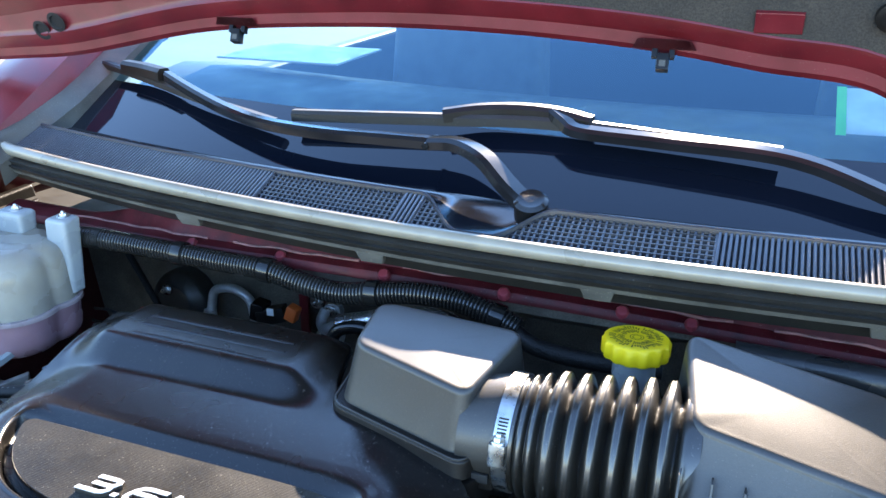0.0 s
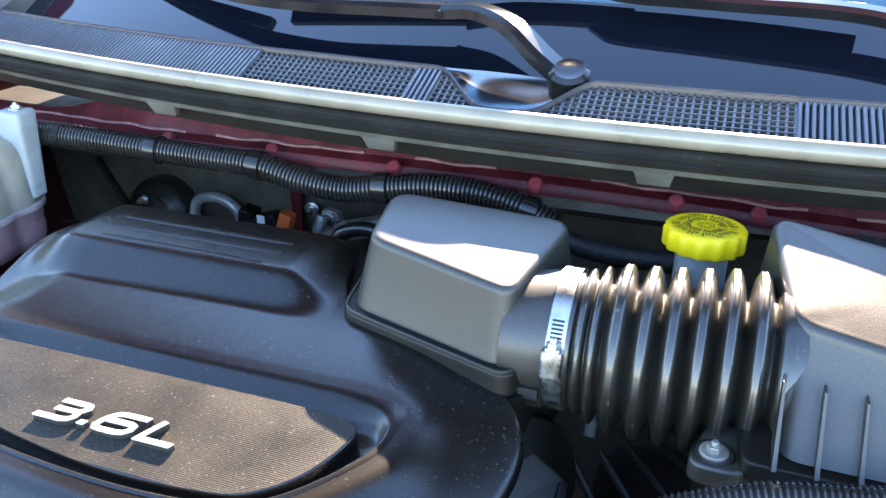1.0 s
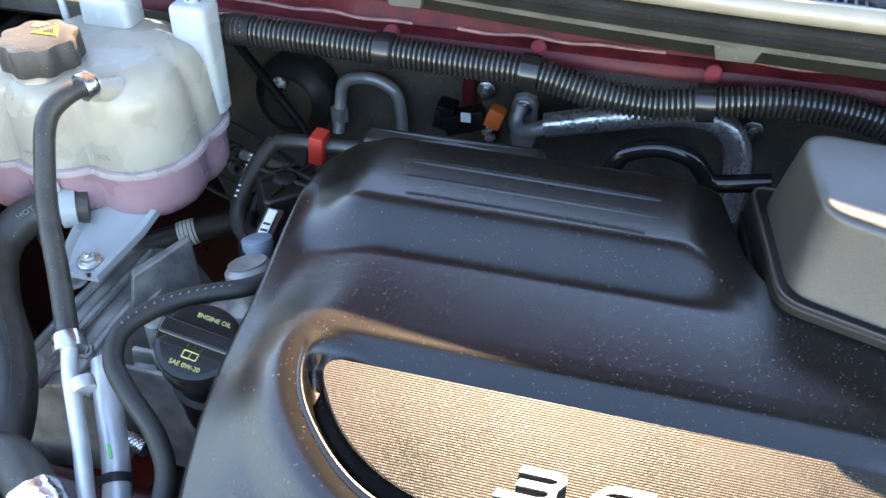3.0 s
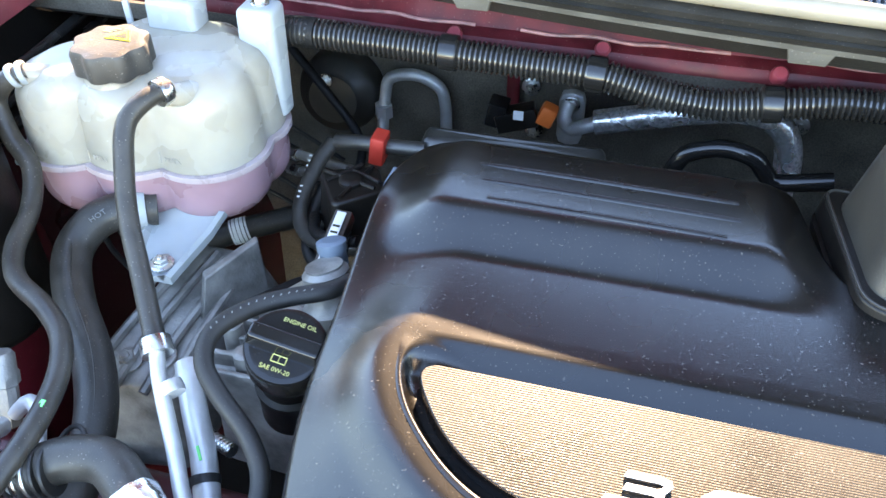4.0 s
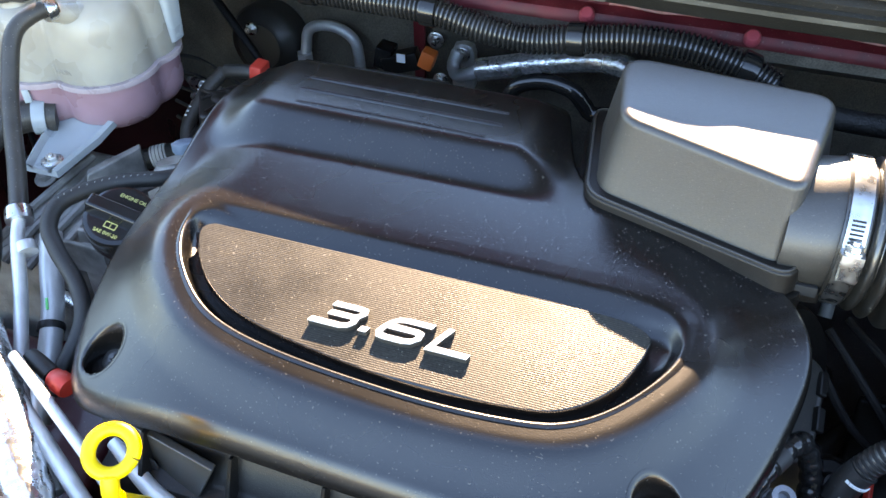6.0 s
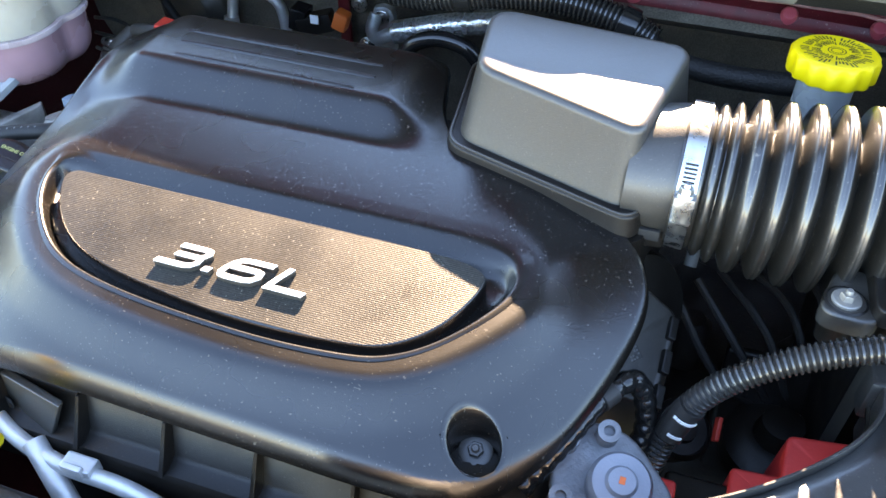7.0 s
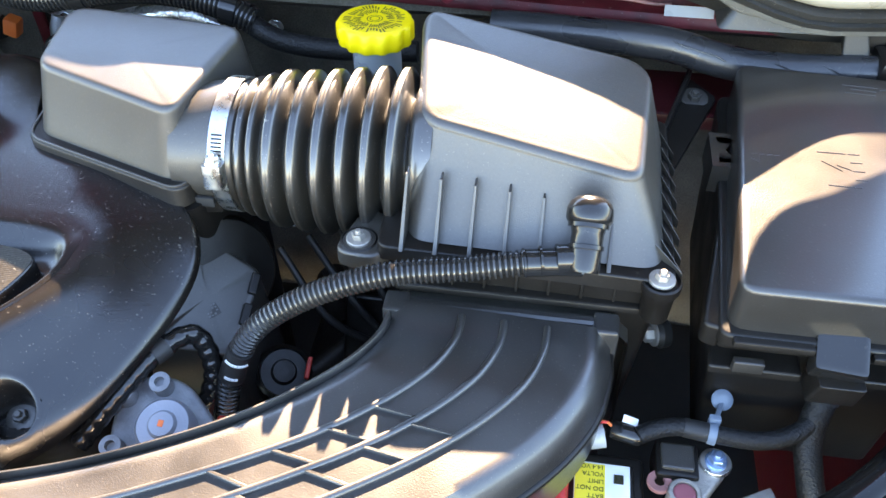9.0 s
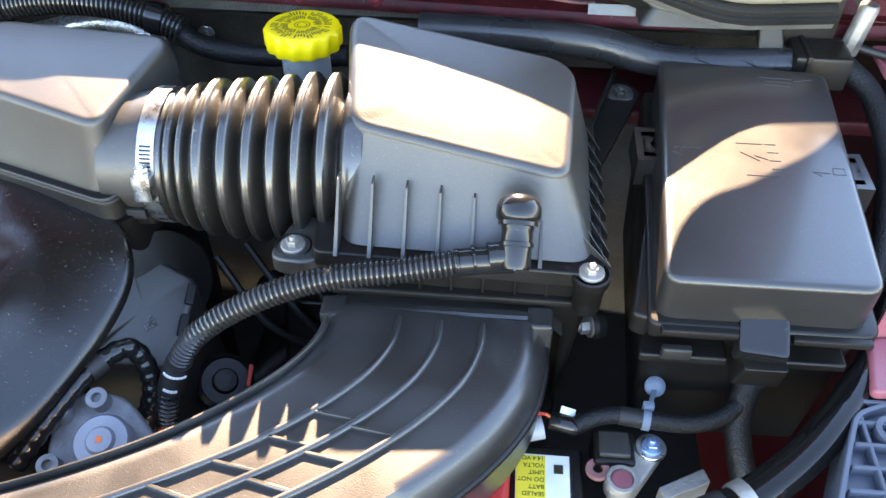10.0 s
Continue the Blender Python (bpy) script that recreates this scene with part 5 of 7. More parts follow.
part("symbol", moved(loft([[Vector((x, y, z)) for x, y in ((-0.001, 0.0045), (0.015, 0.0045), (0.0085, 0.0155))] for z in (0.0006, 0.0009)]), cm), INK, warn, smooth=False)
for k in range(3):
    part("print_bar", moved(box(-0.014, 0.0 - 0.003 * k, 0.0195 - 0.003 * k, 0.0208 - 0.003 * k, 0.0, 0.0005, 0.0001), cm), PRINT_Y, rcap)
for x0, x1 in ((-1.018, -0.960), (-0.922, -0.878)):
    br = part("hanger", block([(x0, 0.822, 0.945), (x1, 0.822, 0.945), (x1, 0.848, 0.945), (x0, 0.848, 0.945)], [(x0 + 0.003, 0.828, 1.052), (x1 - 0.003, 0.828, 1.052), (x1 - 0.003, 0.862, 1.052), (x0 + 0.003, 0.862, 1.052)], 0.008, 0.006), BRACKET, res, "pale moulded hanger")
    part("hanger_bolt", moved(hexbolt(0.0055, 0.005, 0.009), Matrix.Translation(((x0 + x1) / 2, 0.848, 1.051))), STEEL, br)
rows = []
for y, z, x0, x1 in ((0.752, 0.905, -0.988, -0.908), (0.735, 0.890, -0.986, -0.908), (0.700, 0.882, -0.982, -0.912), (0.672, 0.878, -0.976, -0.918), (0.640, 0.874, -0.966, -0.924)):
    rows.append([Vector(p) for p in ((x0, y, z + 0.004), (x0 + 0.004, y, z + 0.007), (x0 + 0.008, y, z), (x1 - 0.008, y, z), (x1 - 0.004, y, z + 0.007), (x1, y, z + 0.004), (x1, y, z - 0.004), (x0, y, z - 0.004))])
part("foot", loft(rows), BRACKET, res, "pale mounting foot")
part("foot_bolt", moved(hexbolt(0.007, 0.006, 0.012), Matrix.Translation((-0.943, 0.657, 0.876))), STEEL, res)
for (x, y), d in (((-0.930, 0.735), (-0.25, -0.75, 0.35)), ((-1.066, 0.735), (-0.5, -0.6, 0.3))):
    part("nozzle", moved(turned([(0.015, -0.02), (0.011, 0.0), (0.009, 0.025)], 20), aim((x, y, 1.014), d)), TANK, res)
for x, y, nx in ((-1.012, 0.7035, -0.1), (-0.945, 0.7155, 0.05)):
    part("level_mark", moved(from_mesh(lettering("MAX", 0.0075, 0.0004)), aim((x - 0.008, y, 0.950), (nx, -1, 0.05))), TANK, res, "moulded level mark")
    part("level_tick", moved(box(-0.0006, 0.0006, -0.006, 0.006, 0, 0.0008, 0.0002), aim((x - 0.012, y + 0.0005, 0.954), (nx, -1, 0.05))), TANK, res)
for x, y in ((-1.045, 0.842), (-1.00, 0.848)):
    part("clip_tongue", box(x - 0.0035, x + 0.0035, y, y + 0.004, 1.010, 1.040, 0.0015), BRACKET, res)
part("side_tab", box(-1.110, -1.085, 0.700, 0.725, 0.930, 0.936, 0.002), BRACKET, res)
part("info_label", box(-1.06, -1.025, 0.79, 0.815, 1.0235, 1.0245, 0.0002), PRINT, res, "white information label")

# ---- oil filler ----
oil = thing("oil_filler_cap", "black ribbed engine oil filler cap with yellow print", "oil cap")
AXIS = Vector((0.20, -0.28, 1)).normalized()
om = aim((-0.768, 0.554, 0.913), AXIS, -4) @ Matrix.Scale(0.93, 4)
cap = part("cap", moved(turned([(0.024, -0.022), (0.0300, -0.020), (0.0310, -0.012), (0.0335, -0.011), (0.0345, -0.006), (0.0345, 0.016), (0.0330, 0.019), (0.030, 0.020)], 48), om), GLOSS, oil)
part("grip_bar", moved(block(quad(-0.033, 0.033, -0.010, 0.010, 0.018), quad(-0.031, 0.031, -0.0075, 0.0075, 0.032), 0.004, 0.003), om), GLOSS, cap)
part("neck", moved(turned([(0.030, -0.12), (0.0300, -0.060), (0.0315, -0.058), (0.0315, -0.050), (0.0270, -0.046), (0.0270, -0.024), (0.0285, -0.022), (0.0285, -0.012)], 40), om), BLACK, oil)


def print_on(text, size, m, material, parent, label):
    me = lettering(text, size, 0.0002)
    xs = [v.co.x for v in me.vertices]
    me.transform(m @ Matrix.Translation((-(max(xs) + min(xs)) / 2, 0, 0)))
    return part("print", me, material, parent, label)


print_on("SAE 0W-20", 0.0054, om @ Matrix.Translation((0, -0.0245, 0.0206)), PRINT_Y, cap, "yellow oil grade print")
print_on("ENGINE OIL", 0.0054, om @ Matrix.Translation((0.004, 0.0190, 0.0206)), PRINT_Y, cap, "yellow print")
bm = bmesh.new()
for dx in (-0.003, 0.003):
    for a, b in (((dx - 0.003, -0.0165), (dx + 0.003, -0.0165)), ((dx - 0.003, -0.0105), (dx + 0.003, -0.0105)), ((dx - 0.003, -0.0165), (dx - 0.003, -0.0105)), ((dx + 0.003, -0.0165), (dx + 0.003, -0.0105))):
        tube([(a[0], a[1], 0.0204), (b[0], b[1], 0.0204)], 0.0005, 6, smooth_path=False, bm=bm)
part("book_symbol", moved(bm, om), PRINT_Y, cap, "yellow handbook symbol")


# ---- hoses, pipes and wiring ----
def clip_band(p, d, r, w, material, parent, name="clip", label=""):
    return part(name, moved(turned([(r - 0.001, -w / 2), (r + 0.0012, -w / 2), (r + 0.0016, -w / 4), (r + 0.0016, w / 4), (r + 0.0012, w / 2), (r - 0.001, w / 2)], 22), aim(p, d)), material, parent, label)


def pipe(name, label, category, pts, r, material, seg=16, flat=1.0):
    return tagged(part(name, tube(pts, r, seg, flat=flat), material), label, category)


HARN = [(-0.900, 0.872, 1.012), (-0.860, 0.872, 1.014), (-0.780, 0.872, 1.013), (-0.721, 0.872, 1.011), (-0.650, 0.872, 1.009), (-0.580, 0.870, 1.008), (-0.520, 0.868, 0.997), (-0.470, 0.868, 0.993), (-0.422, 0.870, 1.000), (-0.366, 0.872, 1.008), (-0.310, 0.872, 1.007), (-0.262, 0.868, 0.998), (-0.225, 0.862, 0.985)]
harness = thing("wiring_conduit", "black corrugated wiring conduit clipped along the firewall", "wiring harness")
part("conduit", ribbed(HARN, 0.0150, 0.0050, 0.0030, 24), CONDUIT, harness)
part("end_sleeve", tube([(-0.915, 0.874, 1.010), (-0.880, 0.873, 1.013), (-0.855, 0.872, 1.014)], 0.0155, 18), BRAID, harness)
for x, y, z, dx in ((-0.721, 0.872, 1.011, 0), (-0.580, 0.870, 1.008, -0.06), (-0.422, 0.870, 1.000, 0.1), (-0.255, 0.867, 0.996, -0.3)):
    clip_band((x, y, z), (1, 0, dx), 0.0160, 0.016, GLOSS, harness, "clip", "black plastic retaining band")
pipe("wiring_conduit", "thin black corrugated conduit behind the washer filler", "wiring harness", [(-0.235, 0.862, 0.985), (-0.205, 0.855, 0.972), (-0.160, 0.850, 0.968), (-0.10, 0.848, 0.970), (-0.05, 0.85, 0.972)], 0.011, BRAID)
loom_pts = [(0.02, 0.862, 1.000), (0.10, 0.860, 1.000), (0.19, 0.858, 0.996), (0.25, 0.850, 0.986), (0.31, 0.845, 0.984), (0.43, 0.850, 0.988)]
loom = thing("wiring_loom", "taped black wiring loom along the firewall", "wiring harness")
part("loom_body", tube(loom_pts, 0.0165, 24), LOOM, loom)
for k, (a, dx) in enumerate(((0.205, 0.022), (0.222, 0.030), (0.240, 0.018), (0.305, 0.025), (0.345, 0.020))):
    q = min(spline(loom_pts, 30), key=lambda p: abs(p.x - a))
    part("tape_fold", tube([q + Vector((-dx / 2, -0.010, 0.0125)), q + Vector((0, -0.0135, 0.0098)), q + Vector((dx / 2, -0.0155, 0.006))], 0.0009, 8), LOOM, loom)
block_l = thing("loom_block", "black moulded end block on the wiring loom", "cable duct")
part("body", box(0.385, 0.440, 0.828, 0.868, 0.972, 1.006, 0.004), BLACK, block_l)
part("rib", box(0.395, 0.400, 0.826, 0.870, 0.971, 1.008, 0.001), BLACK, block_l)
pipe("braided_cable", "black braided cable beside the fuse box", "cable", [(0.440, 0.848, 0.988), (0.462, 0.82, 0.975), (0.470, 0.76, 0.95), (0.462, 0.70, 0.92), (0.455, 0.66, 0.88)], 0.011, BRAID)
pipe("cable", "thin black cable looping beside the fuse box", "cable", [(0.455, 0.862, 1.0), (0.490, 0.84, 0.995), (0.505, 0.78, 0.97), (0.500, 0.70, 0.93), (0.49, 0.62, 0.88)], 0.004, RUBBER)

# pipes behind the engine cover
loop = tagged(part("refrigerant_pipe", tube([(-0.885, 1.12, 0.74), (-0.884, 1.135, 0.780), (-0.876, 1.14, 0.812), (-0.838, 1.14, 0.822), (-0.806, 1.14, 0.808), (-0.797, 1.14, 0.780), (-0.796, 1.14, 0.72)], 0.0085, 18), ALU), "bent bare aluminium pipe on the firewall", "metal pipe")
part("union_nut", moved(turned([(0.013, -0.01), (0.013, 0.01)], 6), aim((-0.885, 1.13, 0.765), (0, 0, 1))), ALU, loop)
ac = thing("refrigerant_fitting", "aluminium fitting with a foil-sleeved hose on the firewall", "pipe fitting")
part("plate", moved(box(-0.017, 0.017, -0.045, 0.035, -0.006, 0.006, 0.003, corner=0.014), Matrix.Translation((-0.620, 1.118, 0.806)) @ pose(0, 0, 0, 90, 0, 0)), ALU, ac)
part("bolt", moved(hexbolt(0.007, 0.008, 0.011), aim((-0.620, 1.110, 0.826), (0, -1, 0))), STEEL, ac)
part("stub", tube([(-0.622, 1.095, 0.838), (-0.626, 1.085, 0.820), (-0.615, 1.075, 0.812), (-0.597, 1.07, 0.822), (-0.575, 1.07, 0.832)], 0.0095, 16), ALU, ac)
part("foil_sleeve", tube([(-0.585, 1.07, 0.829), (-0.545, 1.07, 0.841), (-0.508, 1.07, 0.852), (-0.443, 1.07, 0.868), (-0.411, 1.07, 0.871), (-0.381, 1.07, 0.863), (-0.361, 1.068, 0.842), (-0.352, 1.06, 0.805), (-0.355, 1.04, 0.75)], 0.0160, 18), BRAID_FOIL, ac, "silver braided foil sleeve")
pipe("vacuum_pipe", "glossy black bent pipe behind the engine cover", "hose", [(-0.496, 0.885, 0.895), (-0.493, 0.88, 0.913), (-0.482, 0.88, 0.930), (-0.453, 0.88, 0.940), (-0.423, 0.88, 0.934), (-0.407, 0.882, 0.916), (-0.396, 0.882, 0.908), (-0.345, 0.882, 0.918)], 0.009, GLOSS)
conn = thing("wire_connector", "black wire connector with an orange clip", "connector")
part("body", moved(box(-0.03, 0.02, -0.012, 0.012, -0.012, 0.012, 0.003), Matrix.Translation((-0.672, 1.02, 0.856)) @ pose(0, 0, 0, 0, -15, 10)), BLACK, conn)
part("collar", moved(box(-0.012, 0.012, -0.014, 0.014, -0.014, 0.016, 0.003), Matrix.Translation((-0.700, 1.02, 0.858)) @ pose(0, 0, 0, 0, 10, 0)), GLOSS, conn)
part("orange_clip", moved(box(-0.010, 0.010, -0.010, 0.010, -0.010, 0.014, 0.004), Matrix.Translation((-0.640, 1.02, 0.862)) @ pose(0, 0, 0, 0, 20, 0)), ORANGE, conn, "orange locking clip")
part("tag", moved(box(-0.006, 0.006, -0.001, 0.001, -0.006, 0.006, 0.0005), Matrix.Translation((-0.672, 1.005, 0.866))), PRINT, conn, "white tag")
for x, z in ((-0.683, 0.808), (-0.675, 0.74), (-0.33, 0.80)):
    tagged(part("firewall_stud", moved(hexbolt(0.006, 0.012, 0.013), aim((x, 1.172, z), (0, -1, 0.1))), STEEL), "bright stud and nut on the firewall", "stud", "firewall studs")
strut = tagged(part("support_strap", box(-0.716, -0.698, 1.165, 1.172, 0.74, 0.94, 0.002), RED), "dark red upright strap on the firewall", "bracket")
boost = thing("brake_booster", "round black brake booster on the firewall", "brake booster")
part("shell", moved(turned([(0.060, 0.0), (0.060, 0.03), (0.055, 0.042), (0.040, 0.050), (0.036, 0.056), (0.015, 0.058)], 40), aim((-0.955, 1.17, 0.775), (0, -1, 0.1))), GREY_PL, boost)
part("stud", moved(hexbolt(0.005, 0.012, 0.01), aim((-0.962, 1.112, 0.812), (0, -1, 0.2))), STEEL, boost)
pipe("wiring_loom", "thin dark wiring loom on the firewall", "wiring harness", [(-0.99, 1.06, 0.90), (-0.93, 1.03, 0.855), (-0.875, 1.0, 0.81), (-0.86, 0.96, 0.79), (-0.87, 0.92, 0.76)], 0.006, BRAID)

# fuel rail corner with red clip, left of the cover
rail = thing("fuel_line", "grey fuel line with a red locking clip", "fuel line")
part("line", tube([(-0.845, 0.865, 0.892), (-0.815, 0.862, 0.898), (-0.780, 0.86, 0.900), (-0.74, 0.86, 0.902)], 0.0085, 14), GREY_PL, rail)
part("red_clip", moved(box(-0.008, 0.008, -0.014, 0.010, -0.018, 0.014, 0.003), Matrix.Translation((-0.793, 0.858, 0.903)) @ pose(0, 0, 0, 0, 8, 0)), CLIP_RED, rail, "red locking clip")
part("rear_beam", block([(-0.752, 0.850, 0.840), (-0.560, 0.850, 0.840), (-0.560, 0.905, 0.840), (-0.752, 0.905, 0.840)], [(-0.752, 0.862, 0.912), (-0.560, 0.862, 0.914), (-0.560, 0.892, 0.918), (-0.752, 0.892, 0.916)], 0.010, 0.012), GREY_PL, rail, "black beam behind the cover")
hose_c = pipe("breather_hose", "black rubber hose with white print beside the cover", "hose", [(-0.850, 0.866, 0.890), (-0.858, 0.84, 0.880), (-0.862, 0.80, 0.862), (-0.855, 0.775, 0.848), (-0.83, 0.755, 0.845), (-0.79, 0.745, 0.855), (-0.745, 0.74, 0.87)], 0.0085, HOSE)
for k in range(9):
    u = k / 9
    part("printed_mark", moved(box(-0.0018, 0.0018, -0.001, 0.001, -0.0002, 0.0002, 0.0001), aim(Vector((-0.868, 0.845, 0.884)).lerp(Vector((-0.862, 0.785, 0.868)), u), (-0.3, -0.7, 0.7))), PRINT, hose_c, "small white print")
coil = thing("ignition_coil", "black ignition coil cover with a red clip", "ignition coil")
part("body", block([(-0.845, 0.775, 0.845), (-0.755, 0.775, 0.845), (-0.755, 0.850, 0.845), (-0.840, 0.850, 0.845)], [(-0.835, 0.782, 0.868), (-0.765, 0.782, 0.868), (-0.765, 0.842, 0.868), (-0.832, 0.842, 0.868)], 0.010, 0.004), BLACK, coil)
part("rib", tube([(-0.83, 0.79, 0.869), (-0.80, 0.835, 0.869)], 0.002, 8), BLACK, coil)
part("rib", tube([(-0.77, 0.79, 0.869), (-0.80, 0.835, 0.869)], 0.002, 8), BLACK, coil)
part("red_clip", moved(box(-0.009, 0.009, -0.006, 0.006, -0.006, 0.010, 0.002), Matrix.Translation((-0.765, 0.765, 0.885)) @ pose(0, 0, 0, 0, 0, 30)), CLIP_RED, coil, "red clip")
part("plug", moved(box(-0.008, 0.008, -0.016, 0.016, -0.008, 0.010, 0.003), Matrix.Translation((-0.755, 0.79, 0.905)) @ pose(0, 0, 0, 30, 0, -20)), TIE, coil, "grey plug")
for k, z in enumerate((0.845, 0.822)):
    st = pipe("union_pipe", "thin metal pipe with a bright union", "metal pipe", [(-0.93, 0.90, z), (-0.885, 0.885, z + 0.004), (-0.83, 0.87, z + 0.008)], 0.0055, CASTING)
    part("union_nut", moved(turned([(0.008, -0.01), (0.008, 0.01)], 6), aim((-0.915, 0.895, z + 0.001), (0.9, -0.3, 0.08))), STEEL, st)

# big coolant hoses at the left
radiator_pts = [(-0.975, 0.715, 0.893), (-1.000, 0.700, 0.897), (-1.022, 0.678, 0.893), (-1.028, 0.645, 0.880), (-1.000, 0.600, 0.868), (-0.958, 0.554, 0.850), (-0.932, 0.507, 0.832), (-0.925, 0.455, 0.81), (-0.93, 0.40, 0.785), (-0.94, 0.33, 0.74)]
radiator = thing("radiator_hose", "thick dusty black radiator hose with small print", "hose")
part("tube", tube(radiator_pts, 0.0180, 20), HOSE, radiator)
part("print", moved(from_mesh(lettering("HOT", 0.008, 0.0002)), aim((-1.010, 0.662, 0.9085), (0.25, -0.35, 1), 58)), PRINT_DIM, radiator, "pale print")
part("mould_line", tube([Vector(p) + Vector((0.004, 0, 0.0176)) for p in radiator_pts[3:8]], 0.0006, 6), HOSE, radiator)
hc = thing("spring_clamp", "pale blue spring clamp on the radiator hose", "hose clamp")
part("band", moved(turned([(0.0190, -0.007), (0.0205, -0.007), (0.0205, 0.007), (0.0190, 0.007)], 30), aim((-0.990, 0.706, 0.895), (0.8, 0.5, -0.1))), BRACKET, hc)
part("tang", moved(box(-0.004, 0.004, -0.012, 0.012, 0.0, 0.016, 0.002), Matrix.Translation((-1.000, 0.708, 0.916)) @ pose(0, 0, 0, 0, 0, 40)), BRACKET, hc)
coolant_pts = [(-1.075, 0.722, 1.024), (-1.092, 0.712, 1.018), (-1.106, 0.706, 0.998), (-1.092, 0.692, 0.970), (-1.068, 0.677, 0.950), (-1.054, 0.645, 0.930), (-1.045, 0.605, 0.920), (-1.025, 0.576, 0.914), (-0.985, 0.555, 0.910), (-0.955, 0.532, 0.907), (-0.938, 0.500, 0.900), (-0.929, 0.455, 0.897), (-0.932, 0.404, 0.89), (-0.945, 0.35, 0.875)]
coolant = thing("coolant_hose", "bent dusty black coolant hose from the reservoir", "hose")
part("tube", tube(coolant_pts, 0.0088, 16), HOSE, coolant)
clip_band((-1.079, 0.7205, 1.023), (-0.85, -0.45, -0.2), 0.0098, 0.005, BRACKET, coolant, "clamp", "pale hose clamp")
clip_band((-1.086, 0.716, 1.0215), (-0.8, -0.45, -0.35), 0.0098, 0.005, BRACKET, coolant, "clamp", "pale hose clamp")
part("paint_dot", moved(box(-0.002, 0.002, -0.003, 0.003, 0, 0.0006, 0.0002), aim((-0.929, 0.470, 0.9062), (0, -0.1, 1))), GREEN, coolant, "green paint dot")
h2 = thing("coolant_hose", "black coolant hose joined to an aluminium pipe", "hose")
part("rubber", tube([(-0.932, 0.722, 1.028), (-0.942, 0.698, 1.028), (-0.950, 0.676, 1.017), (-0.944, 0.650, 0.990), (-0.930, 0.620, 0.962), (-0.903, 0.582, 0.935), (-0.870, 0.536, 0.913)], 0.0086, 18), HOSE, h2)
clip_band((-0.935, 0.714, 1.028), (-0.35, -0.9, 0.0), 0.0108, 0.010, STEEL, h2, "clamp", "bright hose clamp")
clip_band((-0.870, 0.536, 0.913), (0.55, -0.75, -0.4), 0.0110, 0.013, STEEL, h2, "clamp", "bright hose clamp")
part("pipe", tube([(-0.870, 0.536, 0.913), (-0.858, 0.515, 0.905), (-0.845, 0.496, 0.894), (-0.826, 0.470, 0.882), (-0.807, 0.442, 0.871), (-0.77, 0.39, 0.85), (-0.70, 0.335, 0.83)], 0.0062, 16), ALU, h2, "bare aluminium pipe")
clip_band((-0.846, 0.511, 0.900), (0.66, -0.65, -0.4), 0.0078, 0.010, ALU, h2, "collar")
h3 = thing("aluminium_pipe", "thick bare aluminium pipe with green paint marks", "metal pipe")
part("pipe", tube([(-0.856, 0.546, 0.878), (-0.840, 0.520, 0.866), (-0.820, 0.490, 0.850), (-0.800, 0.45, 0.832), (-0.785, 0.40, 0.80)], 0.0105, 18), ALU, h3)
part("cap", moved(turned([(0.0105, -0.004), (0.0105, 0.004), (0.006, 0.007)], 18), aim((-0.857, 0.548, 0.879), (-0.5, 0.75, 0.3))), ALU, h3)
part("green_mark", moved(box(-0.0012, 0.0012, -0.006, 0.006, 0, 0.001, 0.0003), aim((-0.8195, 0.486, 0.8603), (0.1, -0.35, 1), 35)), GREEN, h3, "green paint mark")
clip_band((-0.812, 0.474, 0.843), (0.4, -0.85, -0.35), 0.0108, 0.007, RUBBER, h3, "band")
past_cap_pts = [(-0.735, 0.640, 0.925), (-0.755, 0.612, 0.930), (-0.780, 0.595, 0.933), (-0.805, 0.575, 0.934), (-0.822, 0.545, 0.934), (-0.818, 0.520, 0.928), (-0.800, 0.503, 0.918), (-0.768, 0.482, 0.898), (-0.752, 0.455, 0.88), (-0.755, 0.40, 0.85)]
past_cap = thing("breather_hose", "smooth dark rubber hose curving past the oil cap", "hose")
part("tube", tube(past_cap_pts, 0.0075, 16), RUBBER, past_cap)
for k in range(14):
    q = spline(past_cap_pts, 20)[28 + k * 4]
    part("print_bar", moved(box(-0.0005, 0.0005, -0.0010, 0.0010, 0, 0.0002, 0.0001), aim(q + Vector((0.001, -0.002, 0.0072)), (0.1, -0.25, 1), -35 + 6 * k)), PRINT_DIM, past_cap)
foil = thing("foil_hose", "hose wrapped in crinkled silver heat foil", "heat-shielded hose")
part("rubber_end", tube([(-0.930, 0.432, 0.872), (-0.900, 0.446, 0.880), (-0.868, 0.448, 0.885), (-0.840, 0.432, 0.884), (-0.812, 0.410, 0.881)], 0.0172, 20), HOSE, foil, "bare rubber end")
def crinkled(bm, amount):
    for v in bm.verts:
        c = v.co
        v.co = c + Vector((math.sin(c.y * 310 + c.z * 190), math.sin(c.x * 270 - c.z * 350), math.sin(c.x * 230 + c.y * 410) + 0.6 * math.sin(c.x * 610 - c.y * 530))) * amount
    return bm


part("foil_wrap", crinkled(tube([(-0.835, 0.428, 0.883), (-0.805, 0.404, 0.880), (-0.765, 0.372, 0.877), (-0.720, 0.334, 0.871), (-0.672, 0.290, 0.858), (-0.63, 0.24, 0.84)], 0.0190, 40, 0.003), 0.0005), FOIL, foil, "crinkled silver foil")
for k in range(4):
    clip_band(Vector((-0.930, 0.432, 0.872)).lerp(Vector((-0.908, 0.437, 0.876)), k / 3), (1, 0.35, 0.2), 0.0182, 0.003, STEEL if k < 2 else RUBBER, foil, "clamp_ring")

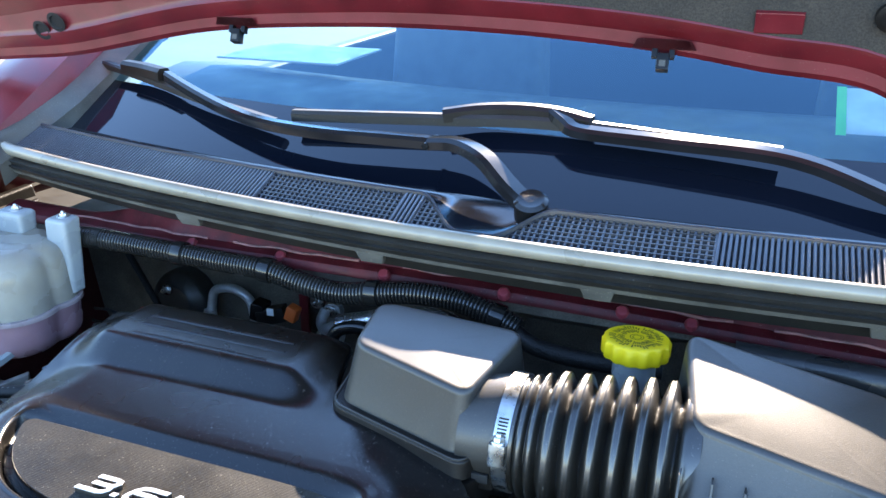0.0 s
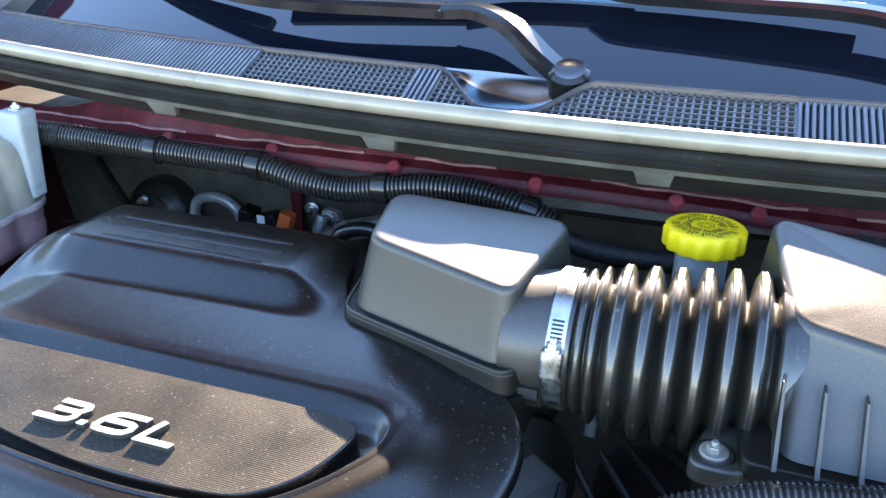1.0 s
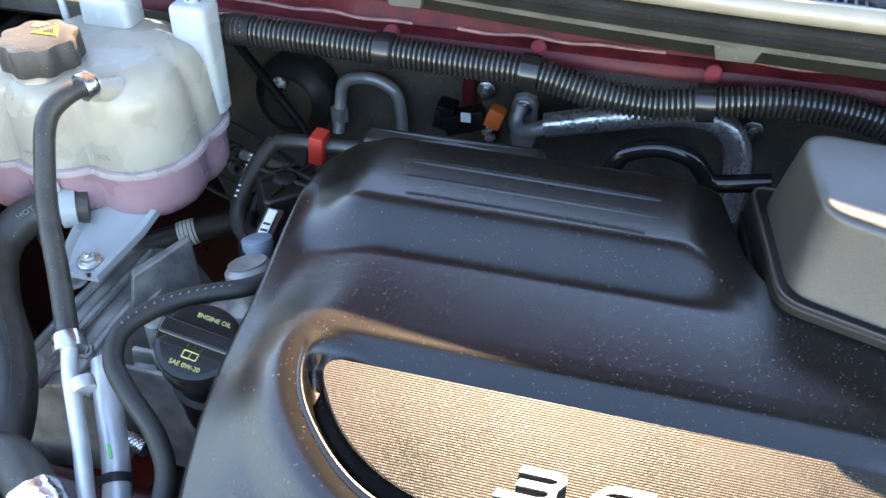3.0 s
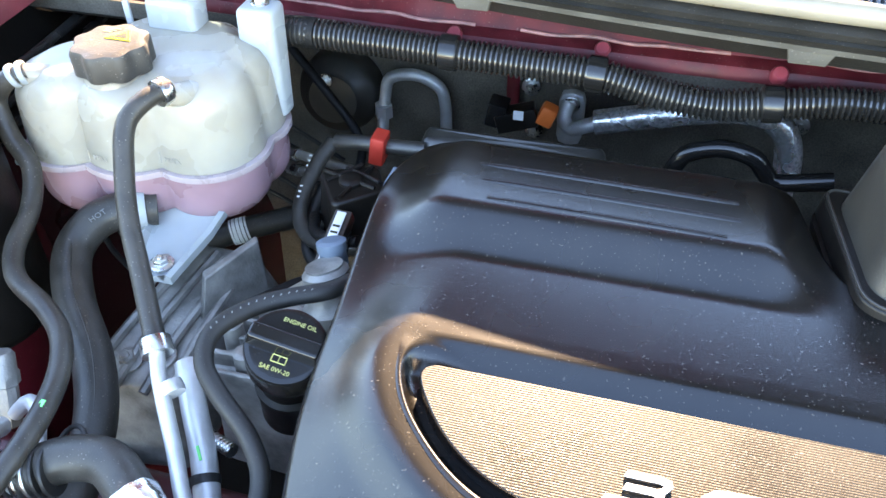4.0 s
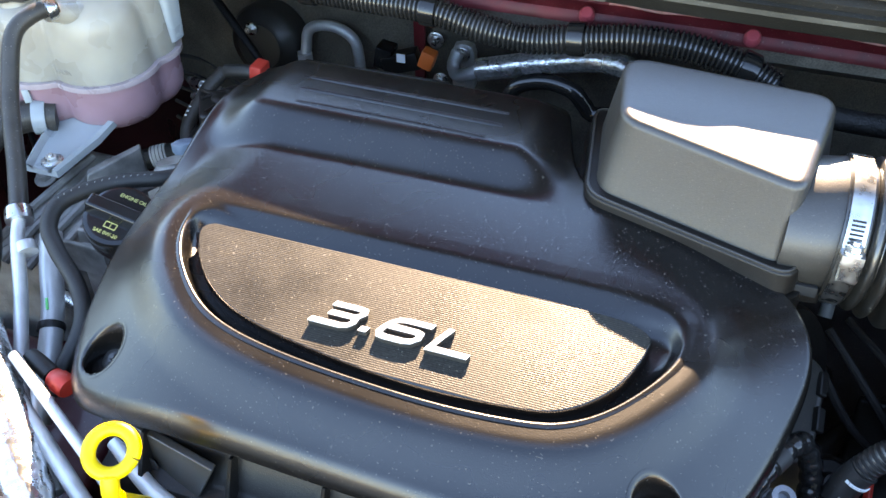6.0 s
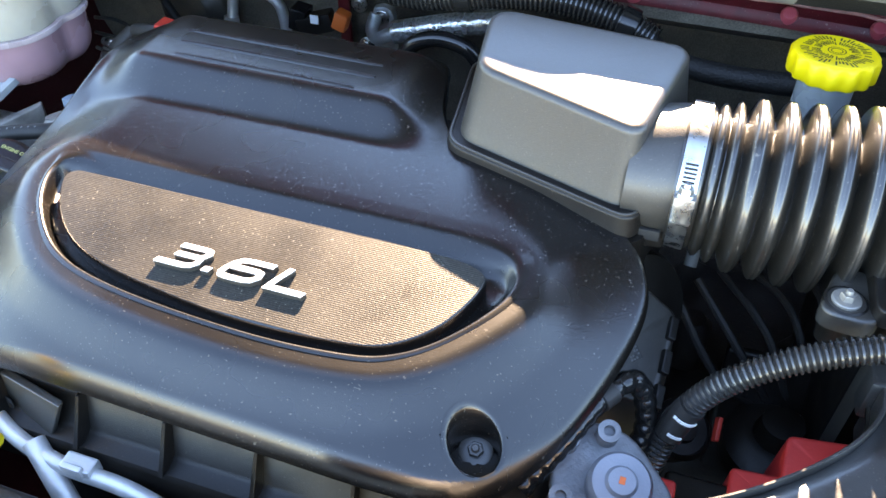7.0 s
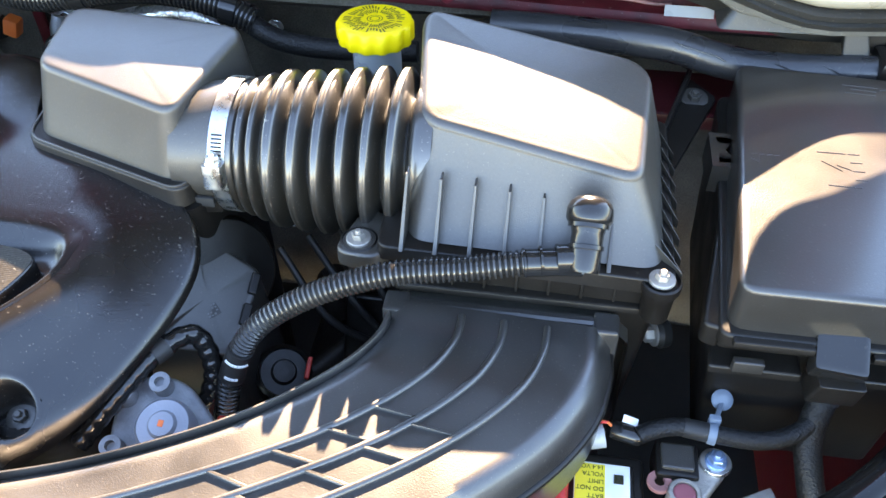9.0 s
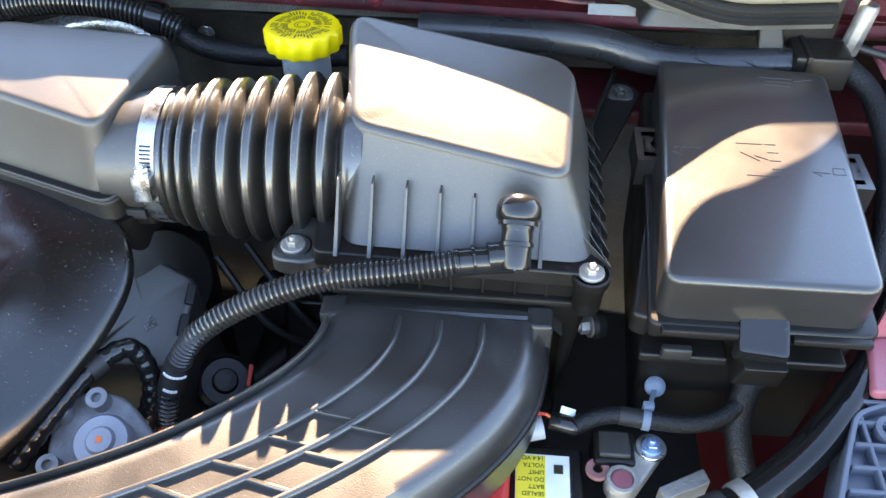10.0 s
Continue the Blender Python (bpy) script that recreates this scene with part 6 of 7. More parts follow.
valve = thing("service_valve", "grey refrigerant service valve on a short pipe", "service valve")
part("stem", moved(turned([(0.010, -0.05), (0.010, -0.014), (0.0125, -0.012), (0.0125, -0.002), (0.0110, 0.0), (0.0110, 0.014), (0.009, 0.017), (0.004, 0.017)], 8), aim((-1.017, 0.518, 0.862), (-0.10, 0.45, 1))), CASTING, valve)
part("line", tube([(-1.005, 0.500, 0.83), (-0.990, 0.505, 0.845), (-0.978, 0.500, 0.848), (-0.968, 0.485, 0.84), (-0.96, 0.46, 0.82)], 0.0065, 14), ALU, valve)
part("elbow", tube([(-1.000, 0.480, 0.840), (-0.990, 0.462, 0.858), (-0.978, 0.440, 0.868), (-0.985, 0.41, 0.865), (-1.01, 0.38, 0.855)], 0.0085, 14), ALU, valve)
clip_band((-0.984, 0.452, 0.863), (0.4, -0.8, 0.3), 0.0095, 0.006, RUBBER, valve, "seal_ring")
clip_band((-0.980, 0.436, 0.868), (0.0, -1, 0.05), 0.0095, 0.006, RUBBER, valve, "seal_ring")

# engine metal seen at the left: mount bracket, head casting, water elbow
bracket = thing("engine_mount", "ribbed grey cast engine mount bracket", "engine mount")
part("arm", block([(-1.010, 0.545, 0.70), (-0.900, 0.56, 0.70), (-0.855, 0.74, 0.76), (-0.97, 0.74, 0.76)], [(-0.985, 0.560, 0.806), (-0.905, 0.575, 0.806), (-0.878, 0.725, 0.846), (-0.960, 0.725, 0.846)], 0.01, 0.006), CAST_MID, bracket)
for o, e in ((-0.040, -0.022), (-0.012, 0.0), (0.018, 0.024), (0.040, 0.036)):
    part("rib", tube([(-0.945 + o, 0.562, 0.806), (-0.935 + o * 0.9, 0.62, 0.824), (-0.92 + e, 0.715, 0.846)], 0.0048, 8), CAST_MID, bracket)
part("web", block([(-0.905, 0.62, 0.78), (-0.86, 0.70, 0.78), (-0.868, 0.712, 0.78), (-0.915, 0.635, 0.78)], [(-0.900, 0.655, 0.868), (-0.872, 0.715, 0.872), (-0.878, 0.722, 0.872), (-0.908, 0.665, 0.868)], 0.003, 0.002), CAST_MID, bracket)
for x, y, z in ((-0.955, 0.590, 0.812), (-0.978, 0.670, 0.836), (-0.925, 0.60, 0.815)):
    part("bolt", moved(hexbolt(0.008, 0.009, 0.013), aim((x, y, z), (0, -0.3, 1))), CAST_MID, bracket)
head = thing("cylinder_head", "grey cast aluminium cylinder head end", "cylinder head")
part("casting", block([(-0.868, 0.570, 0.72), (-0.70, 0.560, 0.72), (-0.70, 0.78, 0.72), (-0.84, 0.78, 0.72)], [(-0.862, 0.572, 0.850), (-0.70, 0.562, 0.860), (-0.70, 0.76, 0.868), (-0.825, 0.650, 0.862)], 0.012, 0.008), CAST_MID, head)
for k in range(5):
    y = 0.558 + k * 0.020
    part("fin", block([(-0.868 + k * 0.006, y, 0.83), (-0.790, y, 0.83), (-0.790, y + 0.006, 0.83), (-0.868 + k * 0.006, y + 0.006, 0.83)], [(-0.862 + k * 0.006, y, 0.866), (-0.790, y, 0.868), (-0.790, y + 0.005, 0.868), (-0.862 + k * 0.006, y + 0.005, 0.866)], 0.002, 0.002), CAST_MID, head)
for x, y in ((-0.846, 0.604), (-0.822, 0.576), (-0.80, 0.63)):
    part("boss", moved(turned([(0.010, -0.02), (0.009, 0.010), (0.005, 0.012)], 18), Matrix.Translation((x, y, 0.866))), CAST_MID, head)
part("thread", ribbed([(-0.84, 0.515, 0.848), (-0.80, 0.50, 0.85)], 0.006, 0.0035, 0.0012, 12), STEEL, head, "short threaded sleeve")
tagged(part("body_rail", block([(-1.20, 0.30, 0.55), (-0.74, 0.30, 0.55), (-0.76, 0.56, 0.55), (-1.20, 0.56, 0.55)], [(-1.18, 0.32, 0.70), (-0.76, 0.32, 0.70), (-0.78, 0.54, 0.72), (-1.18, 0.54, 0.74)], 0.02, 0.012), RED_SHADED), "dark red painted body rail under the pipes", "body rail", kind="structure")
part("water_elbow", moved(turned([(0.028, -0.03), (0.028, 0.006), (0.022, 0.012), (0.0205, 0.020), (0.0205, 0.038), (0.0165, 0.042), (0.0165, 0.044)], 28), aim((-0.762, 0.636, 0.882), (-0.25, 0.25, 1))), CAST_MID, head, "grey water elbow")
part("sensor", moved(turned([(0.012, 0), (0.012, 0.012), (0.0135, 0.014), (0.0135, 0.022), (0.009, 0.024)], 18), aim((-0.772, 0.668, 0.905), (-0.2, 0.3, 1))), TIE, head, "pale blue sensor")
plug = thing("sensor_plug", "grey plug with a printed white strip above the head", "connector")
part("body", moved(box(-0.009, 0.009, -0.008, 0.008, -0.03, 0.03, 0.003), aim((-0.790, 0.712, 0.892), (0.05, 0.8, 0.3))), GREY_PL, plug)
part("strip", moved(box(-0.0045, 0.0045, -0.0004, 0.0004, -0.026, 0.026, 0.0002), aim((-0.790, 0.708, 0.9015), (0.05, 0.8, 0.3))), PRINT, plug, "white printed strip")
for k in range(6):
    part("print_bar", moved(box(-0.0035, 0.0035, -0.0003, 0.0003, -0.0012, 0.0012, 0.0001), aim(Vector((-0.791, 0.692, 0.8962)).lerp(Vector((-0.789, 0.724, 0.9076)), k / 5), (0.05, 0.8, 0.3))), INK, plug)
purge = thing("purge_valve", "black webbed valve module with a red locking tab", "engine valve")
part("body", block([(-0.838, 0.785, 0.860), (-0.775, 0.815, 0.860), (-0.752, 0.768, 0.860), (-0.800, 0.728, 0.860)], [(-0.833, 0.788, 0.912), (-0.778, 0.811, 0.912), (-0.758, 0.768, 0.914), (-0.800, 0.734, 0.914)], 0.010, 0.004), BLACK, purge)
for a, b in (((-0.826, 0.786), (-0.766, 0.768)), ((-0.782, 0.803), (-0.798, 0.742)), ((-0.806, 0.795), (-0.764, 0.778)), ((-0.818, 0.770), (-0.790, 0.806))):
    part("web", tube([(a[0], a[1], 0.9135), ((a[0] + b[0]) / 2, (a[1] + b[1]) / 2, 0.9145), (b[0], b[1], 0.9145)], 0.0022, 8), BLACK, purge)
part("hub", moved(turned([(0.012, -0.004), (0.012, 0.003), (0.009, 0.005), (0.004, 0.005)], 24), Matrix.Translation((-0.795, 0.776, 0.913))), BLACK, purge)
for x, y, z in ((-0.748, 0.778, 0.918),):
    part("locking_tab", moved(box(-0.004, 0.004, -0.007, 0.007, -0.010, 0.010, 0.0015), Matrix.Translation((x, y, z)) @ pose(0, 0, 0, 12, 0, 40)), CLIP_RED, purge, "red locking tab")
part("plug_neck", ribbed([(-0.790, 0.742, 0.895), (-0.785, 0.715, 0.885), (-0.790, 0.690, 0.870)], 0.0075, 0.0045, 0.0012, 14), CONDUIT, purge, "ribbed wire sleeve")
cp = thing("coolant_pipe", "grey coolant pipe with a white paper label", "metal pipe")
part("pipe", tube([(-1.09, 0.83, 0.70), (-1.01, 0.88, 0.716), (-0.94, 0.915, 0.728), (-0.86, 0.95, 0.74)], 0.0150, 18), HOSE, cp)
clip_band((-1.000, 0.885, 0.718), (0.8, 0.45, 0.15), 0.0152, 0.022, PRINT, cp, "label", "white paper label")
for k in range(4):
    clip_band(Vector((-1.007, 0.8815, 0.7168)).lerp(Vector((-0.993, 0.8885, 0.7192)), k / 3), (0.8, 0.45, 0.15), 0.0154, 0.0012, INK, cp, "print_bar")
pipe("vent_hose", "thin dark hose running behind the engine mount", "hose", [(-0.848, 0.840, 0.862), (-0.852, 0.800, 0.845), (-0.846, 0.762, 0.828), (-0.825, 0.735, 0.82), (-0.84, 0.70, 0.83), (-0.865, 0.655, 0.84)], 0.0065, RUBBER)
pipe("ribbed_sleeve", "short grey corrugated sleeve over a wire", "wiring harness", [(-0.838, 0.775, 0.862), (-0.825, 0.745, 0.868), (-0.80, 0.728, 0.878), (-0.770, 0.722, 0.886)], 0.006, BRAID)
tagged(part("amber_bracket", moved(box(-0.022, 0.022, -0.006, 0.006, -0.002, 0.002, 0.001), Matrix.Translation((-0.815, 0.675, 0.858)) @ pose(0, 0, 0, 10, -20, 35)), SUN_TAN), "tan metal tab beside the water elbow", "bracket")
for k in range(5):
    a = (-0.99 - 0.012 * k, 0.93 + 0.02 * k, 0.76 + 0.012 * k)
    pipe("wire", "thin dark wire behind the reservoir", "wire", [a, (a[0] + 0.06, a[1] - 0.01, a[2] - 0.02 + 0.006 * k), (a[0] + 0.14, a[1] - 0.05 + 0.012 * k, a[2] - 0.05)], 0.0028, RUBBER, 8)
for k in range(3):
    pipe("wire", "thin dark wire under the reservoir", "wire", [(-1.10 + 0.01 * k, 0.80 - 0.025 * k, 0.86), (-1.04, 0.745 - 0.02 * k, 0.858 - 0.008 * k), (-0.98, 0.69 - 0.015 * k, 0.855)], 0.003, RUBBER, 8)
side = thing("black_canister", "tall black plastic canister with a domed top", "canister")
sm = aim((-1.152, 0.625, 0.785), (-0.004, 0.01, 0.28))
part("body", moved(turned([(0.066, 0.0), (0.073, 0.006), (0.0755, 0.018), (0.0765, 0.205), (0.0755, 0.212), (0.0755, 0.222), (0.074, 0.238), (0.068, 0.256), (0.055, 0.270), (0.034, 0.280), (0.004, 0.283)], 56), sm), BLACK, side)
part("seam", moved(turned([(0.0760, 0.203), (0.0785, 0.205), (0.0785, 0.209), (0.0760, 0.211)], 56), sm), BLACK, side)
liner = thing("cable_trough", "black moulded cable trough with wires along the wing", "cable trough")
part("tray", block([(-1.246, 0.70, 0.88), (-1.200, 0.70, 0.88), (-1.205, 1.10, 0.90), (-1.246, 1.10, 0.90)], [(-1.244, 0.70, 0.985), (-1.222, 0.70, 0.985), (-1.225, 1.10, 0.990), (-1.244, 1.10, 0.990)], 0.006, 0.006), BLACK, liner)
for k in range(3):
    part("wire", tube([(-1.190 + 0.004 * k, 0.70, 0.905 + 0.026 * k), (-1.196 + 0.003 * k, 0.82, 0.900 + 0.028 * k), (-1.192 + 0.004 * k, 0.95, 0.912 + 0.026 * k), (-1.198, 1.08, 0.915 + 0.026 * k)], 0.006, 10), CONDUIT, liner)
tower = part("strut_tower", loft([[Vector((-1.215 + 0.10 * math.sin(a) * u, 0.60 - 0.17 * math.cos(a), z)) for a in np.linspace(0.0, math.pi, 20)] for u, z in ((1.35, 0.45), (1.2, 0.72), (1.1, 0.80), (0.85, 0.835), (0.2, 0.845))], caps=False, closed=False), RED)
tagged(tower, "dark red painted strut tower at the bay's side", "strut tower", kind="structure")
coup = thing("quick_coupling", "ribbed black and white hose coupling", "coupling")
part("sleeve", tube([(-0.965, 0.425, 0.868), (-0.945, 0.428, 0.870), (-0.925, 0.432, 0.872)], 0.015, 16), ALU, coup)
for k in range(4):
    clip_band((-0.952 + k * 0.007, 0.4265 + k * 0.0013, 0.8693 + k * 0.0007), (1, 0.2, 0.1), 0.0155, 0.003, RUBBER, coup, "ring")
part("wire_clip", tube([(-0.925, 0.455, 0.868), (-0.915, 0.470, 0.880), (-0.900, 0.468, 0.888), (-0.888, 0.455, 0.885)], 0.002, 8), RUBBER, coup)

# long block, timing cover and dark undergrowth below it all
eng = thing("engine_block", "dark engine block below the cover", "engine block")
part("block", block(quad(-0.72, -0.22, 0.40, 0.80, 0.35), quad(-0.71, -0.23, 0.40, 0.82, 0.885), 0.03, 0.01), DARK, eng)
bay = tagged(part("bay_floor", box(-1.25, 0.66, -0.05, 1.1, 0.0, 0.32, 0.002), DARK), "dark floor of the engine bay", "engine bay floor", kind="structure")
dip = thing("dipstick", "oil dipstick with a yellow plastic ring handle", "dipstick")
rg = [Vector((0.0145 * math.cos(k * 2 * math.pi / 28), 0.0145 * math.sin(k * 2 * math.pi / 28), 0)) for k in range(29)]
part("ring_handle", moved(tube(rg, 0.0048, 12, smooth_path=False), aim((-0.606, 0.326, 0.948), (0.25, -0.45, 1))), YELLOW, dip, "yellow ring handle")
part("stem", tube([(-0.600, 0.313, 0.942), (-0.598, 0.308, 0.925), (-0.60, 0.33, 0.88)], 0.006, 10), YELLOW, dip)
fp = thing("front_pipe", "pale bare aluminium pipe in front of the engine", "metal pipe")
part("pipe", tube([(-0.655, 0.368, 0.880), (-0.610, 0.346, 0.868), (-0.560, 0.336, 0.863), (-0.500, 0.334, 0.862), (-0.440, 0.325, 0.856), (-0.38, 0.315, 0.84)], 0.0064, 16), ALU, fp)
part("branch", tube([(-0.585, 0.343, 0.868), (-0.555, 0.325, 0.850), (-0.53, 0.31, 0.82)], 0.0085, 14), ALU, fp)
part("clip", box(-0.553, -0.527, 0.330, 0.344, 0.861, 0.873, 0.002), ALU, fp, "pale metal clip")
part("clip_tongue", box(-0.548, -0.532, 0.328, 0.333, 0.868, 0.8765, 0.001), ALU, fp)
for x, y in ((-0.520, 0.308), (-0.492, 0.304)):
    part("union_nut", moved(hexbolt(0.0075, 0.010, 0.0095), aim((x, y, 0.838), (0.15, -0.3, 1))), ALU, fp, "pale union nut")
for a, b, r in (((-0.775, 0.406, 0.893), (-0.62, 0.325, 0.885), 0.0045), ((-0.752, 0.377, 0.880), (-0.63, 0.31, 0.862), 0.0062)):
    pipe("guide_tube", "bare metal guide tube in front of the engine", "metal pipe", [a, Vector(a).lerp(Vector(b), 0.5), b], r, ALU)
pipe("sensor_wire", "thin black wire with a grey clip beside the foil hose", "wire", [(-0.870, 0.470, 0.785), (-0.861, 0.451, 0.798), (-0.851, 0.430, 0.800), (-0.838, 0.408, 0.802), (-0.832, 0.394, 0.800), (-0.836, 0.375, 0.79)], 0.0035, RUBBER, 10)
tagged(part("wire_clip", moved(box(-0.014, 0.014, -0.005, 0.005, -0.004, 0.004, 0.0015), Matrix.Translation((-0.822, 0.394, 0.802)) @ pose(0, 0, 0, 0, 0, 8)), CAST_MID), "grey clip holding a thin black wire", "clip")
redp = thing("red_plug", "round red plastic plug on a black sensor", "plug")
part("cap", moved(turned([(0.0085, -0.010), (0.0095, -0.008), (0.0095, 0.002), (0.0080, 0.004), (0.0080, 0.008), (0.006, 0.010)], 24), aim((-0.728, 0.400, 0.884), (-0.95, 0.25, 0.1))), CLIP_RED, redp)
part("sensor", tube([(-0.738, 0.403, 0.885), (-0.752, 0.408, 0.887), (-0.770, 0.414, 0.886)], 0.0075, 16), BLACK, redp, "black sensor body")


# ---- right of the engine: throttle body, valve, battery ----
thr = thing("throttle_body", "black throttle body with a small square code label", "throttle body")
part("body", moved(turned([(0.045, -0.05), (0.050, -0.04), (0.050, 0.015), (0.046, 0.02), (0.02, 0.022)], 40), aim((-0.195, 0.60, 0.885), (0.55, -0.35, 0.35))), BLACK, thr)
part("shroud", block([(-0.235, 0.485, 0.78), (-0.150, 0.505, 0.78), (-0.150, 0.615, 0.78), (-0.235, 0.615, 0.78)], [(-0.218, 0.500, 0.899), (-0.158, 0.522, 0.866), (-0.152, 0.600, 0.890), (-0.215, 0.606, 0.932)], 0.012, 0.004), GREY_PL, thr, "smooth dark plastic cover plate")
for k in range(3):
    part("cover_step", moved(box(-0.004, 0.004, -0.010, 0.010, -0.003, 0.003, 0.0015), aim((-0.156, 0.530 + 0.028 * k, 0.868 + 0.0095 * k), (0.5, -0.3, 0.81))), BLACK, thr)
cm = aim((-0.1813, 0.5488, 0.8895), (0.5, -0.3, 0.81), 45)
part("code_label", moved(box(-0.0062, 0.0062, -0.0062, 0.0062, -0.002, 0.0004, 0.0002), cm), TRIM_DARK, thr, "small worn square label")
for k in range(16):
    if k in (3, 6, 9):
        continue
    part("code_dot", moved(box(-0.0052 + 0.0028 * (k % 4), -0.0034 + 0.0028 * (k % 4), -0.0052 + 0.0028 * (k // 4), -0.0034 + 0.0028 * (k // 4) - 0.0006 * (k % 2), 0.0004, 0.0006, 0.0001), cm), PRINT_DIM, thr)
part("actuator", moved(turned([(0.026, -0.03), (0.026, -0.004), (0.022, 0.0), (0.021, -0.003), (0.012, -0.003), (0.010, 0.003), (0.004, 0.004)], 30), aim((-0.128, 0.548, 0.815), (0.3, -0.4, 0.8))), BLACK, thr, "black actuator housing")
part("red_seal", moved(box(-0.002, 0.002, -0.010, 0.010, -0.003, 0.003, 0.001), Matrix.Translation((-0.104, 0.548, 0.825)) @ pose(0, 0, 0, 30, 20, 10)), CLIP_RED, thr, "red locking strip")
loop = thing("wiring_loom", "spiral-wrapped black wiring loom under the cover's edge", "wiring harness")
part("wrap", ribbed([(-0.235, 0.41, 0.885), (-0.215, 0.44, 0.905), (-0.195, 0.48, 0.915), (-0.175, 0.505, 0.91), (-0.162, 0.495, 0.88), (-0.168, 0.47, 0.85)], 0.0084, 0.0105, 0.0008, 16, duty=0.8), GLOSS, loop)
part("tape_band", tube([(-0.197, 0.476, 0.9145), (-0.190, 0.487, 0.9150)], 0.0088, 16, smooth_path=False), RUBBER, loop)
egr = thing("exhaust_valve", "grey cast valve with a round painted cap and an orange dot", "engine valve")
part("plate", moved(block([(-0.045, -0.03, 0), (0.02, -0.045, 0), (0.045, -0.005, 0), (-0.005, 0.04, 0), (-0.05, 0.03, 0)], [(-0.045, -0.03, 0.010), (0.02, -0.045, 0.010), (0.045, -0.005, 0.010), (-0.005, 0.04, 0.010), (-0.05, 0.03, 0.010)], 0.022, 0.003), Matrix.Translation((-0.172, 0.440, 0.875)) @ pose(0, 0, 0, 18, 5, 0)), CAST_DARK, egr)
vm = Matrix.Translation((-0.173, 0.432, 0.8815)) @ pose(0, 0, 0, 18, 5, 0)
part("round_cap", moved(turned([(0.0215, 0), (0.0215, 0.018), (0.019, 0.022), (0.011, 0.0225), (0.009, 0.026), (0.004, 0.0265)], 40), vm), GREY_CAP, egr, "blue-grey painted round cap")
part("paint_dot", moved(box(-0.002, 0.002, -0.0025, 0.0025, 0.0266, 0.0270, 0.0002), vm), ORANGE, egr, "orange paint dot")
for x, y in ((-0.04, 0.02), (-0.035, -0.02), (-0.015, 0.033)):
    part("lug", moved(turned([(0.008, 0), (0.008, 0.016), (0.004, 0.016), (0.004, 0.010)], 18), vm @ Matrix.Translation((x, y, 0))), CAST_DARK, egr)

under = thing("gearbox", "gearbox and mounts deep in the bay, coloured dark as shade", "gearbox")
part("case", block(quad(-0.20, 0.20, 0.56, 0.95, 0.40), quad(-0.16, 0.10, 0.60, 0.92, 0.70), 0.05, 0.04), DEEP_METAL, under)
part("rib", tube([(-0.15, 0.62, 0.70), (-0.08, 0.70, 0.712), (0.0, 0.80, 0.70)], 0.012, 10), DEEP_METAL, under)
part("lug", moved(turned([(0.02, -0.03), (0.02, 0.02), (0.012, 0.03)], 18), Matrix.Translation((-0.13, 0.72, 0.74))), DEEP_METAL, under)
part("mount_dish", moved(turned([(0.045, -0.02), (0.045, 0.0), (0.030, 0.012), (0.022, 0.012), (0.018, 0.03), (0.006, 0.032)], 30), Matrix.Translation((-0.045, 0.60, 0.76))), BLACK, under, "round black rubber mount")
part("strap", block(quad(-0.10, -0.02, 0.60, 0.63, 0.70), quad(-0.10, -0.02, 0.66, 0.67, 0.80), 0.01, 0.004), BLACK, under)
for k in range(5):
    pipe("wire", "thin dark wire deep in the bay", "wire", [(-0.16 + 0.02 * k, 0.66 + 0.03 * k, 0.86 - 0.01 * k), (-0.11 + 0.02 * k, 0.63 + 0.02 * k, 0.80 + 0.01 * k), (-0.06 + 0.015 * k, 0.64, 0.75)], 0.004, RUBBER, 8)
tagged(part("wire_end", tube([(-0.158, 0.70, 0.90), (-0.150, 0.69, 0.885), (-0.150, 0.68, 0.872)], 0.006, 10), PRINT_DIM), "pale wire end below the bellows", "wire")
bat = thing("battery", "black car battery with red terminal covers and a yellow label", "car battery")
part("case", block(quad(-0.14, 0.188, 0.335, 0.488, 0.64), quad(-0.14, 0.188, 0.335, 0.488, 0.842), 0.006, 0.004), BLACK, bat)
part("red_cover", block([(0.05, 0.40, 0.83), (0.131, 0.40, 0.83), (0.133, 0.478, 0.83), (0.05, 0.478, 0.83)], [(0.055, 0.405, 0.862), (0.127, 0.405, 0.862), (0.129, 0.474, 0.862), (0.055, 0.470, 0.862)], 0.006, 0.004), RED_COVER, bat, "red plastic terminal cover")
part("red_cover", block(quad(-0.097, -0.050, 0.462, 0.503, 0.80), [(-0.095, 0.466, 0.848), (-0.052, 0.466, 0.848), (-0.052, 0.501, 0.852), (-0.095, 0.499, 0.850)], 0.004, 0.003), RED_COVER, bat, "red plastic terminal cover")
part("red_cover", block([(-0.066, 0.470, 0.80), (0.010, 0.480, 0.80), (0.012, 0.542, 0.80), (-0.064, 0.534, 0.80)], [(-0.062, 0.474, 0.852), (0.006, 0.484, 0.852), (0.006, 0.538, 0.866), (-0.060, 0.530, 0.864)], 0.006, 0.003), RED_COVER, bat, "red plastic terminal cover")
part("red_cover", block(quad(-0.158, -0.130, 0.425, 0.478, 0.78), [(-0.157, 0.430, 0.846), (-0.131, 0.430, 0.846), (-0.131, 0.474, 0.850), (-0.157, 0.474, 0.850)], 0.004, 0.003), RED_COVER, bat, "red plastic cover")
lab = part("label", box(0.134, 0.1765, 0.420, 0.475, 0.846, 0.8475, 0.0004), PRINT, bat, "white and yellow printed label")
part("label_carrier", box(0.130, 0.180, 0.400, 0.478, 0.838, 0.8462, 0.003), BLACK, bat)
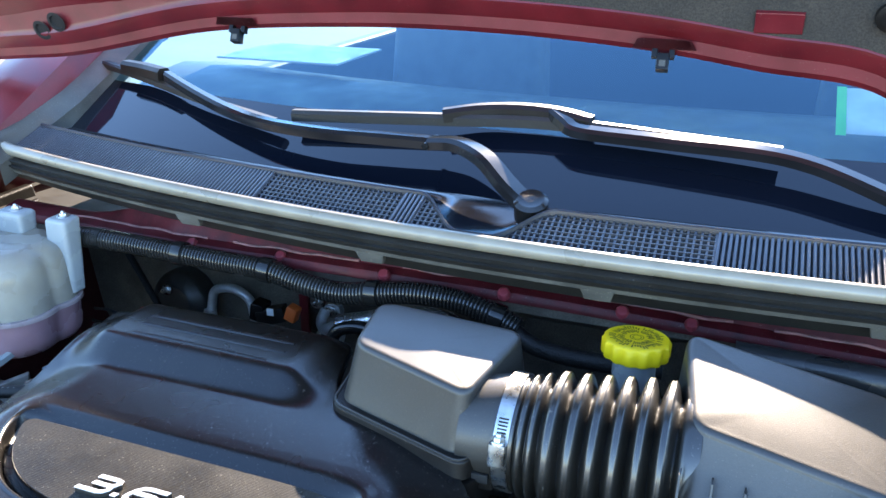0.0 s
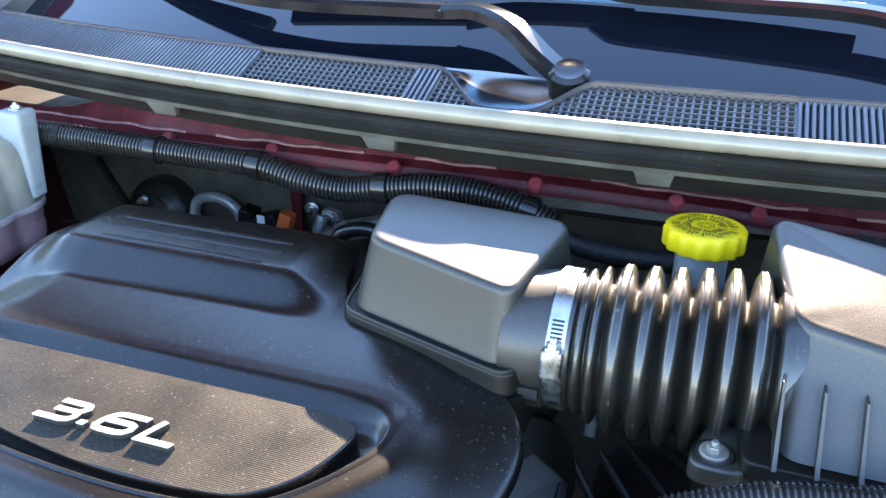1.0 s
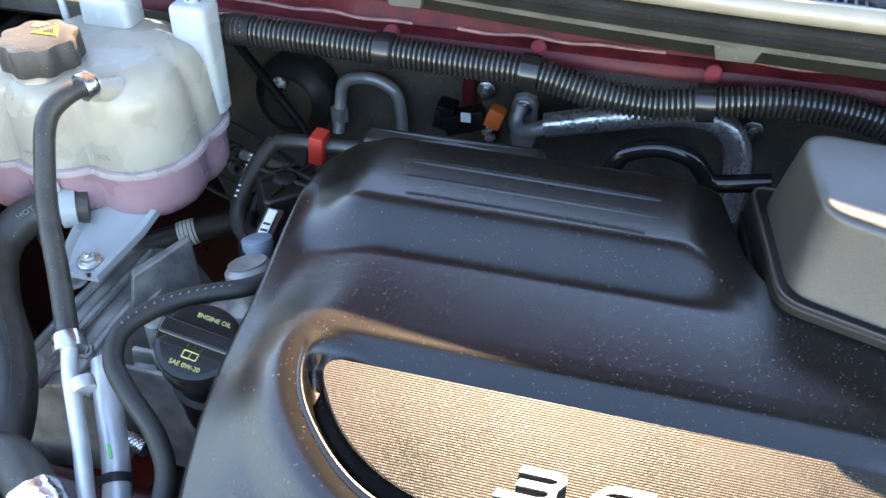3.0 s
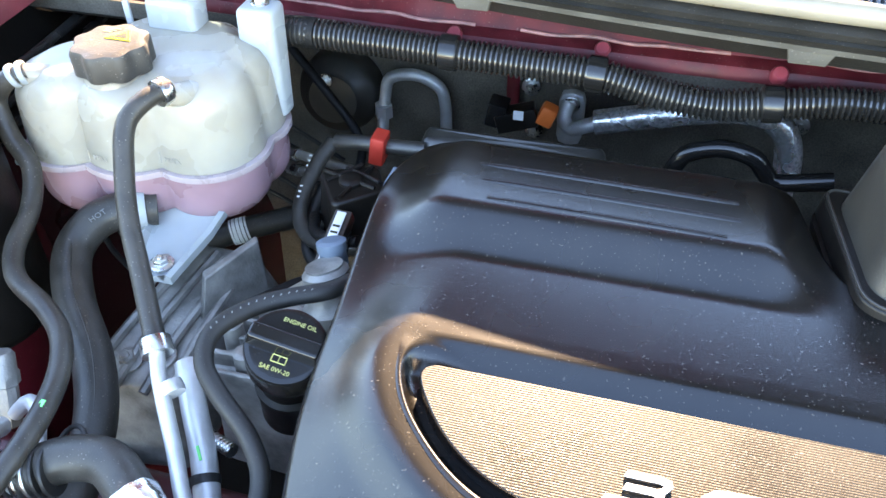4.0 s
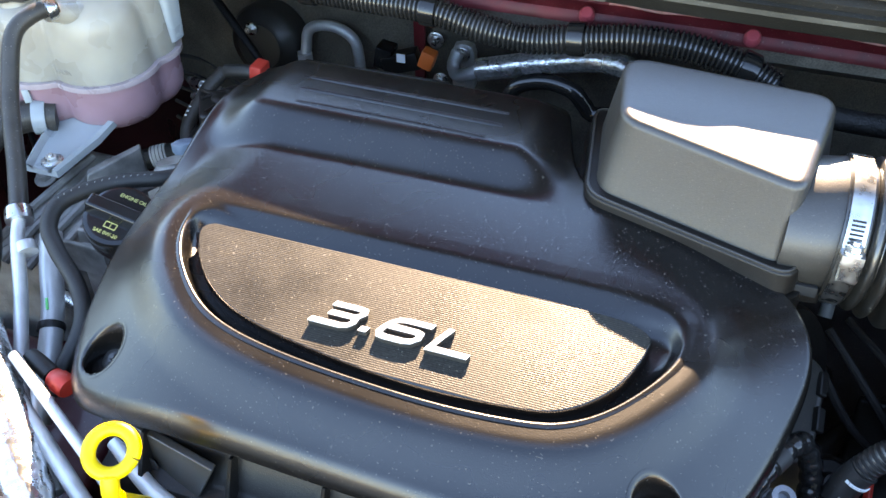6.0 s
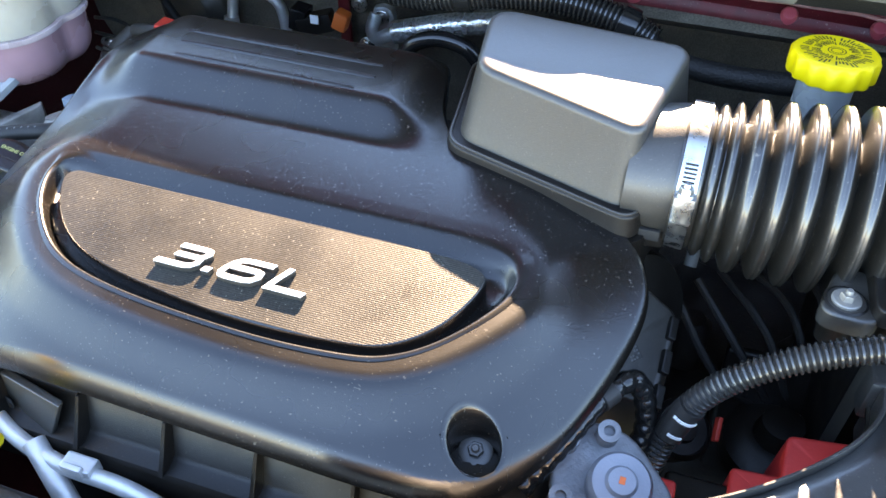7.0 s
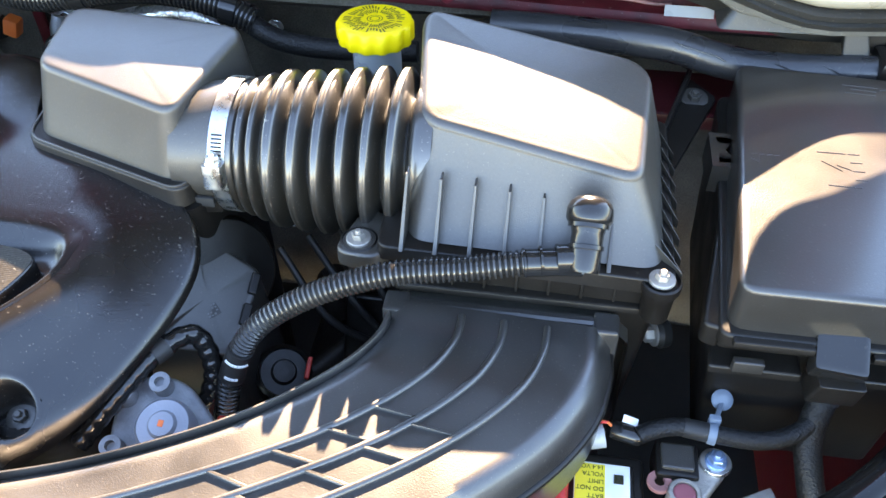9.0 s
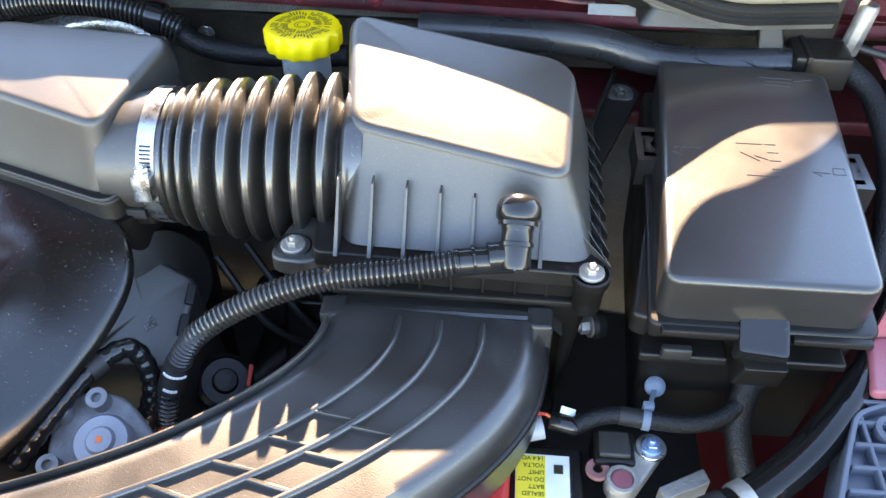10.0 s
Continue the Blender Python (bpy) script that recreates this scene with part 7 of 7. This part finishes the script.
part("yellow_field", box(0.1345, 0.1575, 0.421, 0.4735, 0.8476, 0.8479, 0.0001), LABEL_Y, lab)
for k, word in enumerate(("14.4 VOL", "VOLTA", "LIMIT", "DO NOT", "BATT", "SEALED")):
    part("print", moved(from_mesh(lettering(word, 0.0052, 0.0001)), Matrix.Translation((0.1565, 0.4725 - k * 0.0062, 0.8481)) @ Matrix.Rotation(math.pi, 4, "Z")), INK, lab, "black print")
code = part("code", box(0.1640, 0.1715, 0.4585, 0.4665, 0.8476, 0.8479, 0.0001), INK, lab, "small black square code")
for k in range(2):
    part("small_print", box(0.160, 0.172, 0.427 + 0.006 * k, 0.4295 + 0.006 * k, 0.8476, 0.8479, 0.0001), INK, lab)

term = thing("battery_terminal", "dull metal battery clamp with a blue-tinted nut", "battery terminal")
part("clamp", block([(0.205, 0.444, 0.838), (0.226, 0.446, 0.838), (0.252, 0.484, 0.838), (0.248, 0.497, 0.838), (0.232, 0.494, 0.838), (0.206, 0.466, 0.838)], [(0.205, 0.444, 0.850), (0.226, 0.446, 0.850), (0.252, 0.484, 0.850), (0.248, 0.497, 0.850), (0.232, 0.494, 0.850), (0.206, 0.466, 0.850)], 0.006, 0.003), CASTING, term)
part("ring", moved(turned([(0.0125, -0.012), (0.0125, 0.004), (0.0118, 0.005), (0.0090, 0.005), (0.0088, -0.012)], 26, caps=False), Matrix.Translation((0.216, 0.455, 0.849))), CASTING, term)
part("post", moved(turned([(0.0088, -0.01), (0.0086, 0.0035), (0.007, 0.0045)], 24), Matrix.Translation((0.216, 0.455, 0.849))), PINK, term, "pinkish lead post")
part("eye", moved(turned([(0.0095, 0), (0.0095, 0.003), (0.0088, 0.0036), (0.0042, 0.0036), (0.0040, 0.0)], 24, caps=False), Matrix.Translation((0.1985, 0.465, 0.846))), RED_DULL, term, "coppery cable eye")
nut = part("nut", moved(turned([(0.0125, 0), (0.0125, 0.002), (0.0118, 0.003), (0.0085, 0.0032)], 24), Matrix.Translation((0.241, 0.486, 0.850))), STEEL, term)
part("stud", moved(hexbolt(0.0072, 0.007, 0.0085), Matrix.Translation((0.241, 0.486, 0.8525))), ZINC_BLUE, nut, "blue-tinted zinc nut")
part("sensor", box(0.195, 0.228, 0.468, 0.500, 0.828, 0.854, 0.003), BLACK, term, "black battery sensor")
part("sensor_lid", box(0.199, 0.224, 0.473, 0.496, 0.853, 0.857, 0.002), GREY_PL, term)
part("bracket_tab", block([(0.247, 0.440, 0.835), (0.284, 0.458, 0.835), (0.280, 0.470, 0.835), (0.243, 0.450, 0.835)], [(0.247, 0.440, 0.853), (0.284, 0.458, 0.853), (0.280, 0.470, 0.853), (0.243, 0.450, 0.853)], 0.002, 0.001), CASTING, term)
cab = thing("battery_cable", "black braided battery cable rising to the fuse box", "cable")
part("braid", tube([(0.180, 0.492, 0.866), (0.196, 0.499, 0.869), (0.214, 0.502, 0.870), (0.238, 0.499, 0.870), (0.271, 0.498, 0.870), (0.298, 0.507, 0.873), (0.316, 0.522, 0.884), (0.321, 0.530, 0.905), (0.318, 0.531, 0.935)], 0.0072, 16), BRAID, cab)
part("tape_sleeve", tube([(0.2145, 0.502, 0.870), (0.226, 0.5005, 0.870), (0.238, 0.499, 0.870)], 0.0078, 16), RUBBER, cab, "taped stretch")
part("end_sleeve", tube([(0.3185, 0.527, 0.893), (0.321, 0.530, 0.908), (0.318, 0.531, 0.935)], 0.0092, 16), LOOM, cab, "taped cable end")
cab2 = thing("cable", "black braided cable running down beside the battery", "cable")
part("braid", tube([(0.318, 0.532, 0.900), (0.310, 0.512, 0.868), (0.312, 0.488, 0.848), (0.320, 0.46, 0.820), (0.33, 0.43, 0.77)], 0.0105, 16), BRAID, cab2)
for k in range(3):
    pipe("wire", ("thin yellow wire", "thin red wire", "pale taped wire")[k] + " beside the braided cable", "wire", [(0.290 + 0.004 * k, 0.560, 0.888), (0.292 + 0.004 * k, 0.552, 0.882), (0.296 + 0.003 * k, 0.542, 0.874)], (0.0018, 0.0018, 0.004)[k], (LABEL_Y, RED_COVER, BRACKET)[k], 8)
tie = thing("cable_tie", "blue-grey nylon cable tie with a round head", "cable tie")
part("head", moved(turned([(0.0085, 0), (0.0085, 0.002), (0.0055, 0.0042), (0.003, 0.0045)], 22), aim((0.245, 0.531, 0.872), (0.05, -0.6, 0.8))), TIE, tie)
part("neck", block([(0.2425, 0.528, 0.868), (0.2465, 0.528, 0.868), (0.2400, 0.508, 0.868), (0.2360, 0.508, 0.868)], [(0.2425, 0.528, 0.874), (0.2465, 0.528, 0.874), (0.2400, 0.508, 0.878), (0.2360, 0.508, 0.878)], 0.001, 0.001), TIE, tie)
part("buckle", box(0.2325, 0.2415, 0.505, 0.511, 0.868, 0.880, 0.0015), TIE, tie)
part("strap", tube([(0.2325, 0.4995, 0.870), (0.2385, 0.4985, 0.870)], 0.0084, 18, smooth_path=False), TIE, tie)
plug = thing("wire_plug", "black plug with a white tag by the battery", "connector")
part("body", moved(turned([(0.0065, -0.012), (0.0075, -0.010), (0.0075, 0.008), (0.0062, 0.012)], 20), aim((0.172, 0.496, 0.861), (1, -0.25, 0.05))), GLOSS, plug)
part("tag", moved(box(-0.006, 0.006, -0.003, 0.003, 0, 0.0008, 0.0003), aim((0.174, 0.5035, 0.868), (0.1, -0.4, 0.8), -12)), PRINT, plug, "white tag")
part("grey_tube", tube([(0.120, 0.488, 0.852), (0.140, 0.491, 0.855), (0.160, 0.495, 0.858)], 0.0095, 16), BRACKET, plug, "pale grey tube")
for k, m in enumerate((RED_COVER, ORANGE)):
    part("wire", tube([(0.145, 0.498 + 0.002 * k, 0.866), (0.155, 0.500, 0.868), (0.163, 0.497, 0.864)], 0.0013, 8), m, plug)
stud = thing("body_stud", "dull stud with nut and rubber washer on the inner panel", "stud")
sm = aim((0.200, 0.62, 0.84), (-1, -0.35, 0.1))
part("washer", moved(turned([(0.013, -0.012), (0.014, -0.004), (0.011, 0.0), (0.004, 0.0)], 24), sm), RUBBER, stud)
part("nut", moved(hexbolt(0.0075, 0.009, 0.0115), sm), CASTING, stud)
part("thread", moved(turned([(0.0038, 0.0), (0.0038, 0.024), (0.003, 0.026)], 12), sm), CASTING, stud)
brk = thing("filter_bracket", "black pressed steel bracket bolted beside the filter box", "bracket")
part("plate", block([(0.192, 0.758, 0.947), (0.200, 0.716, 0.945), (0.247, 0.832, 0.952), (0.222, 0.862, 0.954)], [(0.192, 0.758, 0.951), (0.200, 0.716, 0.949), (0.247, 0.832, 0.956), (0.222, 0.862, 0.958)], 0.006, 0.001), BLACK, brk)
part("folded_edge", block([(0.191, 0.760, 0.935), (0.194, 0.757, 0.935), (0.224, 0.860, 0.940), (0.220, 0.863, 0.940)], [(0.190, 0.760, 0.962), (0.193, 0.757, 0.962), (0.223, 0.860, 0.968), (0.219, 0.863, 0.968)], 0.001, 0.001), BLACK, brk)
part("bolt", moved(hexbolt(0.0065, 0.007, 0.0135), aim((0.225, 0.828, 0.955), (0, -0.25, 1))), GREY_PL, brk)
shelf = tagged(part("inner_shelf", box(0.17, 0.50, 0.835, 0.92, 0.915, 0.930, 0.003), RED_SHADED), "dark red painted shelf behind the fuse box", "body panel", kind="structure")
pinkb = thing("strut_bracket", "pinkish red bracket with a bolt", "bracket")
part("plate", box(0.475, 0.530, 0.83, 0.885, 0.985, 0.992, 0.004), PINK, pinkb)
part("bolt", moved(hexbolt(0.009, 0.01, 0.015), Matrix.Translation((0.500, 0.855, 0.991))), PINK, pinkb)
post = tagged(part("bumper_post", moved(turned([(0.010, 0), (0.010, 0.05), (0.008, 0.053)], 8), aim((0.452, 0.88, 0.985), (0.1, 0, 1))), CASTING), "dull metal post behind the fuse box", "bracket")
hose = thing("front_hose", "glossy black hose along the front of the bay", "hose")
part("tube", tube([(0.440, 0.60, 0.915), (0.405, 0.535, 0.915), (0.362, 0.478, 0.914), (0.327, 0.442, 0.910), (0.290, 0.415, 0.904), (0.245, 0.392, 0.895), (0.18, 0.36, 0.880)], 0.0142, 24), SLICK, hose)
part("sleeve", tube([(0.276, 0.407, 0.901), (0.255, 0.397, 0.897), (0.225, 0.382, 0.890)], 0.0162, 24), RUBBER, hose, "matt rubber end sleeve")
part("coupling", tube([(0.292, 0.416, 0.904), (0.283, 0.411, 0.9025)], 0.0160, 24, smooth_path=False), CASTING, hose, "dull metal coupling ring")
lamp = thing("headlamp_housing", "blue-grey ribbed plastic headlamp housing", "headlamp housing")
HL = [(0.338, 0.398), (0.46, 0.398), (0.46, 0.512), (0.400, 0.492), (0.372, 0.480), (0.358, 0.448)]
part("shell", block([(x, y, 0.885) for x, y in HL], [(x, y, 0.918) for x, y in HL], 0.010, 0.003), LAMPGREY, lamp)
rim = bevel_poly([(x, y, 0.917) for x, y in HL], 0.010)
part("rim", loft([rim, [p + Vector((0, 0, 0.009)) for p in rim], [p + Vector((0, 0, 0.010)) for p in inset(rim, 0.001)], [p + Vector((0, 0, 0.010)) for p in inset(rim, 0.004)], [p + Vector((0, 0, 0.001)) for p in inset(rim, 0.0055)]], caps=False), LAMPGREY, lamp)
for k in range(5):
    y = 0.416 + k * 0.0185
    x0 = 0.346 + (y - 0.40) * 0.36
    part("rib", box(x0, 0.455, y - 0.0018, y + 0.0018, 0.917, 0.9265, 0.0012), LAMPGREY, lamp)
for k in range(4):
    x = 0.376 + k * 0.021
    part("rib", box(x - 0.0018, x + 0.0018, 0.402, 0.480, 0.917, 0.9262, 0.0012), LAMPGREY, lamp)
for y in (0.465, 0.425):
    part("boss", moved(turned([(0.0125, 0.0), (0.012, 0.011), (0.008, 0.0115), (0.0075, 0.003)], 24), Matrix.Translation((0.395, y, 0.917))), LAMPGREY, lamp)
flange = thing("radiator_support", "pinkish red painted support flange with a hole", "body bracket")
part("plate", block([(0.386, 0.492, 0.926), (0.46, 0.500, 0.926), (0.46, 0.552, 0.926), (0.398, 0.545, 0.926)], [(0.386, 0.492, 0.934), (0.46, 0.500, 0.934), (0.46, 0.552, 0.934), (0.398, 0.545, 0.934)], 0.008, 0.003), PINK, flange)
part("upright", block([(0.400, 0.545, 0.926), (0.46, 0.552, 0.926), (0.46, 0.558, 0.926), (0.402, 0.551, 0.926)], [(0.402, 0.549, 0.962), (0.46, 0.556, 0.962), (0.46, 0.560, 0.962), (0.404, 0.554, 0.962)], 0.001, 0.001), PINK, flange)
part("hole", moved(turned([(0.009, 0.0), (0.009, 0.0012), (0.006, 0.0014)], 20), Matrix.Translation((0.415, 0.525, 0.9335))), BOLT_RED, flange)

# front panel that closes the bay below the camera's path
front = tagged(part("front_panel", block(quad(-1.0, 0.8, -0.10, 0.20, 0.55), quad(-1.0, 0.8, -0.08, 0.20, 0.84), 0.02, 0.01), BLACK), "black plastic front panel over the radiator", "front panel", kind="structure")
radtop = thing("radiator_tank", "black radiator top with a pale clamp bracket", "radiator")
part("tank", block([(-1.0, 0.225, 0.55), (-0.40, 0.225, 0.55), (-0.40, 0.300, 0.55), (-1.0, 0.304, 0.55)], [(-1.0, 0.23, 0.897), (-0.40, 0.23, 0.897), (-0.40, 0.296, 0.897), (-1.0, 0.300, 0.897)], 0.01, 0.006), BLACK, radtop)
part("pale_bracket", block([(-0.83, 0.318, 0.85), (-0.785, 0.318, 0.85), (-0.785, 0.345, 0.85), (-0.83, 0.345, 0.85)], [(-0.83, 0.318, 0.888), (-0.785, 0.320, 0.888), (-0.790, 0.345, 0.888), (-0.83, 0.345, 0.888)], 0.004, 0.002), SUN_TAN, radtop, "sunlit tan bracket")
part("bracket_hole", moved(turned([(0.007, 0.0), (0.007, 0.0008), (0.005, 0.001)], 20), Matrix.Translation((-0.802, 0.331, 0.888))), DARK, radtop)
for k in range(2):
    part("bracket_rib", box(-0.828 + 0.020 * k, -0.825 + 0.020 * k, 0.316, 0.344, 0.880, 0.8915, 0.001), SUN_TAN, radtop)

# ---- wipers ----
def bar(pts, w, h, parent, name, material, taper=0.0, label=""):
    line = resample(spline(pts, 10), 0.008)
    rings = []
    for i, (p, d, u, v) in enumerate(frames_along(line)):
        t = i / (len(line) - 1)
        k = 1 - taper * t
        rings.append([p + u * (h * b) + v * (w * k * a) for a, b in ((-1, -1), (1, -1), (1, 0.4), (0.6, 1), (-0.6, 1), (-1, 0.4))])
    return part(name, loft(rings), material, parent, label, angle=30)


w1 = thing("wiper", "black windscreen wiper resting on the glass", "wiper", "wipers")
bar([(-0.232, 0.914, 1.128), (-0.262, 0.930, 1.144), (-0.305, 0.965, 1.166), (-0.350, 0.990, 1.174), (-0.392, 0.997, 1.171)], 0.016, 0.0075, w1, "arm_head", WIPER)
bar([(-0.392, 0.998, 1.171), (-0.47, 1.000, 1.170), (-0.56, 1.005, 1.168), (-0.66, 1.024, 1.168), (-0.74, 1.052, 1.174), (-0.83, 1.092, 1.187), (-0.925, 1.140, 1.203)], 0.013, 0.0075, w1, "arm", WIPER, 0.35)
part("pivot_cap", moved(turned([(0.021, -0.02), (0.021, 0.006), (0.016, 0.010), (0.009, 0.0085), (0.004, 0.0085)], 30), aim((-0.230, 0.912, 1.130), (0.05, -0.45, 1))), GLOSS, w1)
bar([(-0.930, 1.140, 1.204), (-0.985, 1.163, 1.205), (-1.045, 1.182, 1.205)], 0.012, 0.010, w1, "blade_joint", BLACK)
bar([(-0.66, 1.045, 1.165), (-0.83, 1.100, 1.178), (-1.00, 1.168, 1.192), (-1.176, 1.226, 1.206)], 0.008, 0.006, w1, "blade", RUBBER)
part("hinge_pin", moved(turned([(0.005, -0.018), (0.005, 0.018)], 14), aim((-0.392, 0.997, 1.171), (0.1, 1, 0.1))), GLOSS, w1)
w2 = thing("wiper", "black windscreen wiper resting on the glass", "wiper", "wipers")
bar([(-0.635, 1.058, 1.176), (-0.52, 1.058, 1.182), (-0.40, 1.060, 1.188), (-0.25, 1.066, 1.194), (-0.06, 1.056, 1.188), (0.05, 1.048, 1.184)], 0.009, 0.008, w2, "blade", RUBBER)
bar([(-0.397, 1.060, 1.194), (-0.345, 1.072, 1.202), (-0.290, 1.074, 1.206), (-0.240, 1.072, 1.205), (-0.190, 1.066, 1.198)], 0.012, 0.009, w2, "blade_joint", BLACK)
bar([(-0.245, 1.072, 1.208), (-0.225, 1.056, 1.200), (-0.200, 1.044, 1.192), (-0.09, 1.036, 1.190), (0.05, 1.026, 1.186), (0.15, 1.002, 1.162), (0.26, 0.975, 1.120), (0.36, 0.955, 1.085)], 0.011, 0.007, w2, "arm", WIPER, -0.25)
part("pivot_cap", moved(turned([(0.021, -0.02), (0.021, 0.006), (0.016, 0.010), (0.004, 0.0085)], 30), aim((0.37, 0.95, 1.082), (0.05, -0.45, 1))), GLOSS, w2)
